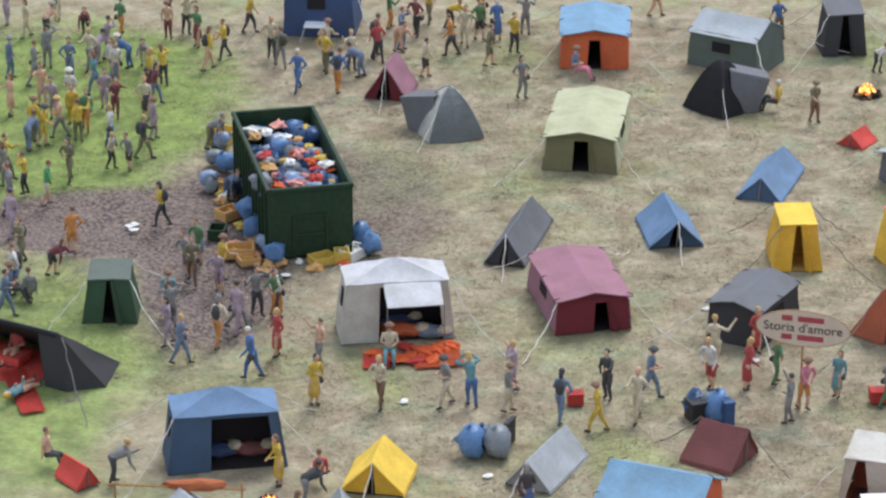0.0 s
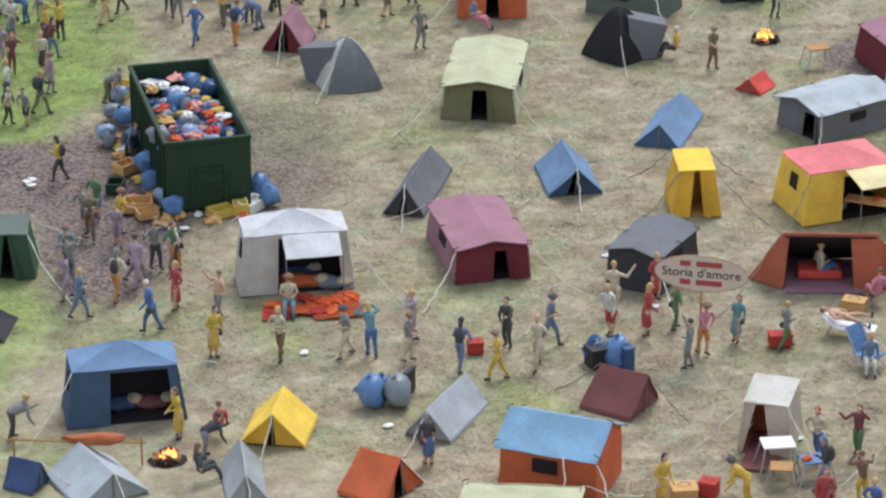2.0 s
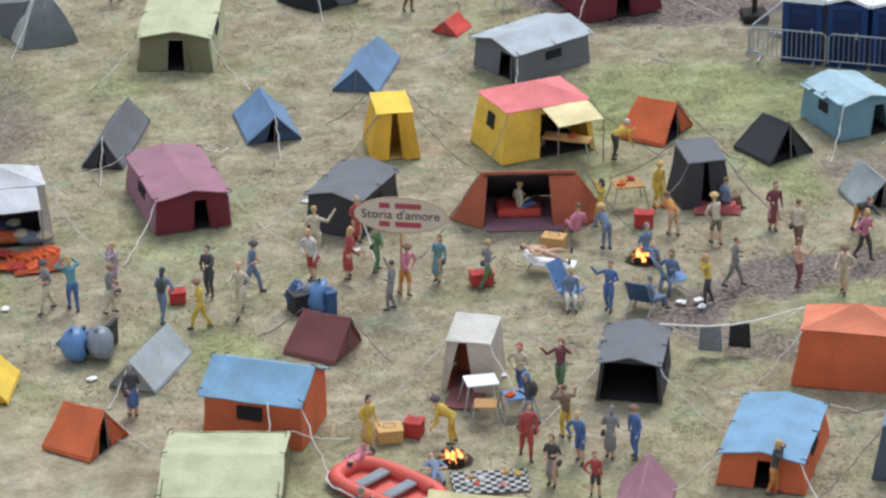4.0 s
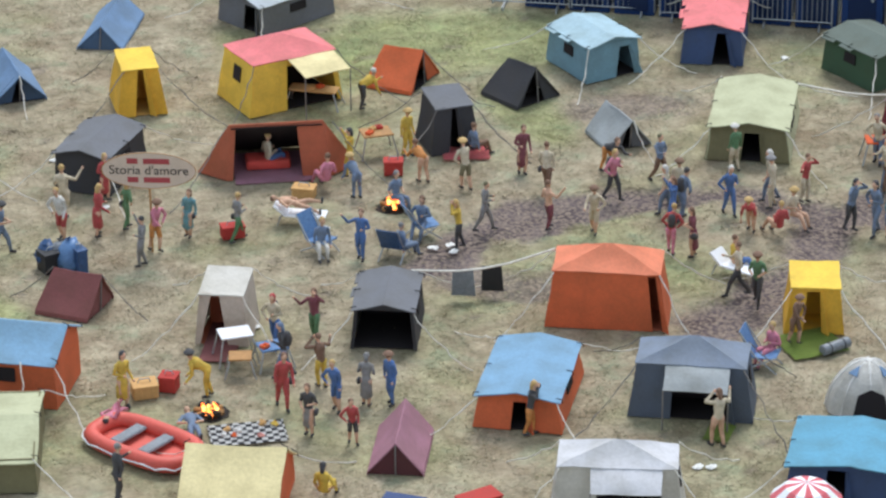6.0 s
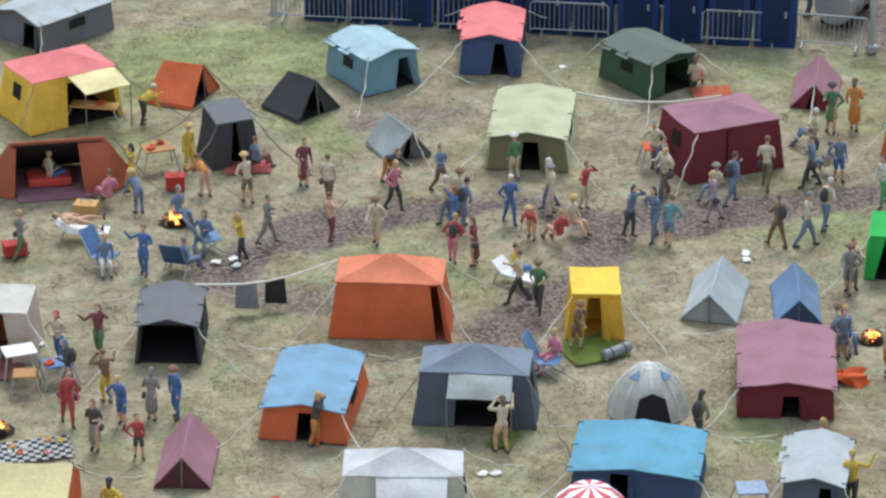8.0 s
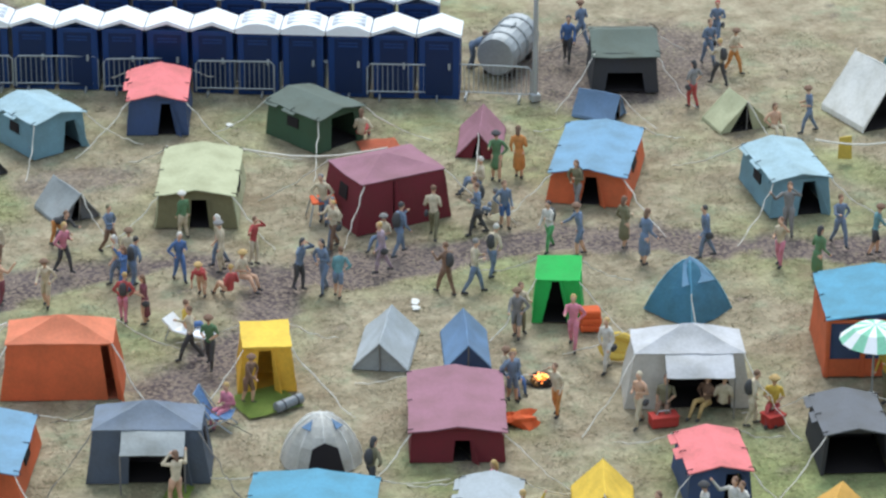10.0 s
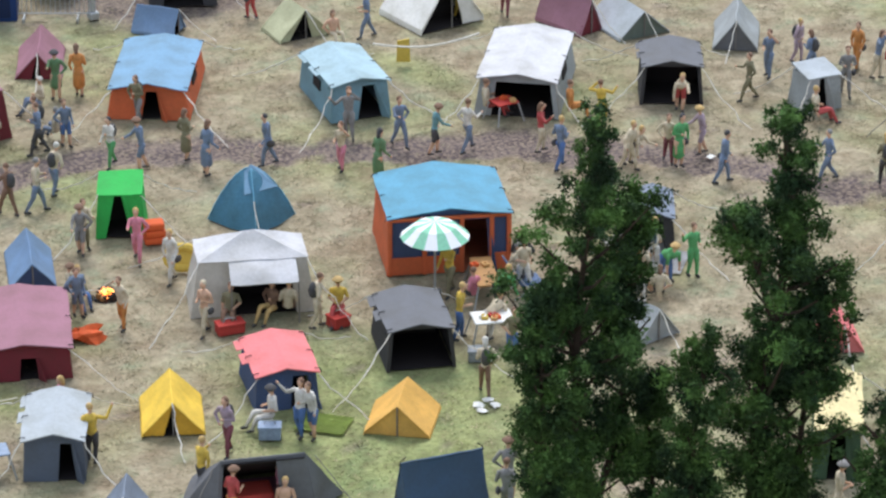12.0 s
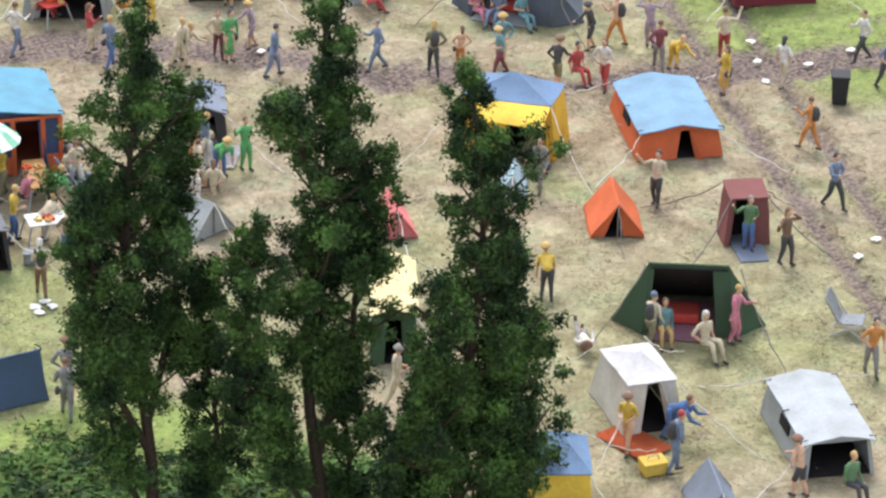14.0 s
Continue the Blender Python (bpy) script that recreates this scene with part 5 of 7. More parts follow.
frame_tent(31.21, 83.57, 8.9, 2.98, 2.20, 1.46, 1.77, "maroon_shaded", "maroon", "maroon house tent with a peaked roof", style='hip',door=(0.38,0.4,0.95,0.9),inset=0.14,win='l')
ridge_tent(35.51, 87.45, -24, 1.37, 2.4, 0.78, "maroon", "dusty pink ridge tent with a dark front", front='maroon_shaded',gap=0.3, porch=-0.1, tail=0.1)
frame_tent(41.48, 91.00, -18.7, 2.06, 2.46, 1.25, 1.54, "black", "moss", "dark tent with a flat grey-green roof", style='cross',door=(0.2,0.8,0.5,0.9),inset=0.1,over=0.22)
ridge_tent(43.28, 86.41, 1.5, 1.75, 1.32, 0.94, "olive", "olive ridge tent with an open end", gap=0.6)
frame_tent(42.26, 80.94, -7.4, 1.80, 2.94, 1.07, 1.21, "teal", "sky_pale", "blue-grey frame tent with a pale roof", door=(0.45,0.85,0.92,0.5),win='l',inset=0.1,over=0.16,jag=0.1)
frame_tent(47.25, 79.31, -35.9, 2.41, 4.04, 1.10, 1.24, "grey", "white", "grey tent with a white roof and open front", door=(0.2,0.95,0.9,0.95),inset=0.12,over=0.2,win='r')
frame_tent(54.06, 87.27, -55.8, 2.41, 2.00, 1.64, 2.05, "orange", "coral", "orange house tent at the far edge", style='hip',door=None,inset=0.14)
ridge_tent(47.45, 85.7, 8.0, 2.3, 2.2, 1.75, "chalk", "tall white ridge tent, its front wide open", gap=0.95, guys=((0, 1),))
ridge_tent(50.83, 83.25, 16.3, 0.91, 1.99, 1.08, "maroon", "dark pink ridge tent", front='maroon_shaded')
ridge_tent(52.36, 82.34, 1.0, 1.76, 2.00, 0.83, "pale_grey", "pale grey ridge tent with a green-grey front", front='moss')
ridge_tent(54.80, 80.10, -32.6, 1.36, 2.20, 0.96, "grey", "grey ridge tent with a slate front", front='slate')
frame_tent(50.90, 77.36, -27.7, 1.81, 1.98, 1.14, 1.28, "black", "slate", "slate tent with a black open front", door=(0.05,0.95,0.98,0.98),inset=0.1,over=0.14,jag=0.1)
frame_tent(54.09, 74.65, -2.5, 1.20, 1.01, 1.04, 1.22, "grey", "pale_grey", "narrow grey upright tent with open slit", style='flat',inset=0.16,door=(0.3,0.6,0.95,0.5))
lean_tent(56.58, 70.88, -53.9, 2.51, 2.20, 1.55, "steel_dark", "navy grey tent with a long open side", door=(0.06,0.72),floor_mat='pale_grey')
frame_tent(51.90, 64.14, -50.4, 2.70, 1.55, 1.51, 1.98, "mustard", "blue", "yellow house tent with a blue roof", style='hip',door=(0.5,0.9,0.85,1.0),inset=0.14,awning=(0.2,1.0,0.8,0.3,'yellow'))
frame_tent(55.71, 62.57, -24.6, 2.29, 3.46, 0.77, 0.90, "orange", "sky", "orange tent with a sky blue gable roof", door=(0.46,0.68,0.95,0.5),win='l',inset=0.12,over=0.22)
ridge_tent(51.27, 58.9, -30.0, 1.36, 1.7, 0.93, "orange", "orange ridge tent with a red lining", front='orange',gap=0.5,cord=CORD, porch=0, tail=0)
frame_tent(53.49, 56.52, -26.1, 1.17, 0.94, 1.30, 1.42, "brown", "brown", "brown upright tent with a dark doorway", style='flat',inset=0.2,door=(0.12,0.5,0.97,0.8),floor_mat='steel',cord=CORD)
lean_tent(49.13, 53.13, -37.9, 2.18, 2.20, 1.85, "green_dark", "green tent with a long open side", door=(0.06,0.8),floor_mat='maroon')
frame_tent(45.93, 50.94, -17.0, 1.47, 2.20, 1.20, 1.49, "bone", "white", "white upright tent with a flapping door", style='hip',inset=0.24,door=(0.3,0.75,0.97,0.5))
frame_tent(48.42, 47.6, -23.0, 1.68, 3.13, 0.85, 0.96, "grey", "pale_grey", "grey frame tent with an open front", door=(0.1,0.95,0.95,0.98),win='l',inset=0.12,over=0.16)
frame_tent(41.89, 48.48, -32.9, 1.53, 1.78, 1.30, 1.84, "yellow", "blue", "yellow house tent with a faded blue roof", style='hip',door=None,inset=0.12)
ridge_tent(44.73, 46.60, -27.0, 1.12, 1.60, 0.83, "steel", "steel blue ridge tent")
ridge_tent(46.47, 61.64, -22.3, 1.05, 1.40, 0.80, "pink", "small pink ridge tent behind the trees")
frame_tent(43.36, 56.95, -32.7, 1.11, 3.00, 1.23, 1.35, "green_dark", "yellow_pale", "green tent with a pale yellow roof", door=(0.3,0.7,0.9,0.8),inset=0.1)
ridge_tent(50.27, 61.85, -37.2, 0.80, 1.20, 0.66, "sky_pale", "small pale blue ridge tent")
ridge_tent(42.38, 64.37, 11.9, 1.35, 1.50, 0.87, "grey", "grey ridge tent half hidden by trees")
frame_tent(45.39, 68.92, -28.9, 1.13, 1.80, 0.97, 1.09, "black", "steel", "dark tent with a pale mat in front", door=(0.2,0.8,0.9,0.8),inset=0.1,floor_mat='white')
frame_tent(64.24, 68.89, -25.2, 2.41, 2.50, 1.04, 1.18, "maroon_shaded", "maroon", "dark red frame tent on green grass", door=None,inset=0.06)
frame_tent(-4.05, 111.72, -5.5, 2.44, 2.20, 1.92, 2.36, "navy", "navy", "navy blue house tent with a grey window", style='hip',door=None,win='f',inset=0.1)
ridge_tent(-7.66, 75.28, 63.9, 0.85, 0.88, 0.70, "navy", "small royal blue ridge tent")
ridge_tent(-5.96, 75.20, 28.4, 1.86, 2.00, 0.76, "pale_grey", "pale grey ridge tent with a white side", front='grey')
ridge_tent(-2.41, 75.13, 5.8, 1.03, 2.00, 0.76, "grey", "grey ridge tent with sagging cloth")
big = frame_tent(40.17, 70.79, -18.6, 3.22, 2.81, 1.59, 1.78, "orange", "cyan", "red-orange tent with a cyan roof and blue windows", front="navy",door=(0.62,0.82,0.9,1.0),inset=0.06,over=0.2,guys=(),lining='rust')
for u in (0.02, 0.3, 0.6, 0.84, 0.98):
    px = (u - 0.5) * 3.2
    part("frame_post", soft_box(px - 0.06, -1.47, 0, px + 0.06, -1.36, 1.56, 0.02, 1), cloth("orange"), big, "red-orange frame post")
for u0, u1 in ((0.02, 0.3), (0.3, 0.6), (0.84, 0.98)):
    part("sill_panel", soft_box((u0 - 0.5) * 3.2 + 0.06, -1.45, 0.02, (u1 - 0.5) * 3.2 - 0.06, -1.4, 0.5, 0.01, 1), cloth("orange"), big)
part("fascia", soft_box(-1.58, -1.46, 1.5, 1.58, -1.37, 1.6, 0.02, 1), cloth("orange"), big)
ridge_tent(12.82, 100.88, -35, 0.95, 1.0, 0.45, "red", "tiny red ridge tent on dry grass", guys=(), porch=0, tail=0)

# ---- props ----
WOOD = paint("camp_wood", 176, 132, 84, 0.7, 0.3, 0.2, 0.2)
RUBBER = paint("boat_rubber", 214, 96, 84, 0.5, 0.15, 0.08, 0.1)
CHAR = paint("charred_wood", 46, 40, 38, 0.95, 0.3, 0.3, 0.4)
BOARD = paint("sign_board", 208, 190, 172, 0.7, 0.12, 0.06, 0.05)
INK_RED = paint("sign_red", 170, 74, 78, 0.7)
INK = paint("sign_black", 40, 38, 40, 0.7)
BIN = paint("bin_black", 40, 42, 46, 0.5)


def glow(name, colour, strength):
    m = bpy.data.materials.new(name)
    m.use_nodes = True
    p = m.node_tree.nodes["Principled BSDF"]
    n = noise_at(m, 5.0, 2)
    link(m, mix(m, ramp(m, n.outputs[0], 0.4, 0.6, 0, 1), colour, (1.0, 0.75, 0.2, 1)), p.inputs["Emission Color"])
    p.inputs["Base Color"].default_value = colour
    p.inputs["Emission Strength"].default_value = strength
    return m


FLAME = glow("flame", (1.0, 0.16, 0.02, 1), 3.0)


def campfire(x, y, size=0.45, tall=1.0):
    t = thing("campfire", x, y, random.uniform(0, 90), "burning campfire of small logs on scorched ground", "campfire", "campfires")
    bm = bmesh.new()
    ball(bm, (0, 0, 0), size * 1.3, size * 1.1, 0.03, 2, 0.6)
    part("ash", bm, CHAR, t)
    for i in range(7):
        a = i * 0.9 + random.uniform(-0.2, 0.2)
        c, s = math.cos(a), math.sin(a)
        part("log", tube(bmesh.new(), ((-c * size, -s * size, 0.06 + 0.03 * (i % 3)), (c * size, s * size, 0.1 + 0.05 * (i % 2))), (0.07, 0.05), 6), CHAR if i % 3 else WOOD, t)
    for i in range(9):
        a, r = i * 2.4, size * 0.62 * (i / 9) ** 0.5
        h = random.uniform(0.16, 0.4) * tall
        px, py = math.cos(a) * r, math.sin(a) * r
        part("flame", tube(bmesh.new(), ((px, py, 0.05), (px + 0.02, py, 0.05 + h * 0.4), (px - 0.02, py + 0.02, 0.05 + h)), (0.08, 0.07, 0.012), 6), FLAME, t)
    return t


def legs4(t, w, d, h, mat, r=0.025, splay=0.1):
    for sx in (-1, 1):
        for sy in (-1, 1):
            part("leg", tube(bmesh.new(), ((sx * w * 0.9, sy * d * 0.9, h), (sx * (w + splay), sy * (d + splay), 0)), r, 5), mat, t)


def table(x, y, turn, w, d, h, mat, label, laid=0):
    t = thing("camping_table", x, y, turn, label, "table")
    part("tabletop", soft_box(-w, -d, h, w, d, h + 0.05, 0.015, 1), mat, t)
    legs4(t, w, d, h, ZINC)
    for i in range(laid):
        carton(x + random.uniform(-w, w) * 0.6, y + random.uniform(-d, d) * 0.6, random.uniform(0, 90), 0.1, 0.08, 0.08, SCRAP[i % 6], "small pale dish on a camping table", "dish", h + 0.05)
    return t


def camp_chair(x, y, turn, mat, label, recline=0.35):
    t = thing("folding_chair", x, y, turn, label, "chair")
    part("seat", sheet(((-0.28, -0.3, 0.4), (0.28, -0.3, 0.4), (0.28, 0.25, 0.36), (-0.28, 0.25, 0.36)), 0.03), mat, t)
    part("backrest", sheet(((-0.28, 0.25, 0.36), (0.28, 0.25, 0.36), (0.28, 0.25 + recline, 1.0), (-0.28, 0.25 + recline, 1.0)), 0.03), mat, t)
    for s in (-0.3, 0.3):
        part("frame", tube(bmesh.new(), ((s, -0.35, 0), (s, 0.2, 0.4), (s, 0.25 + recline, 1.0)), 0.022, 5), ZINC, t)
        part("leg", tube(bmesh.new(), ((s, 0.45, 0), (s, -0.3, 0.42)), 0.022, 5), ZINC, t)
    return t


def lounger(x, y, turn, mat, label):
    t = thing("sun_lounger", x, y, turn, label, "lounger")
    part("mattress", soft_box(-0.25, -0.7, 0.26, 0.25, 0.32, 0.32, 0.02, 1), mat, t)
    part("backrest", sheet(((-0.25, 0.32, 0.3), (0.25, 0.32, 0.3), (0.25, 0.66, 0.58), (-0.25, 0.66, 0.58)), 0.05), mat, t)
    legs4(t, 0.23, 0.55, 0.28, ZINC, 0.02, 0.03)
    return t


def mat_on_ground(x, y, turn, w, d, mat, label, category="mat"):
    bm = bmesh.new()
    n, V = 7, []
    for i in range(n):
        for j in range(n):
            px, py = -w + 2 * w * i / (n - 1), -d + 2 * d * j / (n - 1)
            V.append(bm.verts.new((px, py, 0.05 + 0.035 * noise.noise((px * 3 + x, py * 3 + y, 0)))))
    for i in range(n - 1):
        for j in range(n - 1):
            bm.faces.new((V[i * n + j], V[(i + 1) * n + j], V[(i + 1) * n + j + 1], V[i * n + j + 1]))
    bmesh.ops.solidify(bm, geom=list(bm.faces), thickness=0.05)
    ob = part("ground_mat", bm, mat, None)
    ob.matrix_basis = pose(S * x, S * y, 0, 0, 0, turn)
    return tagged(ob, label, category)


def umbrella(x, y, turn, r, h, a, b, label):
    t = thing("sun_umbrella", x, y, turn, label, "umbrella")
    part("pole", tube(bmesh.new(), ((0, 0, 0), (0, 0, h)), 0.03, 6), ZINC, t)
    bm = bmesh.new()
    ball(bm, (0, 0, 0.06), 0.2, 0.2, 0.1, 1)
    part("foot", bm, ZINC, t)
    n = 16
    for i in range(n):
        a0, a1 = 2 * math.pi * i / n, 2 * math.pi * (i + 1) / n
        p = [(math.cos(q) * r * k, math.sin(q) * r * k, h - z) for k, z in ((1, 0.42), (0.6, 0.12)) for q in (a0, a1)]
        bm = bmesh.new()
        slab(bm, (p[0], p[1], p[3], p[2]), 0.02)
        slab(bm, (p[2], p[3], (0, 0, h)), 0.02)
        part("canopy_panel", bm, a if i % 2 else b, t)
    return t


def inflatable_boat(x, y, turn, L=1.35, W=0.68):
    t = thing("inflatable_boat", x, y, turn, "red inflatable rubber boat with two grey seats", "boat")
    pts = []
    for i in range(25):
        a = 2 * math.pi * i / 24
        c, s = math.cos(a), math.sin(a)
        pts.append((L * abs(c) ** 0.6 * (1 if c > 0 else -1), W * abs(s) ** 0.6 * (1 if s > 0 else -1), 0.2))
    b = part("tube", tube(bmesh.new(), pts, 0.2, 8), RUBBER, t)
    for p in b.data.polygons:
        p.use_smooth = True
    part("floor", sheet(((-L * 0.9, -W * 0.8, 0.1), (L * 0.9, -W * 0.8, 0.1), (L * 0.9, W * 0.8, 0.1), (-L * 0.9, W * 0.8, 0.1)), 0.04), RUBBER, t)
    for px in (-0.5, 0.35):
        part("seat", soft_box(px - 0.16, -W * 0.72, 0.2, px + 0.16, W * 0.72, 0.3, 0.03, 1), BAGS[1], t)
    part("grab_line", tube(bmesh.new(), [(p[0] * 1.15, p[1] * 1.28, 0.16 + 0.06 * (i % 2)) for i, p in enumerate(pts)], 0.025, 4), PLASTIC_WHITE, t)
    return t


def crate(x, y, turn, w, d, h, mat, label, category="crate", handle=True):
    t = thing("crate", x, y, turn, label, category)
    part("body", soft_box(-w, -d, 0, w, d, h, 0.02, 1), mat, t)
    part("lid", soft_box(-w - 0.015, -d - 0.015, h, w + 0.015, d + 0.015, h + 0.05, 0.01, 1), mat, t)
    if handle:
        part("handle", tube(bmesh.new(), ((-w * 0.5, 0, h + 0.05), (-w * 0.4, 0, h + 0.14), (w * 0.4, 0, h + 0.14), (w * 0.5, 0, h + 0.05)), 0.018, 5), ZINC, t)
    return t


def bedroll(x, y, turn, L, r, mat, label):
    """A rolled mat with two straps."""
    t = thing("bedroll", x, y, turn, label, "bedroll")
    b = part("roll", tube(bmesh.new(), ((-L, 0, r), (-L * 0.95, 0, r), (L * 0.95, 0, r), (L, 0, r)), (r * 0.8, r, r, r * 0.8), 14), mat, t)
    for px in (-0.5, 0.5):
        part("strap", tube(bmesh.new(), [(px * L, r * 1.02 * math.cos(i * math.pi / 8), r + r * 1.02 * math.sin(i * math.pi / 8)) for i in range(17)], 0.015, 4), BIN, b)
    return t


def cushion_stack(x, y, turn, mat, label):
    t = thing("cushion_stack", x, y, turn, label, "cushions")
    for i in range(3):
        part("cushion", soft_box(-0.27 + 0.03 * (i % 2), -0.22, 0.2 * i, 0.27 + 0.03 * (i % 2), 0.22, 0.2 * i + 0.2, 0.07, 3), mat, t)
    return t


def folded_dinghy(x, y, turn, mat, label):
    """A yellow dinghy stood on edge: a fat ring with a floor inside."""
    t = thing("rubber_dinghy", x, y, turn, label, "dinghy")
    ring = [(0.42 * math.cos(i * math.pi / 8), 0.1 * math.sin(i * math.pi / 8), 0.36 + 0.26 * math.sin(i * math.pi / 8)) for i in range(17)]
    part("tube", tube(bmesh.new(), ring, 0.11, 8), mat, t)
    part("floor", sheet([(p[0] * 0.8, p[1] * 0.8, 0.36 + (p[2] - 0.36) * 0.8) for p in ring[:-1]], 0.03), mat, t)
    return t


def line_rope(name, pts, label, mat=None):
    ob = part(name, tube(bmesh.new(), pts, 0.028, 4), mat or ROPE, None)
    return tagged(ob, label, "rope")


def letters(text, size, mat, parent, x, z, y):
    c = bpy.data.curves.new("lettering", "FONT")
    c.body, c.size, c.align_x, c.align_y, c.extrude = text, size * S, "CENTER", "CENTER", 0.004 * S
    tmp = bpy.data.objects.new("tmp", c)
    scene.collection.objects.link(tmp)
    me = bpy.data.meshes.new_from_object(tmp.evaluated_get(bpy.context.evaluated_depsgraph_get()))
    bpy.data.objects.remove(tmp)
    me.materials.clear()
    me.materials.append(mat)
    ob = new("lettering", me)
    ob.parent = parent
    ob.matrix_basis = pose(S * x, S * y, S * z, 90, 0, 0)
    return ob


def oval_sign(x, y, turn, zc):
    t = thing("oval_sign", x, y, turn, "oval cream placard on a pole, red and black lettering", "sign")
    part("pole", tube(bmesh.new(), ((0, 0.03, 0), (0, 0.03, zc - 0.3)), 0.03, 6), WOOD, t)
    bm = bmesh.new()
    f = [bm.verts.new((1.22 * math.cos(2 * math.pi * i / 32), -0.02, zc + 0.5 * math.sin(2 * math.pi * i / 32))) for i in range(32)]
    k = [bm.verts.new((v.co.x, 0.02, v.co.z)) for v in f]
    bm.faces.new(f)
    bm.faces.new(k[::-1])
    for i in range(32):
        bm.faces.new((f[i], k[i], k[(i + 1) % 32], f[(i + 1) % 32]))
    b = part("board", bm, BOARD, t)
    part("rim", tube(bmesh.new(), [(1.22 * math.cos(2 * math.pi * i / 32), -0.02, zc + 0.5 * math.sin(2 * math.pi * i / 32)) for i in range(33)], 0.012, 4), WOOD, b)
    letters("Storia d'amore", 0.345, INK, b, 0, zc, -0.026)
    for dz in (-0.26, 0.26):
        for px, w in ((-0.42, 0.14), (0.2, 0.34)):
            part("name_bar", soft_box(px - w, -0.03, zc + dz - 0.075, px + w, -0.018, zc + dz + 0.075, 0.004, 1), INK_RED, b)
    return t


def wheelie_bin(x, y, turn):
    t = thing("wheelie_bin", x, y, turn, "black wheeled rubbish bin on trodden grass", "bin")
    bm = bmesh.new()
    v = [bm.verts.new(p) for p in ((-0.24, -0.26, 0.05), (0.24, -0.26, 0.05), (0.24, 0.24, 0.05), (-0.24, 0.24, 0.05), (-0.3, -0.34, 1.0), (0.3, -0.34, 1.0), (0.3, 0.34, 1.0), (-0.3, 0.34, 1.0))]
    for f in ((3, 2, 1, 0), (4, 5, 6, 7), (0, 1, 5, 4), (1, 2, 6, 5), (2, 3, 7, 6), (3, 0, 4, 7)):
        bm.faces.new([v[i] for i in f])
    part("body", bm, BIN, t)
    part("lid", soft_box(-0.33, -0.37, 1.0, 0.33, 0.38, 1.08, 0.02, 1), BIN, t)
    for s in (-0.22, 0.22):
        part("wheel", tube(bmesh.new(), ((s - 0.03, 0.26, 0.1), (s + 0.03, 0.26, 0.1)), 0.1, 10), BIN, t)
    t.matrix_basis = t.matrix_basis @ Matrix.Diagonal((0.8, 0.8, 0.8, 1))
    return t


def water_tank(x, y, turn):
    t = thing("water_tank", x, y, turn, "grey steel water tank lying on bare ground", "tank")
    b = part("barrel", tube(bmesh.new(), ((0, -1.2, 0.72), (0, -1.1, 0.72), (0, 1.1, 0.72), (0, 1.2, 0.72)), (0.58, 0.64, 0.64, 0.58), 18), ZINC, t)
    for py in (-0.7, 0.0, 0.7):
        part("hoop", tube(bmesh.new(), [(0.66 * math.cos(i * math.pi / 10), py, 0.72 + 0.66 * math.sin(i * math.pi / 10)) for i in range(21)], 0.03, 4), ZINC, b)
    part("hatch", soft_box(-0.2, -0.2, 1.32, 0.2, 0.2, 1.42, 0.03, 1), ZINC, b)
    for py in (-0.8, 0.8):
        part("cradle", soft_box(-0.5, py - 0.1, 0, 0.5, py + 0.1, 0.3, 0.02, 1), CHAR, t)
    return t


def mast(x, y, h, label, mat, foot=0.0):
    t = thing("mast", x, y, 0, label, "mast")
    part("shaft", tube(bmesh.new(), ((0, 0, 0), (0, 0, h)), (0.09, 0.07), 8), mat, t)
    part("foot", soft_box(-0.3 - foot, -0.3 - foot, 0, 0.3 + foot, 0.3 + foot, 0.25, 0.03, 1), mat, t)
    return t

CHECK = bpy.data.materials.new("checked_cloth")
CHECK.use_nodes = True
co = node(CHECK, "ShaderNodeTexCoord")
ch = node(CHECK, "ShaderNodeTexChecker", Scale=7 / S, Color1=rgb(214, 214, 212), Color2=rgb(66, 66, 70))
link(CHECK, co.outputs["Object"], ch.inputs["Vector"])
link(CHECK, ch.outputs[0], CHECK.node_tree.nodes["Principled BSDF"].inputs["Base Color"])
CHECK.node_tree.nodes["Principled BSDF"].inputs["Roughness"].default_value = 0.85
random.seed(8)
oval_sign(9.25, 81.86, -14.6, 2.33)
campfire(15.86, 83.31, 0.36, 1.1)
campfire(9.50, 72.69, 0.36, 0.6)
campfire(-4.33, 76.43, 0.36, 0.6)
campfire(13.60, 105.03, 0.42, 1.0)
campfire(31.34, 72.04, 0.28, 0.75)
inflatable_boat(7.81, 71.25, -48.2)
mat_on_ground(-0.20, 85.10, 11.3, 0.68, 0.65, cloth("orange"), "orange groundsheet spread before the white tent", "mat")
mat_on_ground(-1.95, 84.75, -0.2, 0.19, 0.41, cloth("red"), "small red mat by the white tent", "mat")
mat_on_ground(-11.03, 83.01, 18.5, 0.32, 1.33, cloth("red"), "red air mattress on the grass", "air mattress")
mat_on_ground(21.05, 69.3, -30, 0.3, 0.45, cloth("lime"), "small green mat before the steel grey tent", "mat")
mat_on_ground(24.42, 73.28, 9.9, 0.75, 0.69, cloth("lime"), "lime green mat before the yellow tent", "mat")
mat_on_ground(44.99, 49.78, 7.6, 0.46, 0.76, cloth("orange"), "orange mat before the white tent", "mat")
mat_on_ground(44.89, 67.56, -41.9, 0.63, 0.68, cloth("white"), "white ground cloth half hidden by trees", "cloth")
mat_on_ground(33.30, 63.40, -43.7, 0.61, 0.46, cloth("lime"), "lime green mat by the pink tent", "mat")
mat_on_ground(10.25, 71.49, -0.5, 0.90, 0.53, CHECK, "black and white checked picnic cloth", "picnic cloth")
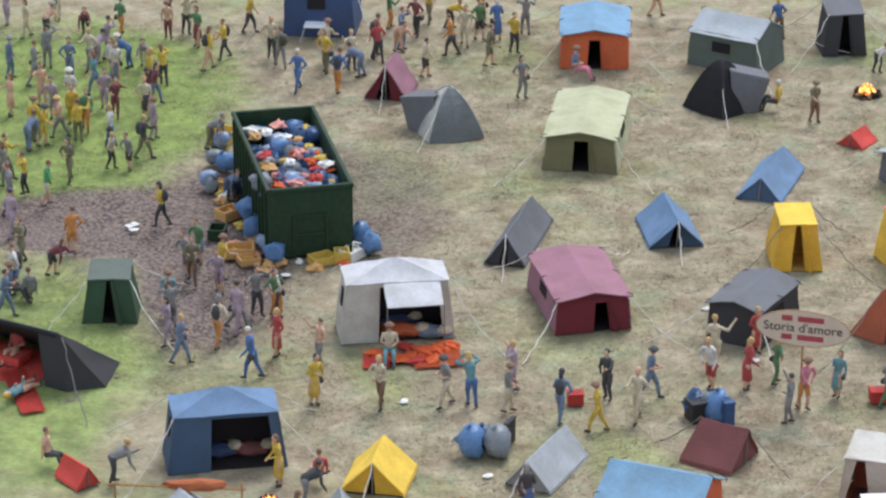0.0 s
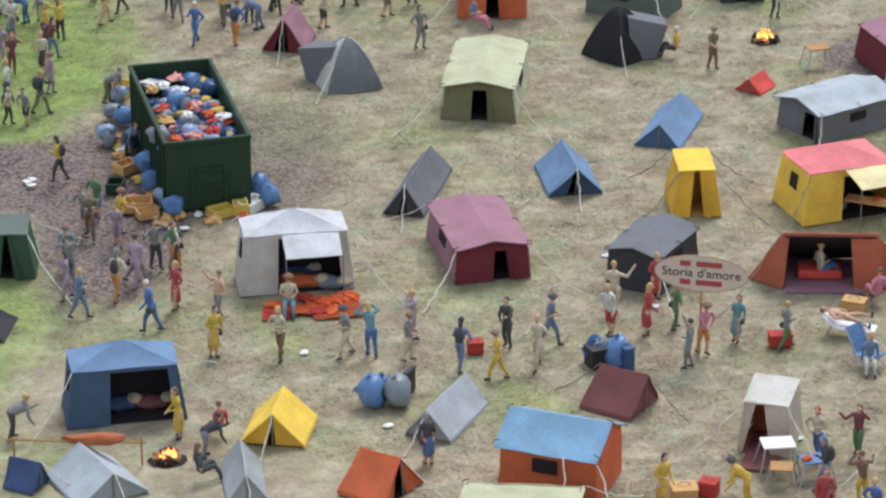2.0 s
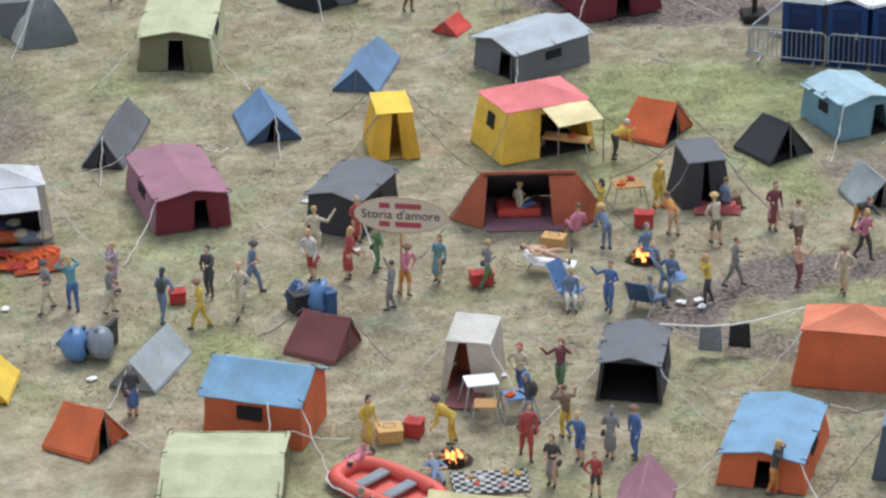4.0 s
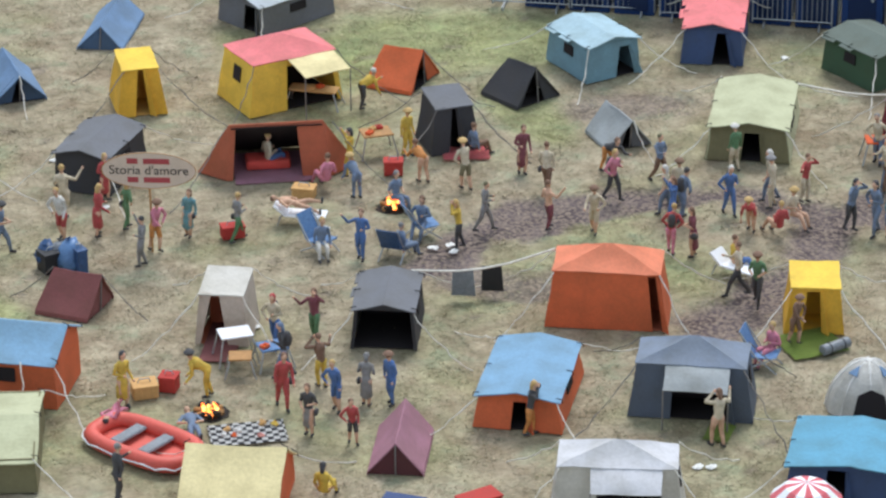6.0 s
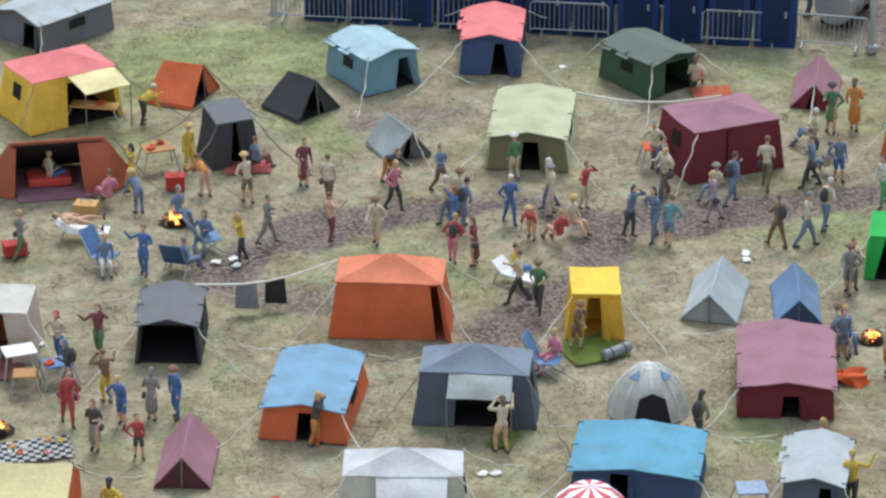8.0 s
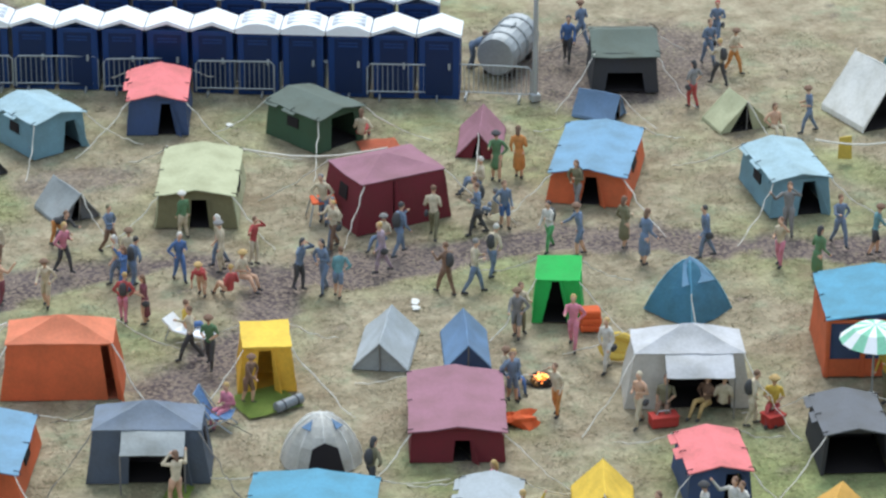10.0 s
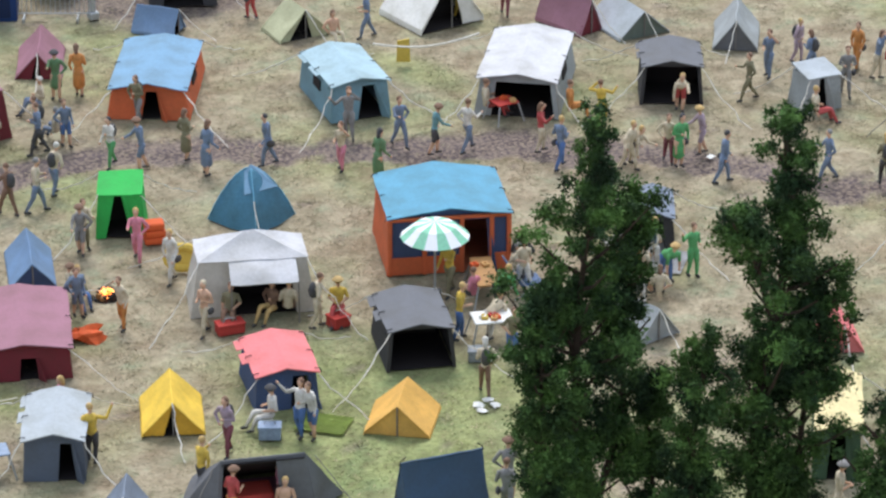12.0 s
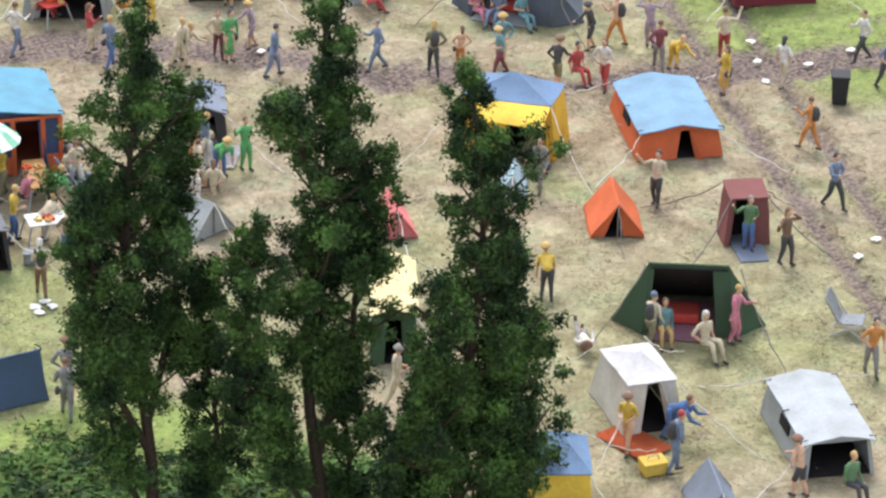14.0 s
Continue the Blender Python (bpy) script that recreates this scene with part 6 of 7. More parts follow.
mat_on_ground(18.45, 86.36, -8.0, 0.64, 0.44, cloth("pink"), "pink mat beside the black tent", "mat")
mat_on_ground(32.61, 88.21, -5.8, 0.59, 0.49, cloth("coral"), "striped coral towel on the grass", "towel")
sack(0.70, 79.22, 0, 0, 0.50, 0)
sack(1.34, 79.20, 0, 1, 0.50, 0)
sack(1.00, 79.76, 0, 3, 0.35, 0)
sack(6.51, 81.55, 0, 3, 0.42, 0)
sack(7.08, 81.31, 0, 0, 0.50, 0)
sack(6.81, 81.56, 0, 1, 0.42, 0)
crate(16.27, 85.52, -10, 0.26, 0.19, 0.36, SCRAP[2], "red cooler box on the grass")
crate(11.42, 82.40, 5, 0.30, 0.19, 0.30, SCRAP[2], "red picnic cooler being carried")
crate(13.65, 84.50, -24, 0.30, 0.21, 0.27, SCRAP[1], "tan wooden box by the fire")
crate(8.12, 73.97, 4, 0.30, 0.26, 0.30, SCRAP[1], "tan wicker picnic hamper")
crate(8.74, 74.14, -24, 0.21, 0.21, 0.36, SCRAP[2], "red and white picnic crate")
crate(44.58, 48.54, -15, 0.27, 0.21, 0.26, SCRAP[4], "yellow plastic crate on the grass")
crate(3.44, 82.25, 4, 0.21, 0.17, 0.30, SCRAP[2], "red cool box on dry grass")
cushion_stack(33.69, 74.56, -15, SCRAP[0], "stack of red-orange cushions by the green tent")
folded_dinghy(33.69, 72.66, -25, SCRAP[4], "yellow rubber dinghy standing on edge")
crate(33.32, 68.86, -5, 0.34, 0.19, 0.24, SCRAP[2], "red box before the white tent")
crate(35.87, 67.98, 10, 0.24, 0.21, 0.26, SCRAP[2], "red stool by the tent", handle=False)
crate(7.28, 81.11, 20, 0.14, 0.26, 0.64, BAGS[3], "upright blue travel case")
crate(6.63, 81.37, 22, 0.34, 0.26, 0.51, BIN, "black luggage box with a grey lid")
crate(1.69, 79.89, -26, 0.05, 0.26, 0.64, BIN, "black board leaning by the bags", handle=False)
crate(31.91, 63.39, -26, 0.26, 0.17, 0.30, BAGS[2], "pale blue cool box used as a seat")
crate(38.10, 64.72, -30, 0.26, 0.17, 0.26, BAGS[1], "grey box on the grass")
bedroll(24.92, 72.82, 24, 0.42, 0.14, BAGS[1], "grey rolled sleeping mat on the grass")
crate(13.03, 66.51, -29, 0.47, 0.26, 0.64, PLASTIC, "royal blue covered box on the grass", handle=False)
crate(14.72, 66.38, 20, 0.47, 0.26, 0.64, SCRAP[2], "red covered box on the grass", handle=False)
table(16.05, 86.93, 5, 0.42, 0.32, 0.62, WOOD, "wooden camping table with a laid top", 3)
table(10.52, 75.39, 5, 0.40, 0.30, 0.70, PLASTIC_WHITE, "white folding camping table", 0)
table(10.53, 74.62, -9, 0.28, 0.25, 0.45, WOOD, "small orange-brown folding stool", 0)
table(11.36, 74.91, 10, 0.35, 0.28, 0.50, BAGS[0], "blue folding camping table", 1)
table(45.66, 77.67, 5, 0.34, 0.30, 0.55, SCRAP[2], "round-edged red garden table", 2)
table(39.91, 67.89, -20, 0.28, 0.85, 0.62, WOOD, "long wooden camping table", 2)
table(25.55, 64.58, -10, 0.35, 0.30, 0.60, BAGS[2], "pale blue camping table by the tent", 0)
table(29.39, 83.64, -10, 0.35, 0.30, 0.60, SCRAP[0], "orange folding table beside the tent", 0)
table(38.88, 65.52, -15, 0.50, 0.35, 0.62, SCRAP[3], "white laid picnic table", 5)
table(-4.22, 110.35, -5, 0.40, 0.30, 0.50, PLASTIC_WHITE, "white table by the navy tent", 0)
table(14.96, 102.68, 15, 0.35, 0.25, 0.60, WOOD, "light folding table by a fire", 0)
table(14.91, 90.63, -25, 0.70, 0.25, 0.50, SCRAP[1], "tan table under the awning", 2)
camp_chair(23.02, 72.35, 60, BAGS[0], "blue folding deck chair on the grass")
camp_chair(15.36, 80.33, 150, BAGS[3], "blue folding chair by the fire")
camp_chair(16.36, 81.39, 100, BAGS[0], "blue folding chair near the fire")
camp_chair(40.95, 67.48, 80, BAGS[3], "dark folding chair at the table")
camp_chair(52.43, 51.17, 40, BAGS[1], "grey folding camping chair on the grass")
lounger(13.29, 82.84, 70, PLASTIC_WHITE, "white sun lounger by the fire")
camp_chair(13.55, 81.0, 40, BAGS[0], "blue folding camp chair by the fire")
lounger(23.68, 77.37, 40, PLASTIC_WHITE, "white camp bed on bare ground")
umbrella(38.83, 68.52, 0, 0.88, 2.02, paint("mint_stripe", 140, 204, 174), PLASTIC_WHITE, "mint green and white striped sun umbrella")
umbrella(21.48, 63.79, 0, 0.8, 1.68, paint("red_stripe", 206, 100, 108), PLASTIC_WHITE, "red and white striped sun umbrella")
wheelie_bin(60.81, 61.52, -40)
water_tank(38.55, 93.15, -40)
mast(38.25, 90.12, 4.5, "slim pale metal mast at the toilet fence", ZINC, -0.15)
mast(22.32, 100.55, 6.0, "dark lamp mast on a concrete foot", CHAR, 0.1)
line_rope("washing_line", ((15.21, 77.18, 1.10), (15.80, 77.06, 1.08), (16.38, 76.94, 1.08), (16.97, 76.81, 1.15), (17.55, 76.69, 1.28), (18.14, 76.57, 1.48), (18.72, 76.44, 1.70)), "pale rope strung between two tents")
line_rope("washing_line", ((28.10, 87.04, 1.00), (28.76, 86.82, 0.88), (29.41, 86.61, 0.78), (30.06, 86.40, 0.75), (30.72, 86.19, 0.78), (31.37, 85.98, 0.88), (32.02, 85.77, 1.00)), "knotted white washing line between tents")
line_rope("washing_line", ((43.70, 82.05, 1.10), (44.20, 81.91, 0.99), (44.71, 81.76, 0.92), (45.21, 81.62, 0.90), (45.71, 81.47, 0.95), (46.22, 81.32, 1.06), (46.72, 81.18, 1.20)), "white washing line between tents")
tagged(part("hung_cloth", sheet(((16.29, 77.49, 0.15), (16.89, 77.39, 0.12), (16.83, 77.39, 0.85), (16.32, 77.49, 0.8)), 0.05), BAGS[1], None), "grey towel hanging on a line", "cloth")
tagged(part("hung_cloth", sheet(((17.08, 77.60, 0.15), (17.64, 77.50, 0.12), (17.58, 77.50, 0.85), (17.10, 77.60, 0.8)), 0.05), BIN, None), "black jacket hanging on a line", "cloth")
tagged(part("hung_cloth", sheet(((44.73, 82.58, 0.15), (45.13, 82.48, 0.12), (45.09, 82.48, 0.85), (44.75, 82.58, 0.8)), 0.05), SCRAP[4], None), "amber towel on a washing line", "cloth")
# an orange bag, built with the litter shape
debris(30.07, 70.14, 0, 0.42, 0, "amber")
# food on the picnic cloth, built with the litter shape
for i in range(9):
    k = (1, 3, 4, 0, 5)[i % 5]
    debris(10.25 + random.uniform(-0.6, 0.75), 71.55 + random.uniform(-0.3, 0.35), 0.06, random.uniform(0.05, 0.11), k, SHADES[k], 0.8)
t = thing("roasting_spit", -6.02, 76.22, 0.0, "wooden roasting spit with brown joints over the fire", "spit")
part("pole", tube(bmesh.new(), ((-2.2, 0, 0.75), (1.2, 0, 0.6)), 0.03, 5), WOOD, t)
bm = bmesh.new()
ball(bm, (0.0, 0, 0.72), 0.75, 0.16, 0.17, 2, 0.4)
part("joint", bm, paint("roast", 176, 98, 62), t)
for px in (-2.0, 1.1):
    part("prop", tube(bmesh.new(), ((px, 0, 0), (px, 0, 0.8)), 0.03, 5), WOOD, t)

# ---- figurines ----
random.seed(21)
figurine(-14.05, 106.70, 70, "dde", "s", 0.84)
figurine(-12.93, 107.75, 200, "eek", "a", 0.85)
figurine(-13.28, 110.60, 150, "ske", "b", 0.78)
figurine(-12.08, 106.58, 0, "ddk", "w", 0.85)
figurine(-11.52, 107.48, -30, "leh", "w", 0.84)
figurine(-10.78, 110.76, 150, "gok", "w", 0.79)
figurine(-11.06, 108.55, 110, "vvk", "a", 0.86)
figurine(-9.78, 107.74, 0, "elk", "b", 0.83)
figurine(-9.18, 110.48, 0, "smn", "s", 0.78)
figurine(-8.15, 109.64, -30, "gmk", "k", 0.82)
figurine(-7.67, 107.47, 110, "ysn", "w", 0.86)
figurine(-7.18, 108.54, -60, "ykn", "w", 0.79)
figurine(-9.37, 113.63, 150, "mmn", "a", 0.79)
figurine(-11.87, 101.39, -100, "seh", "w", 0.79)
figurine(-11.12, 105.12, -100, "tdn", "w", 0.87)
figurine(-10.73, 103.85, 0, "vvk", "w", 0.80)
figurine(-11.73, 103.60, -30, "www", "w", 0.87)
figurine(-12.73, 104.11, 30, "ssn", "a", 0.86)
figurine(-11.15, 102.02, 0, "gon", "w", 0.81)
figurine(-11.61, 102.37, 0, "yyn", "w", 0.83)
figurine(-10.31, 103.10, 0, "mmn", "a", 0.80)
figurine(-9.42, 105.37, 110, "ymh", "k", 0.87)
figurine(-9.16, 104.35, 70, "mdk", "w", 0.81)
figurine(-10.71, 106.68, -30, "wen", "w", 0.82)
figurine(-8.98, 101.24, 70, "vvn", "s", 0.80)
figurine(-10.22, 100.57, -100, "wbh", "s", 0.81)
figurine(-9.15, 99.62, 70, "kuh", "w", 0.83)
figurine(-12.37, 100.68, 70, "yyk", "a", 0.79)
figurine(-12.77, 100.30, 150, "ddn", "b", 0.85)
figurine(-10.08, 98.79, 70, "lkh", "s", 0.70)
figurine(-9.51, 98.70, -30, "ekk", "s", 0.70)
figurine(-11.22, 97.79, -30, "uuk", "w", 0.82)
figurine(-12.47, 96.76, -100, "ykn", "a", 0.79)
figurine(-13.19, 97.89, 70, "yun", "w", 0.87)
figurine(-12.74, 95.44, -100, "eln", "a", 0.86)
figurine(-11.75, 95.87, 110, "cln", "s", 0.83)
figurine(-8.19, 94.26, -100, "ykk", "w", 0.81)
figurine(-6.91, 91.51, -30, "gdn", "s", 0.82)
figurine(-7.06, 90.15, 0, "unn", "w", 0.84)
figurine(-6.25, 89.44, 0, "vvn", "s", 0.79)
figurine(-6.09, 85.86, 150, "loe", "w", 0.86)
figurine(-5.63, 87.15, 70, "een", "w", 0.81)
figurine(-5.12, 87.90, 30, "ekk", "a", 0.86)
figurine(-4.55, 87.90, -60, "wkn", "s", 0.85)
figurine(-7.01, 84.78, 70, "ddh", "w", 0.83)
figurine(-5.03, 83.89, -100, "bbw", "w", 0.86)
figurine(-4.46, 85.24, -60, "rrh", "k", 0.82)
figurine(-7.40, 87.16, 200, "een", "a", 0.80)
figurine(-11.97, 91.45, -30, "uun", "w", 0.83)
figurine(-10.63, 92.26, 200, "oon", "s", 0.81)
figurine(-11.06, 90.72, 70, "mkn", "b", 0.79)
figurine(-3.30, 84.59, -60, "sen", "a", 0.81)
figurine(-3.36, 82.23, 30, "yyk", "k", 0.84)
figurine(-1.61, 82.09, -30, "lnh", "w", 0.87)
figurine(0.08, 82.15, -60, "elk", "w", 0.84)
figurine(0.74, 82.15, 200, "tbh", "a", 0.87)
figurine(1.86, 83.00, -100, "vvh", "a", 0.86)
figurine(1.67, 81.81, 70, "eln", "s", 0.80)
figurine(3.00, 81.21, 150, "ddk", "w", 0.85)
figurine(4.29, 82.55, -30, "kkk", "s", 0.84)
figurine(3.96, 80.64, -100, "yyn", "w", 0.79)
figurine(5.40, 82.61, 70, "ddk", "w", 0.85)
figurine(5.01, 81.30, -30, "lls", "w", 0.86)
figurine(7.04, 83.16, -30, "wrh", "s", 0.87)
figurine(7.96, 83.16, 110, "rrh", "k", 0.84)
figurine(8.76, 83.50, 110, "ggh", "s", 0.79)
figurine(8.89, 81.12, -100, "eek", "a", 0.81)
figurine(9.33, 81.96, 30, "pon", "a", 0.86)
figurine(10.28, 82.63, -30, "ttn", "k", 0.79)
figurine(7.24, 84.56, 150, "llh", "a", 0.87)
figurine(-7.17, 100.42, 70, "eue", "b", 0.87)
figurine(-6.28, 96.16, 30, "dkn", "b", 0.82)
figurine(-4.65, 105.51, -30, "bbw", "w", 0.82)
figurine(-5.30, 107.72, 200, "uen", "w", 0.79)
figurine(-3.39, 105.35, 150, "bon", "s", 0.87)
figurine(-3.79, 107.18, -30, "yun", "s", 0.86)
figurine(-2.98, 107.45, 30, "lkh", "a", 0.79)
figurine(-2.11, 108.25, 200, "rkn", "w", 0.83)
figurine(-1.38, 109.34, 70, "dbn", "a", 0.86)
figurine(-0.58, 106.75, 70, "lkk", "s", 0.79)
figurine(0.31, 108.78, -100, "okn", "w", 0.84)
figurine(1.51, 107.80, 70, "uun", "s", 0.85)
figurine(2.36, 109.05, 30, "ykn", "a", 0.83)
figurine(1.22, 110.32, 30, "gkn", "s", 0.86)
figurine(2.54, 104.82, 30, "eek", "s", 0.85)
figurine(4.34, 106.62, 70, "dpn", "i", 0.87)
figurine(10.58, 103.62, -100, "ykw", "i", 0.84)
figurine(11.65, 102.62, 30, "unu", "s", 0.82)
figurine(14.15, 107.12, 30, "wkn", "b", 0.81)
figurine(11.25, 110.51, 200, "bny", "w", 0.82)
figurine(7.25, 112.69, 70, "ssn", "w", 0.84)
figurine(-9.94, 78.75, 70, "skn", "i", 0.81)
figurine(-8.21, 77.72, 110, "ekh", "b", 0.85)
figurine(-11.41, 84.97, -30, "rsn", "i", 0.81)
figurine(-11.03, 82.87, 150, "tsy", "l", 0.86)
figurine(-12.02, 89.07, 70, "dkn", "i", 0.87)
figurine(-11.45, 88.88, 200, "ekn", "i", 0.83)
figurine(-1.43, 84.94, 0, "ltn", "i", 0.87)
figurine(-4.07, 77.67, -60, "yyn", "k", 0.81)
figurine(-3.41, 76.55, 110, "kek", "b", 0.84)
figurine(-3.08, 77.63, 200, "rsn", "i", 0.80)
figurine(-3.47, 75.27, 110, "kkn", "i", 0.84)
figurine(2.07, 75.99, 200, "kbe", "k", 0.81)
figurine(7.56, 73.47, 30, "yyk", "k", 0.85)
figurine(9.62, 73.62, -100, "yyk", "b", 0.84)
figurine(7.29, 72.79, 150, "ppk", "l", 0.80)
figurine(11.57, 75.90, -30, "lbr", "w", 0.84)
figurine(12.58, 76.07, -30, "mgn", "a", 0.80)
figurine(11.55, 74.24, -100, "kdd", "w", 0.84)
figurine(11.26, 72.67, 0, "rrn", "w", 0.87)
figurine(11.66, 71.21, -30, "ken", "k", 0.79)
figurine(12.49, 72.28, -30, "bbh", "s", 0.79)
figurine(12.34, 73.54, 200, "nyn", "a", 0.82)
figurine(13.23, 72.40, 150, "eee", "k", 0.78)
figurine(13.82, 72.32, -60, "bbn", "s", 0.81)
figurine(12.59, 70.58, 0, "rkn", "s", 0.70)
figurine(16.70, 70.18, 70, "koh", "a", 0.80)
figurine(11.53, 82.13, 110, "egh", "w", 0.78)
figurine(13.00, 86.49, 110, "lbh", "i", 0.87)
figurine(14.31, 84.80, 200, "ppn", "i", 0.86)
figurine(15.09, 85.63, -100, "yyk", "a", 0.81)
figurine(16.85, 86.60, 30, "yyh", "s", 0.83)
figurine(15.04, 84.15, 200, "ddh", "b", 0.79)
figurine(15.94, 83.30, 30, "dde", "i", 0.83)
figurine(16.30, 81.47, -30, "ddn", "i", 0.87)
figurine(16.97, 84.80, 200, "osn", "b", 0.82)
figurine(14.47, 80.35, -30, "bbn", "a", 0.81)
figurine(15.56, 80.20, 110, "dde", "i", 0.79)
figurine(13.51, 80.82, 0, "dwh", "i", 0.83)
figurine(13.25, 82.88, 70, "ssn", "l", 0.8, 0.32)
figurine(17.10, 80.50, -100, "ykh", "a", 0.81)
figurine(17.95, 81.42, 70, "eeu", "w", 0.81)
figurine(18.00, 84.10, 200, "luh", "a", 0.83)
figurine(18.67, 86.20, 110, "dnn", "i", 0.79)
figurine(19.70, 84.80, 0, "mmn", "k", 0.82)
figurine(20.08, 83.45, 150, "lnn", "w", 0.82)
figurine(19.63, 81.18, 110, "smn", "a", 0.80)
figurine(20.73, 80.68, -30, "lln", "a", 0.81)
figurine(21.97, 84.48, 30, "kon", "b", 0.83)
figurine(21.71, 82.67, 30, "pkh", "w", 0.85)
figurine(16.22, 90.19, 110, "ykw", "b", 0.82)
figurine(8.40, 85.39, 30, "rrh", "k", 0.78)
figurine(23.21, 83.47, 30, "dnu", "w", 0.82)
figurine(22.87, 80.76, -100, "bbn", "a", 0.79)
figurine(22.38, 79.08, 150, "rph", "s", 0.79)
figurine(22.90, 78.77, -100, "mmn", "k", 0.80)
figurine(23.19, 81.06, 110, "ddk", "s", 0.85)
figurine(25.39, 83.79, 200, "glw", "s", 0.78)
figurine(24.50, 81.08, 0, "bbw", "w", 0.83)
figurine(25.73, 81.27, -100, "lle", "s", 0.86)
figurine(26.67, 81.44, 30, "rln", "a", 0.80)
figurine(27.33, 79.48, 30, "dkk", "a", 0.86)
figurine(28.16, 78.67, 150, "tdn", "s", 0.81)
figurine(29.04, 81.70, -60, "lnh", "w", 0.83)
figurine(24.79, 80.00, -30, "rsh", "b", 0.78)
figurine(25.40, 79.45, 200, "rsh", "i", 0.81)
figurine(25.98, 80.12, 30, "lsh", "i", 0.84)
figurine(23.40, 76.32, -100, "lkn", "w", 0.85)
figurine(23.70, 77.60, 70, "ybn", "i", 0.82)
figurine(23.76, 75.75, -30, "gkn", "w", 0.84)
figurine(24.05, 73.44, 30, "nnn", "a", 0.78)
figurine(23.24, 72.61, -60, "pph", "i", 0.83)
figurine(20.85, 68.75, 200, "lsn", "a", 0.86)
figurine(6.93, 68.95, 110, "kke", "s", 0.85)
figurine(11.48, 67.96, 150, "yyk", "i", 0.83)
figurine(25.36, 67.83, 110, "ukk", "w", 0.86)
figurine(9.00, 71.62, 0, "ddk", "l", 0.82)
figurine(32.21, 88.67, 150, "lrn", "i", 0.86)
figurine(27.91, 79.07, -60, "ddk", "w", 0.90)
figurine(29.82, 79.80, -100, "vvh", "w", 0.85)
figurine(30.60, 80.72, 110, "ddk", "w", 0.89)
figurine(31.89, 81.51, 150, "lun", "w", 0.88)
figurine(32.50, 83.79, -30, "uun", "i", 0.90)
figurine(30.93, 77.92, 200, "nnn", "w", 0.84)
figurine(31.64, 77.70, 70, "lde", "w", 0.90)
figurine(32.48, 78.57, 110, "ldw", "s", 0.87)
figurine(33.11, 81.33, -100, "dkn", "w", 0.88)
figurine(33.96, 81.47, 0, "dbn", "s", 0.84)
figurine(36.39, 82.08, -60, "uen", "w", 0.85)
figurine(35.25, 79.06, -100, "ddn", "a", 0.89)
figurine(36.58, 79.15, 110, "uun", "k", 0.86)
figurine(36.65, 77.95, 110, "ddn", "k", 0.91)
figurine(38.45, 77.78, -100, "ddk", "w", 0.89)
figurine(34.58, 79.66, -60, "wck", "w", 0.84)
figurine(40.07, 76.57, -60, "lpn", "a", 0.85)
figurine(34.96, 84.73, -30, "ggk", "k", 0.89)
figurine(35.65, 84.73, 150, "oon", "k", 0.91)
figurine(31.72, 74.75, -30, "een", "a", 0.84)
figurine(32.87, 73.69, -30, "pph", "w", 0.86)
figurine(30.60, 72.01, 0, "dbh", "i", 0.84)
figurine(31.04, 70.22, -60, "lon", "a", 0.83)
figurine(33.17, 72.14, -60, "wwh", "w", 0.88)
figurine(32.73, 69.05, -60, "sll", "w", 0.85)
figurine(33.50, 69.28, -30, "unn", "i", 0.89)
figurine(34.58, 69.09, -60, "nhn", "i", 0.83)
figurine(34.94, 68.92, 150, "lnh", "i", 0.86)
figurine(35.35, 68.15, 70, "lln", "s", 0.87)
figurine(36.03, 68.32, -30, "yrh", "i", 0.90)
figurine(40.43, 92.92, -30, "bkk", "w", 0.89)
figurine(41.31, 93.94, 200, "ddn", "w", 0.88)
figurine(42.54, 88.05, 200, "erk", "s", 0.85)
figurine(44.43, 91.17, 0, "ddn", "w", 0.87)
figurine(44.08, 89.52, 200, "lkh", "w", 0.85)
figurine(44.88, 90.26, 30, "lon", "w", 0.85)
figurine(45.38, 92.67, -30, "ddr", "w", 0.87)
figurine(37.41, 93.36, 70, "ddn", "b", 0.89)
figurine(27.94, 66.56, -100, "pph", "i", 0.84)
figurine(30.72, 63.07, -60, "vmn", "w", 0.88)
figurine(32.13, 63.82, -100, "wwk", "i", 0.88)
figurine(32.82, 62.96, -60, "wbn", "s", 0.84)
figurine(27.80, 64.19, 150, "ykh", "a", 0.87)
figurine(37.39, 63.08, 150, "lnw", "w", 0.85)
figurine(38.19, 65.98, 70, "ybh", "a", 0.87)
figurine(39.40, 67.52, 200, "pkn", "i", 0.84)
figurine(38.89, 65.68, 110, "lwh", "b", 0.83)
figurine(38.83, 64.38, -30, "ubn", "w", 0.83)
figurine(39.66, 66.71, 110, "ckh", "b", 0.91)
figurine(40.85, 67.59, 0, "lwn", "w", 0.88)
figurine(39.15, 68.33, -60, "yuh", "w", 0.89)
figurine(41.40, 68.79, 150, "kkn", "i", 0.91)
figurine(41.18, 78.41, -30, "een", "a", 0.90)
figurine(40.59, 75.39, 110, "ggk", "k", 0.89)
figurine(42.21, 77.31, 0, "ddn", "w", 0.86)
figurine(42.81, 76.41, 70, "tkn", "a", 0.85)
figurine(43.75, 76.21, 110, "wdn", "w", 0.89)
figurine(45.52, 75.23, 70, "rln", "a", 0.84)
figurine(45.46, 74.00, 110, "dbh", "w", 0.88)
figurine(45.36, 78.12, 70, "lrn", "i", 0.91)
figurine(48.17, 85.20, 0, "yyn", "a", 0.87)
figurine(49.08, 87.92, 110, "ttn", "i", 0.89)
figurine(44.99, 85.07, -100, "ddn", "w", 0.84)
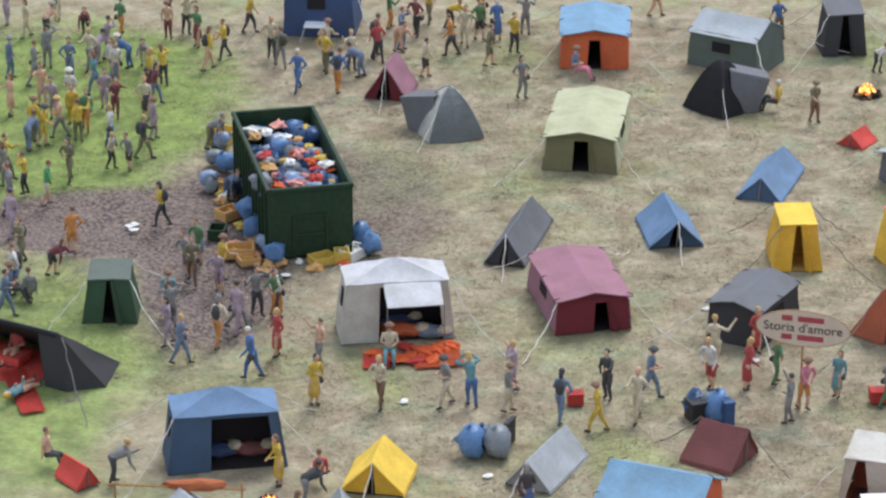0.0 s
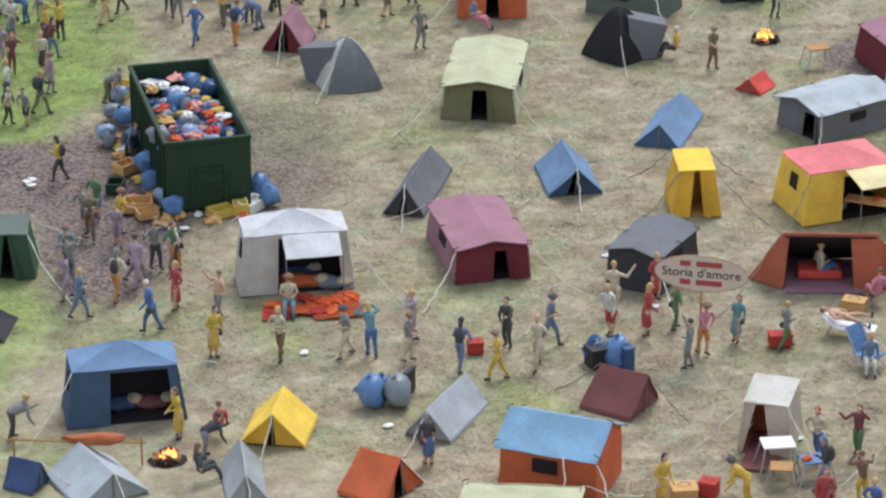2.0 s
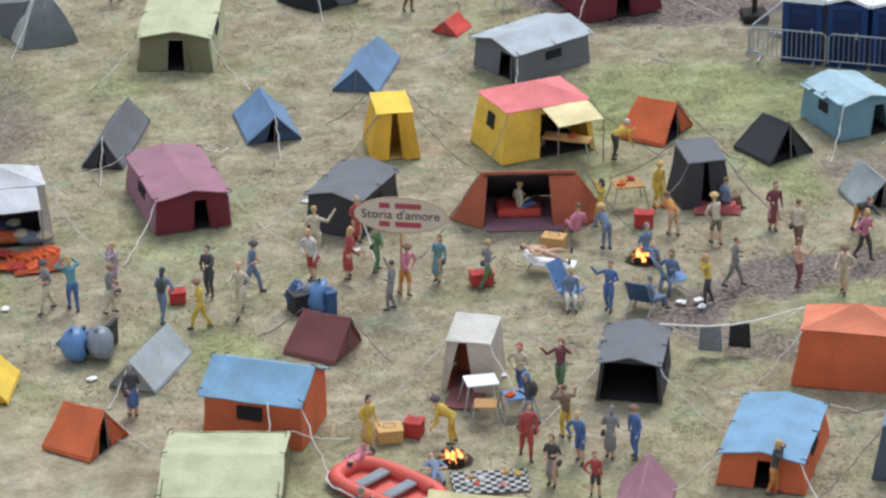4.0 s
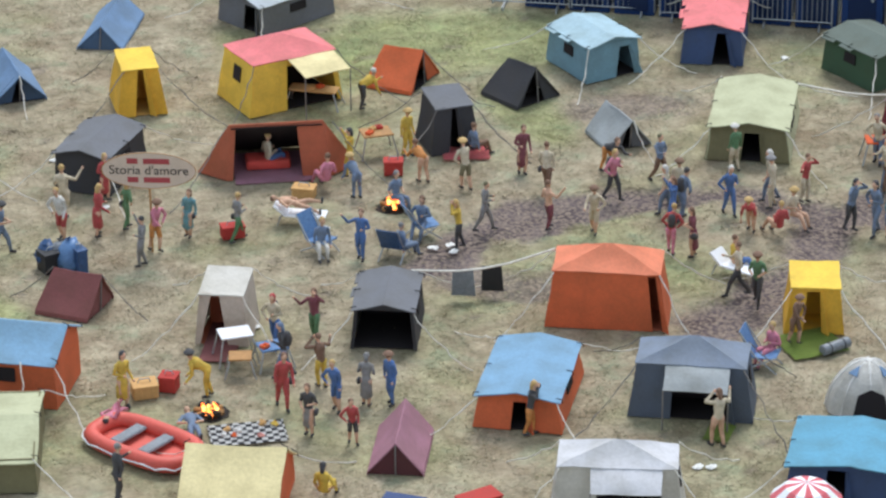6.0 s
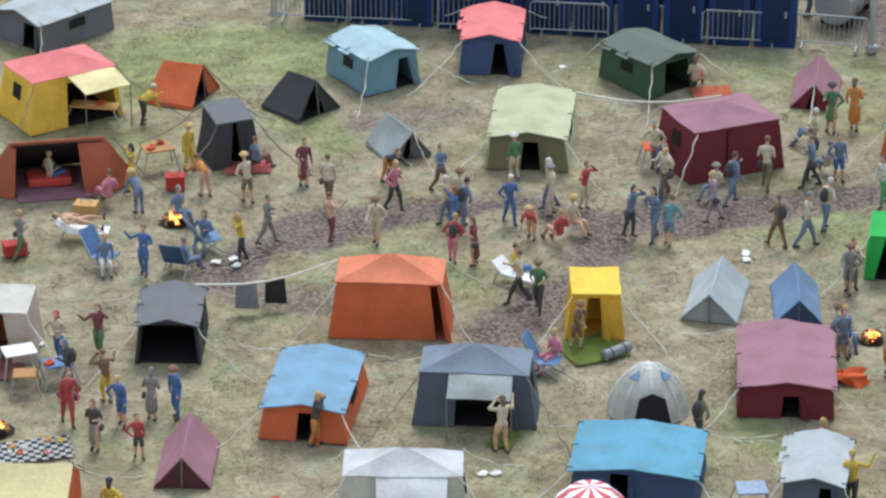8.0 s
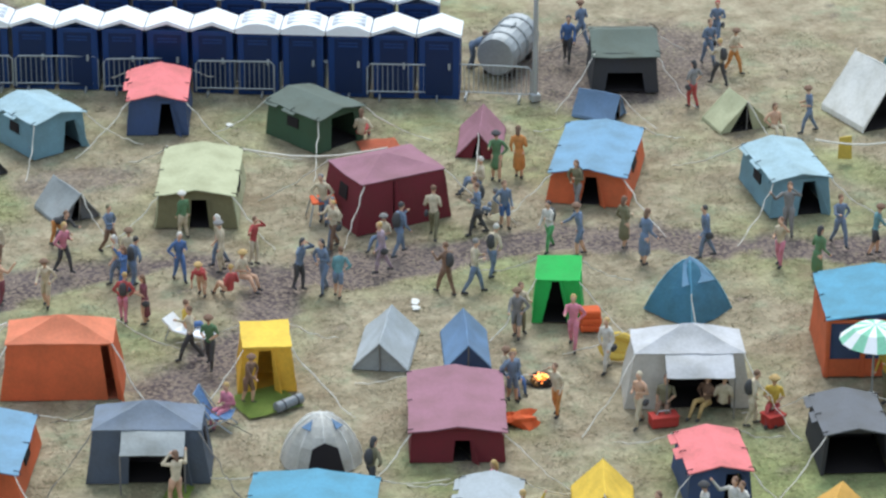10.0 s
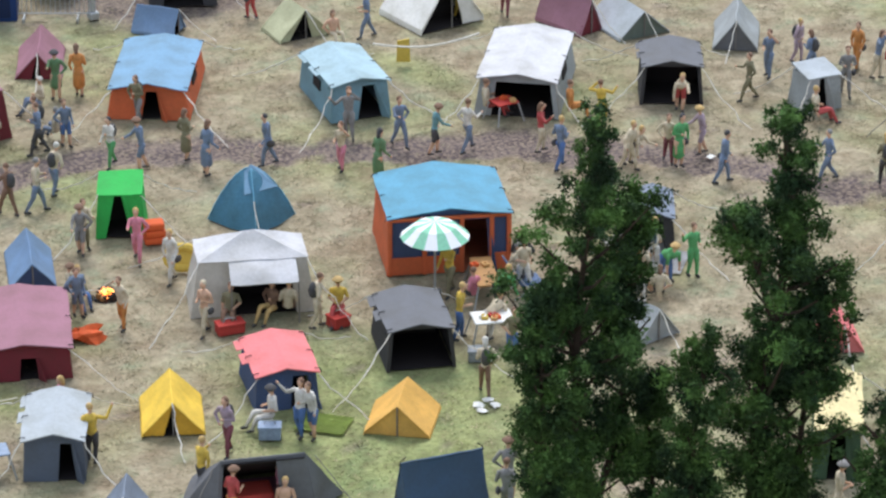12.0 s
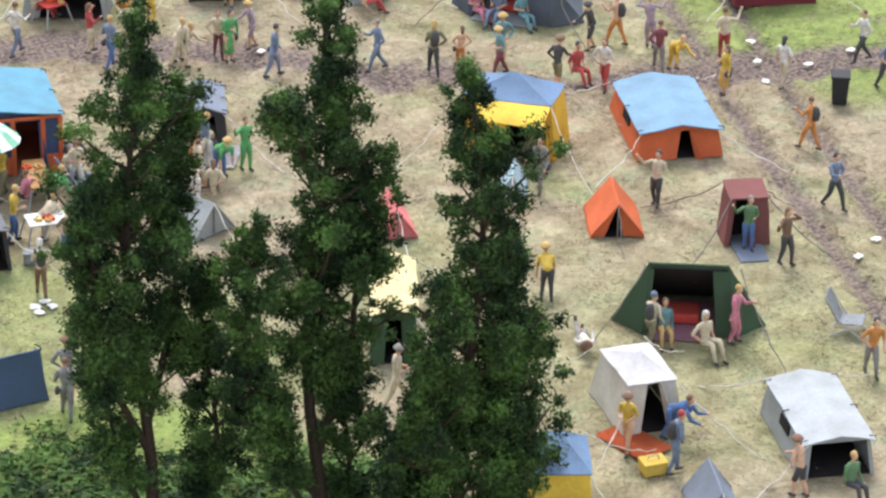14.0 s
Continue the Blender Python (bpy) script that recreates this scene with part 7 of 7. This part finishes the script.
figurine(43.88, 85.07, 0, "sln", "i", 0.83)
figurine(49.53, 84.86, 150, "mmn", "w", 0.85)
figurine(53.33, 86.21, 150, "ddn", "w", 0.90)
figurine(47.45, 76.98, 70, "oon", "i", 0.88)
figurine(47.85, 75.93, 150, "yyn", "a", 0.83)
figurine(29.39, 61.58, 110, "ykh", "s", 0.85)
figurine(30.98, 60.77, 70, "ppn", "i", 0.70)
figurine(32.56, 63.12, -60, "wbn", "a", 0.87)
figurine(30.57, 59.71, -30, "ssh", "i", 0.85)
figurine(29.45, 60.01, 110, "ron", "w", 0.84)
figurine(35.43, 58.18, 150, "een", "a", 0.90)
figurine(47.06, 73.06, 30, "llh", "w", 0.84)
figurine(48.31, 73.04, -30, "lmn", "w", 0.84)
figurine(48.40, 72.64, 0, "cck", "k", 0.89)
figurine(49.44, 73.11, -100, "vvh", "a", 0.83)
figurine(48.91, 71.19, 70, "ddk", "w", 0.86)
figurine(51.52, 70.00, -100, "dde", "w", 0.86)
figurine(52.66, 68.95, 150, "ukh", "w", 0.89)
figurine(53.53, 68.92, 150, "son", "s", 0.70)
figurine(54.62, 68.55, -30, "tlh", "a", 0.90)
figurine(44.39, 67.28, 70, "doh", "w", 0.84)
figurine(45.17, 66.47, 0, "ccn", "a", 0.85)
figurine(50.45, 76.02, -30, "lrh", "b", 0.89)
figurine(52.60, 75.82, -100, "uun", "w", 0.83)
figurine(54.01, 77.02, -60, "ddn", "a", 0.88)
figurine(53.40, 73.49, 70, "lrh", "i", 0.88)
figurine(55.26, 74.87, -30, "een", "w", 0.88)
figurine(56.77, 75.54, 30, "dln", "a", 0.87)
figurine(57.58, 75.85, 150, "rpn", "i", 0.84)
figurine(55.87, 71.47, 0, "pph", "i", 0.84)
figurine(56.69, 70.43, 0, "ttn", "i", 0.84)
figurine(59.45, 74.35, 110, "een", "a", 0.91)
figurine(47.24, 73.44, 30, "llh", "b", 0.89)
figurine(54.16, 67.92, -100, "tmh", "w", 0.83)
figurine(54.91, 66.33, 110, "kun", "a", 0.87)
figurine(57.30, 68.01, -100, "kkk", "a", 0.84)
figurine(58.14, 67.95, 200, "son", "w", 0.87)
figurine(56.01, 65.63, -60, "wrn", "w", 0.88)
figurine(55.70, 66.50, 0, "rrk", "i", 0.89)
figurine(58.82, 67.29, 150, "vvh", "a", 0.90)
figurine(58.06, 65.91, 150, "men", "w", 0.84)
figurine(58.39, 65.71, 0, "yyh", "b", 0.83)
figurine(60.06, 65.57, 150, "lrn", "a", 0.88)
figurine(58.50, 63.61, -100, "yyn", "k", 0.86)
figurine(60.22, 63.19, 110, "wlk", "w", 0.83)
figurine(63.18, 63.37, -100, "wkn", "w", 0.87)
figurine(62.44, 61.56, 0, "dkn", "w", 0.90)
figurine(58.25, 59.69, 200, "oon", "w", 0.84)
figurine(56.48, 56.60, 0, "dkk", "w", 0.88)
figurine(52.78, 59.15, -60, "lkk", "a", 0.87)
figurine(50.79, 61.39, -60, "een", "w", 0.90)
figurine(53.14, 55.90, -30, "gbe", "a", 0.84)
figurine(53.43, 54.79, 0, "nkn", "a", 0.88)
figurine(47.46, 56.47, 150, "ykh", "b", 0.88)
figurine(46.77, 54.12, 150, "wen", "l", 0.87)
figurine(47.97, 53.09, 110, "lud", "w", 0.86)
figurine(48.51, 53.25, -30, "thn", "i", 0.87)
figurine(49.79, 52.26, 30, "pph", "s", 0.89)
figurine(48.89, 52.18, 0, "llw", "i", 0.89)
figurine(51.49, 49.36, -30, "oek", "w", 0.87)
figurine(44.66, 49.58, -60, "ysn", "w", 0.85)
figurine(45.80, 49.51, 30, "bbn", "b", 0.89)
figurine(44.94, 48.28, 70, "ddr", "s", 0.90)
figurine(46.61, 45.99, 200, "skn", "a", 0.84)
figurine(47.54, 45.40, 0, "gkh", "i", 0.84)
figurine(44.22, 67.58, 110, "ton", "w", 0.89)
figurine(40.99, 68.03, 0, "lke", "i", 0.91)
figurine(35.06, 57.57, 150, "een", "w", 0.85)
figurine(36.58, 58.46, 0, "ppn", "w", 0.60)
figurine(51.40, 62.61, 0, "mmn", "i", 0.83)
figurine(41.50, 54.04, 70, "lle", "w", 0.89)
figurine(56.23, 70.98, -60, "ddn", "i", 0.90)
figurine(-3.81, 108.06, 150, "lln", "a", 0.86)
figurine(-2.64, 106.78, -100, "ddk", "b", 0.86)
figurine(-2.23, 108.71, 110, "rkn", "s", 0.87)
figurine(-1.47, 109.14, 30, "ssn", "b", 0.87)
figurine(-0.86, 110.69, -30, "mkn", "s", 0.84)
figurine(0.72, 109.79, 0, "lln", "w", 0.82)
figurine(0.22, 111.48, 70, "ykn", "b", 0.80)
figurine(1.31, 111.81, 30, "yun", "k", 0.84)
figurine(-5.62, 108.50, 0, "lkh", "w", 0.88)
figurine(-6.49, 111.05, 70, "ykn", "w", 0.81)
figurine(-1.78, 111.49, 110, "gon", "a", 0.78)
figurine(-0.45, 112.05, -30, "yun", "w", 0.81)
figurine(1.82, 110.34, 200, "bbw", "k", 0.84)
figurine(2.78, 110.90, 200, "een", "a", 0.82)
figurine(-14.75, 111.88, 150, "vvk", "a", 0.80)
figurine(-13.93, 110.63, -60, "lln", "w", 0.79)
figurine(-13.09, 112.45, 0, "lln", "a", 0.86)
figurine(-11.98, 110.85, 0, "mkn", "b", 0.82)
figurine(-12.24, 102.93, 0, "vvk", "s", 0.85)
figurine(-13.18, 106.08, 110, "een", "w", 0.87)
figurine(-13.63, 103.28, -60, "ssn", "k", 0.82)
figurine(-10.24, 107.66, -100, "bbw", "b", 0.79)
figurine(-9.01, 106.07, 200, "ykn", "a", 0.78)
figurine(-8.61, 110.95, 30, "lkh", "a", 0.83)
figurine(-11.28, 101.07, 200, "yun", "a", 0.81)
figurine(-13.10, 97.36, -100, "een", "a", 0.85)
figurine(-12.68, 101.08, 150, "yun", "s", 0.84)
figurine(-12.52, 93.44, 150, "vvk", "w", 0.85)
figurine(-10.57, 106.07, 30, "wdn", "k", 0.87)
figurine(-9.33, 103.02, 0, "lkh", "k", 0.81)
figurine(-11.35, 108.09, 150, "vvk", "b", 0.79)
figurine(-7.53, 87.85, 0, "tdn", "w", 0.81)
figurine(-6.23, 90.16, 110, "yun", "s", 0.84)
figurine(-7.21, 90.56, -30, "een", "s", 0.82)
figurine(-12.04, 87.86, 70, "ddk", "w", 0.81)
figurine(-11.90, 89.40, -60, "wdn", "s", 0.88)
figurine(-7.40, 85.99, -60, "vvk", "w", 0.83)
figurine(-5.60, 86.72, 150, "vvk", "w", 0.87)
figurine(-4.58, 87.84, 30, "gon", "s", 0.84)
figurine(43.73, 67.54, -60, "lkn", "i", 0.80)
figurine(43.34, 66.45, -60, "lwh", "b", 0.86)
figurine(43.58, 66.02, -100, "lwh", "s", 0.86)
figurine(44.18, 67.61, 200, "www", "b", 0.85)
figurine(44.39, 67.11, 150, "lwh", "b", 0.85)
figurine(43.67, 65.59, 150, "lkn", "i", 0.81)
figurine(43.07, 65.47, 150, "lwh", "b", 0.80)
figurine(44.41, 66.56, 0, "cbh", "b", 0.86)
figurine(43.96, 68.27, 200, "www", "i", 0.83)
figurine(34.18, 84.02, -100, "ldw", "i", 0.86)
figurine(33.85, 81.94, 200, "lde", "i", 0.81)
figurine(29.34, 83.44, -30, "lde", "s", 0.87)
figurine(29.08, 81.90, -60, "lde", "w", 0.83)
figurine(33.29, 81.79, -100, "lun", "s", 0.86)
figurine(30.35, 81.30, -60, "lde", "i", 0.79)
figurine(23.48, 82.48, -30, "lun", "i", 0.86)
figurine(22.88, 81.51, -100, "ldw", "w", 0.81)
figurine(25.81, 81.75, -100, "ldw", "w", 0.85)
figurine(31.89, 74.97, 0, "lun", "s", 0.84)
figurine(30.49, 72.30, 70, "lun", "i", 0.80)
figurine(30.29, 71.36, 0, "ddn", "s", 0.80)
figurine(57.57, 75.24, 70, "ddn", "w", 0.88)
figurine(57.81, 74.86, -60, "rrn", "i", 0.78)
figurine(56.70, 76.46, -60, "oon", "w", 0.85)
figurine(55.40, 77.66, 30, "vvh", "s", 0.80)
figurine(55.17, 76.53, 200, "ddn", "w", 0.82)
figurine(60.00, 75.70, 150, "lkh", "s", 0.85)
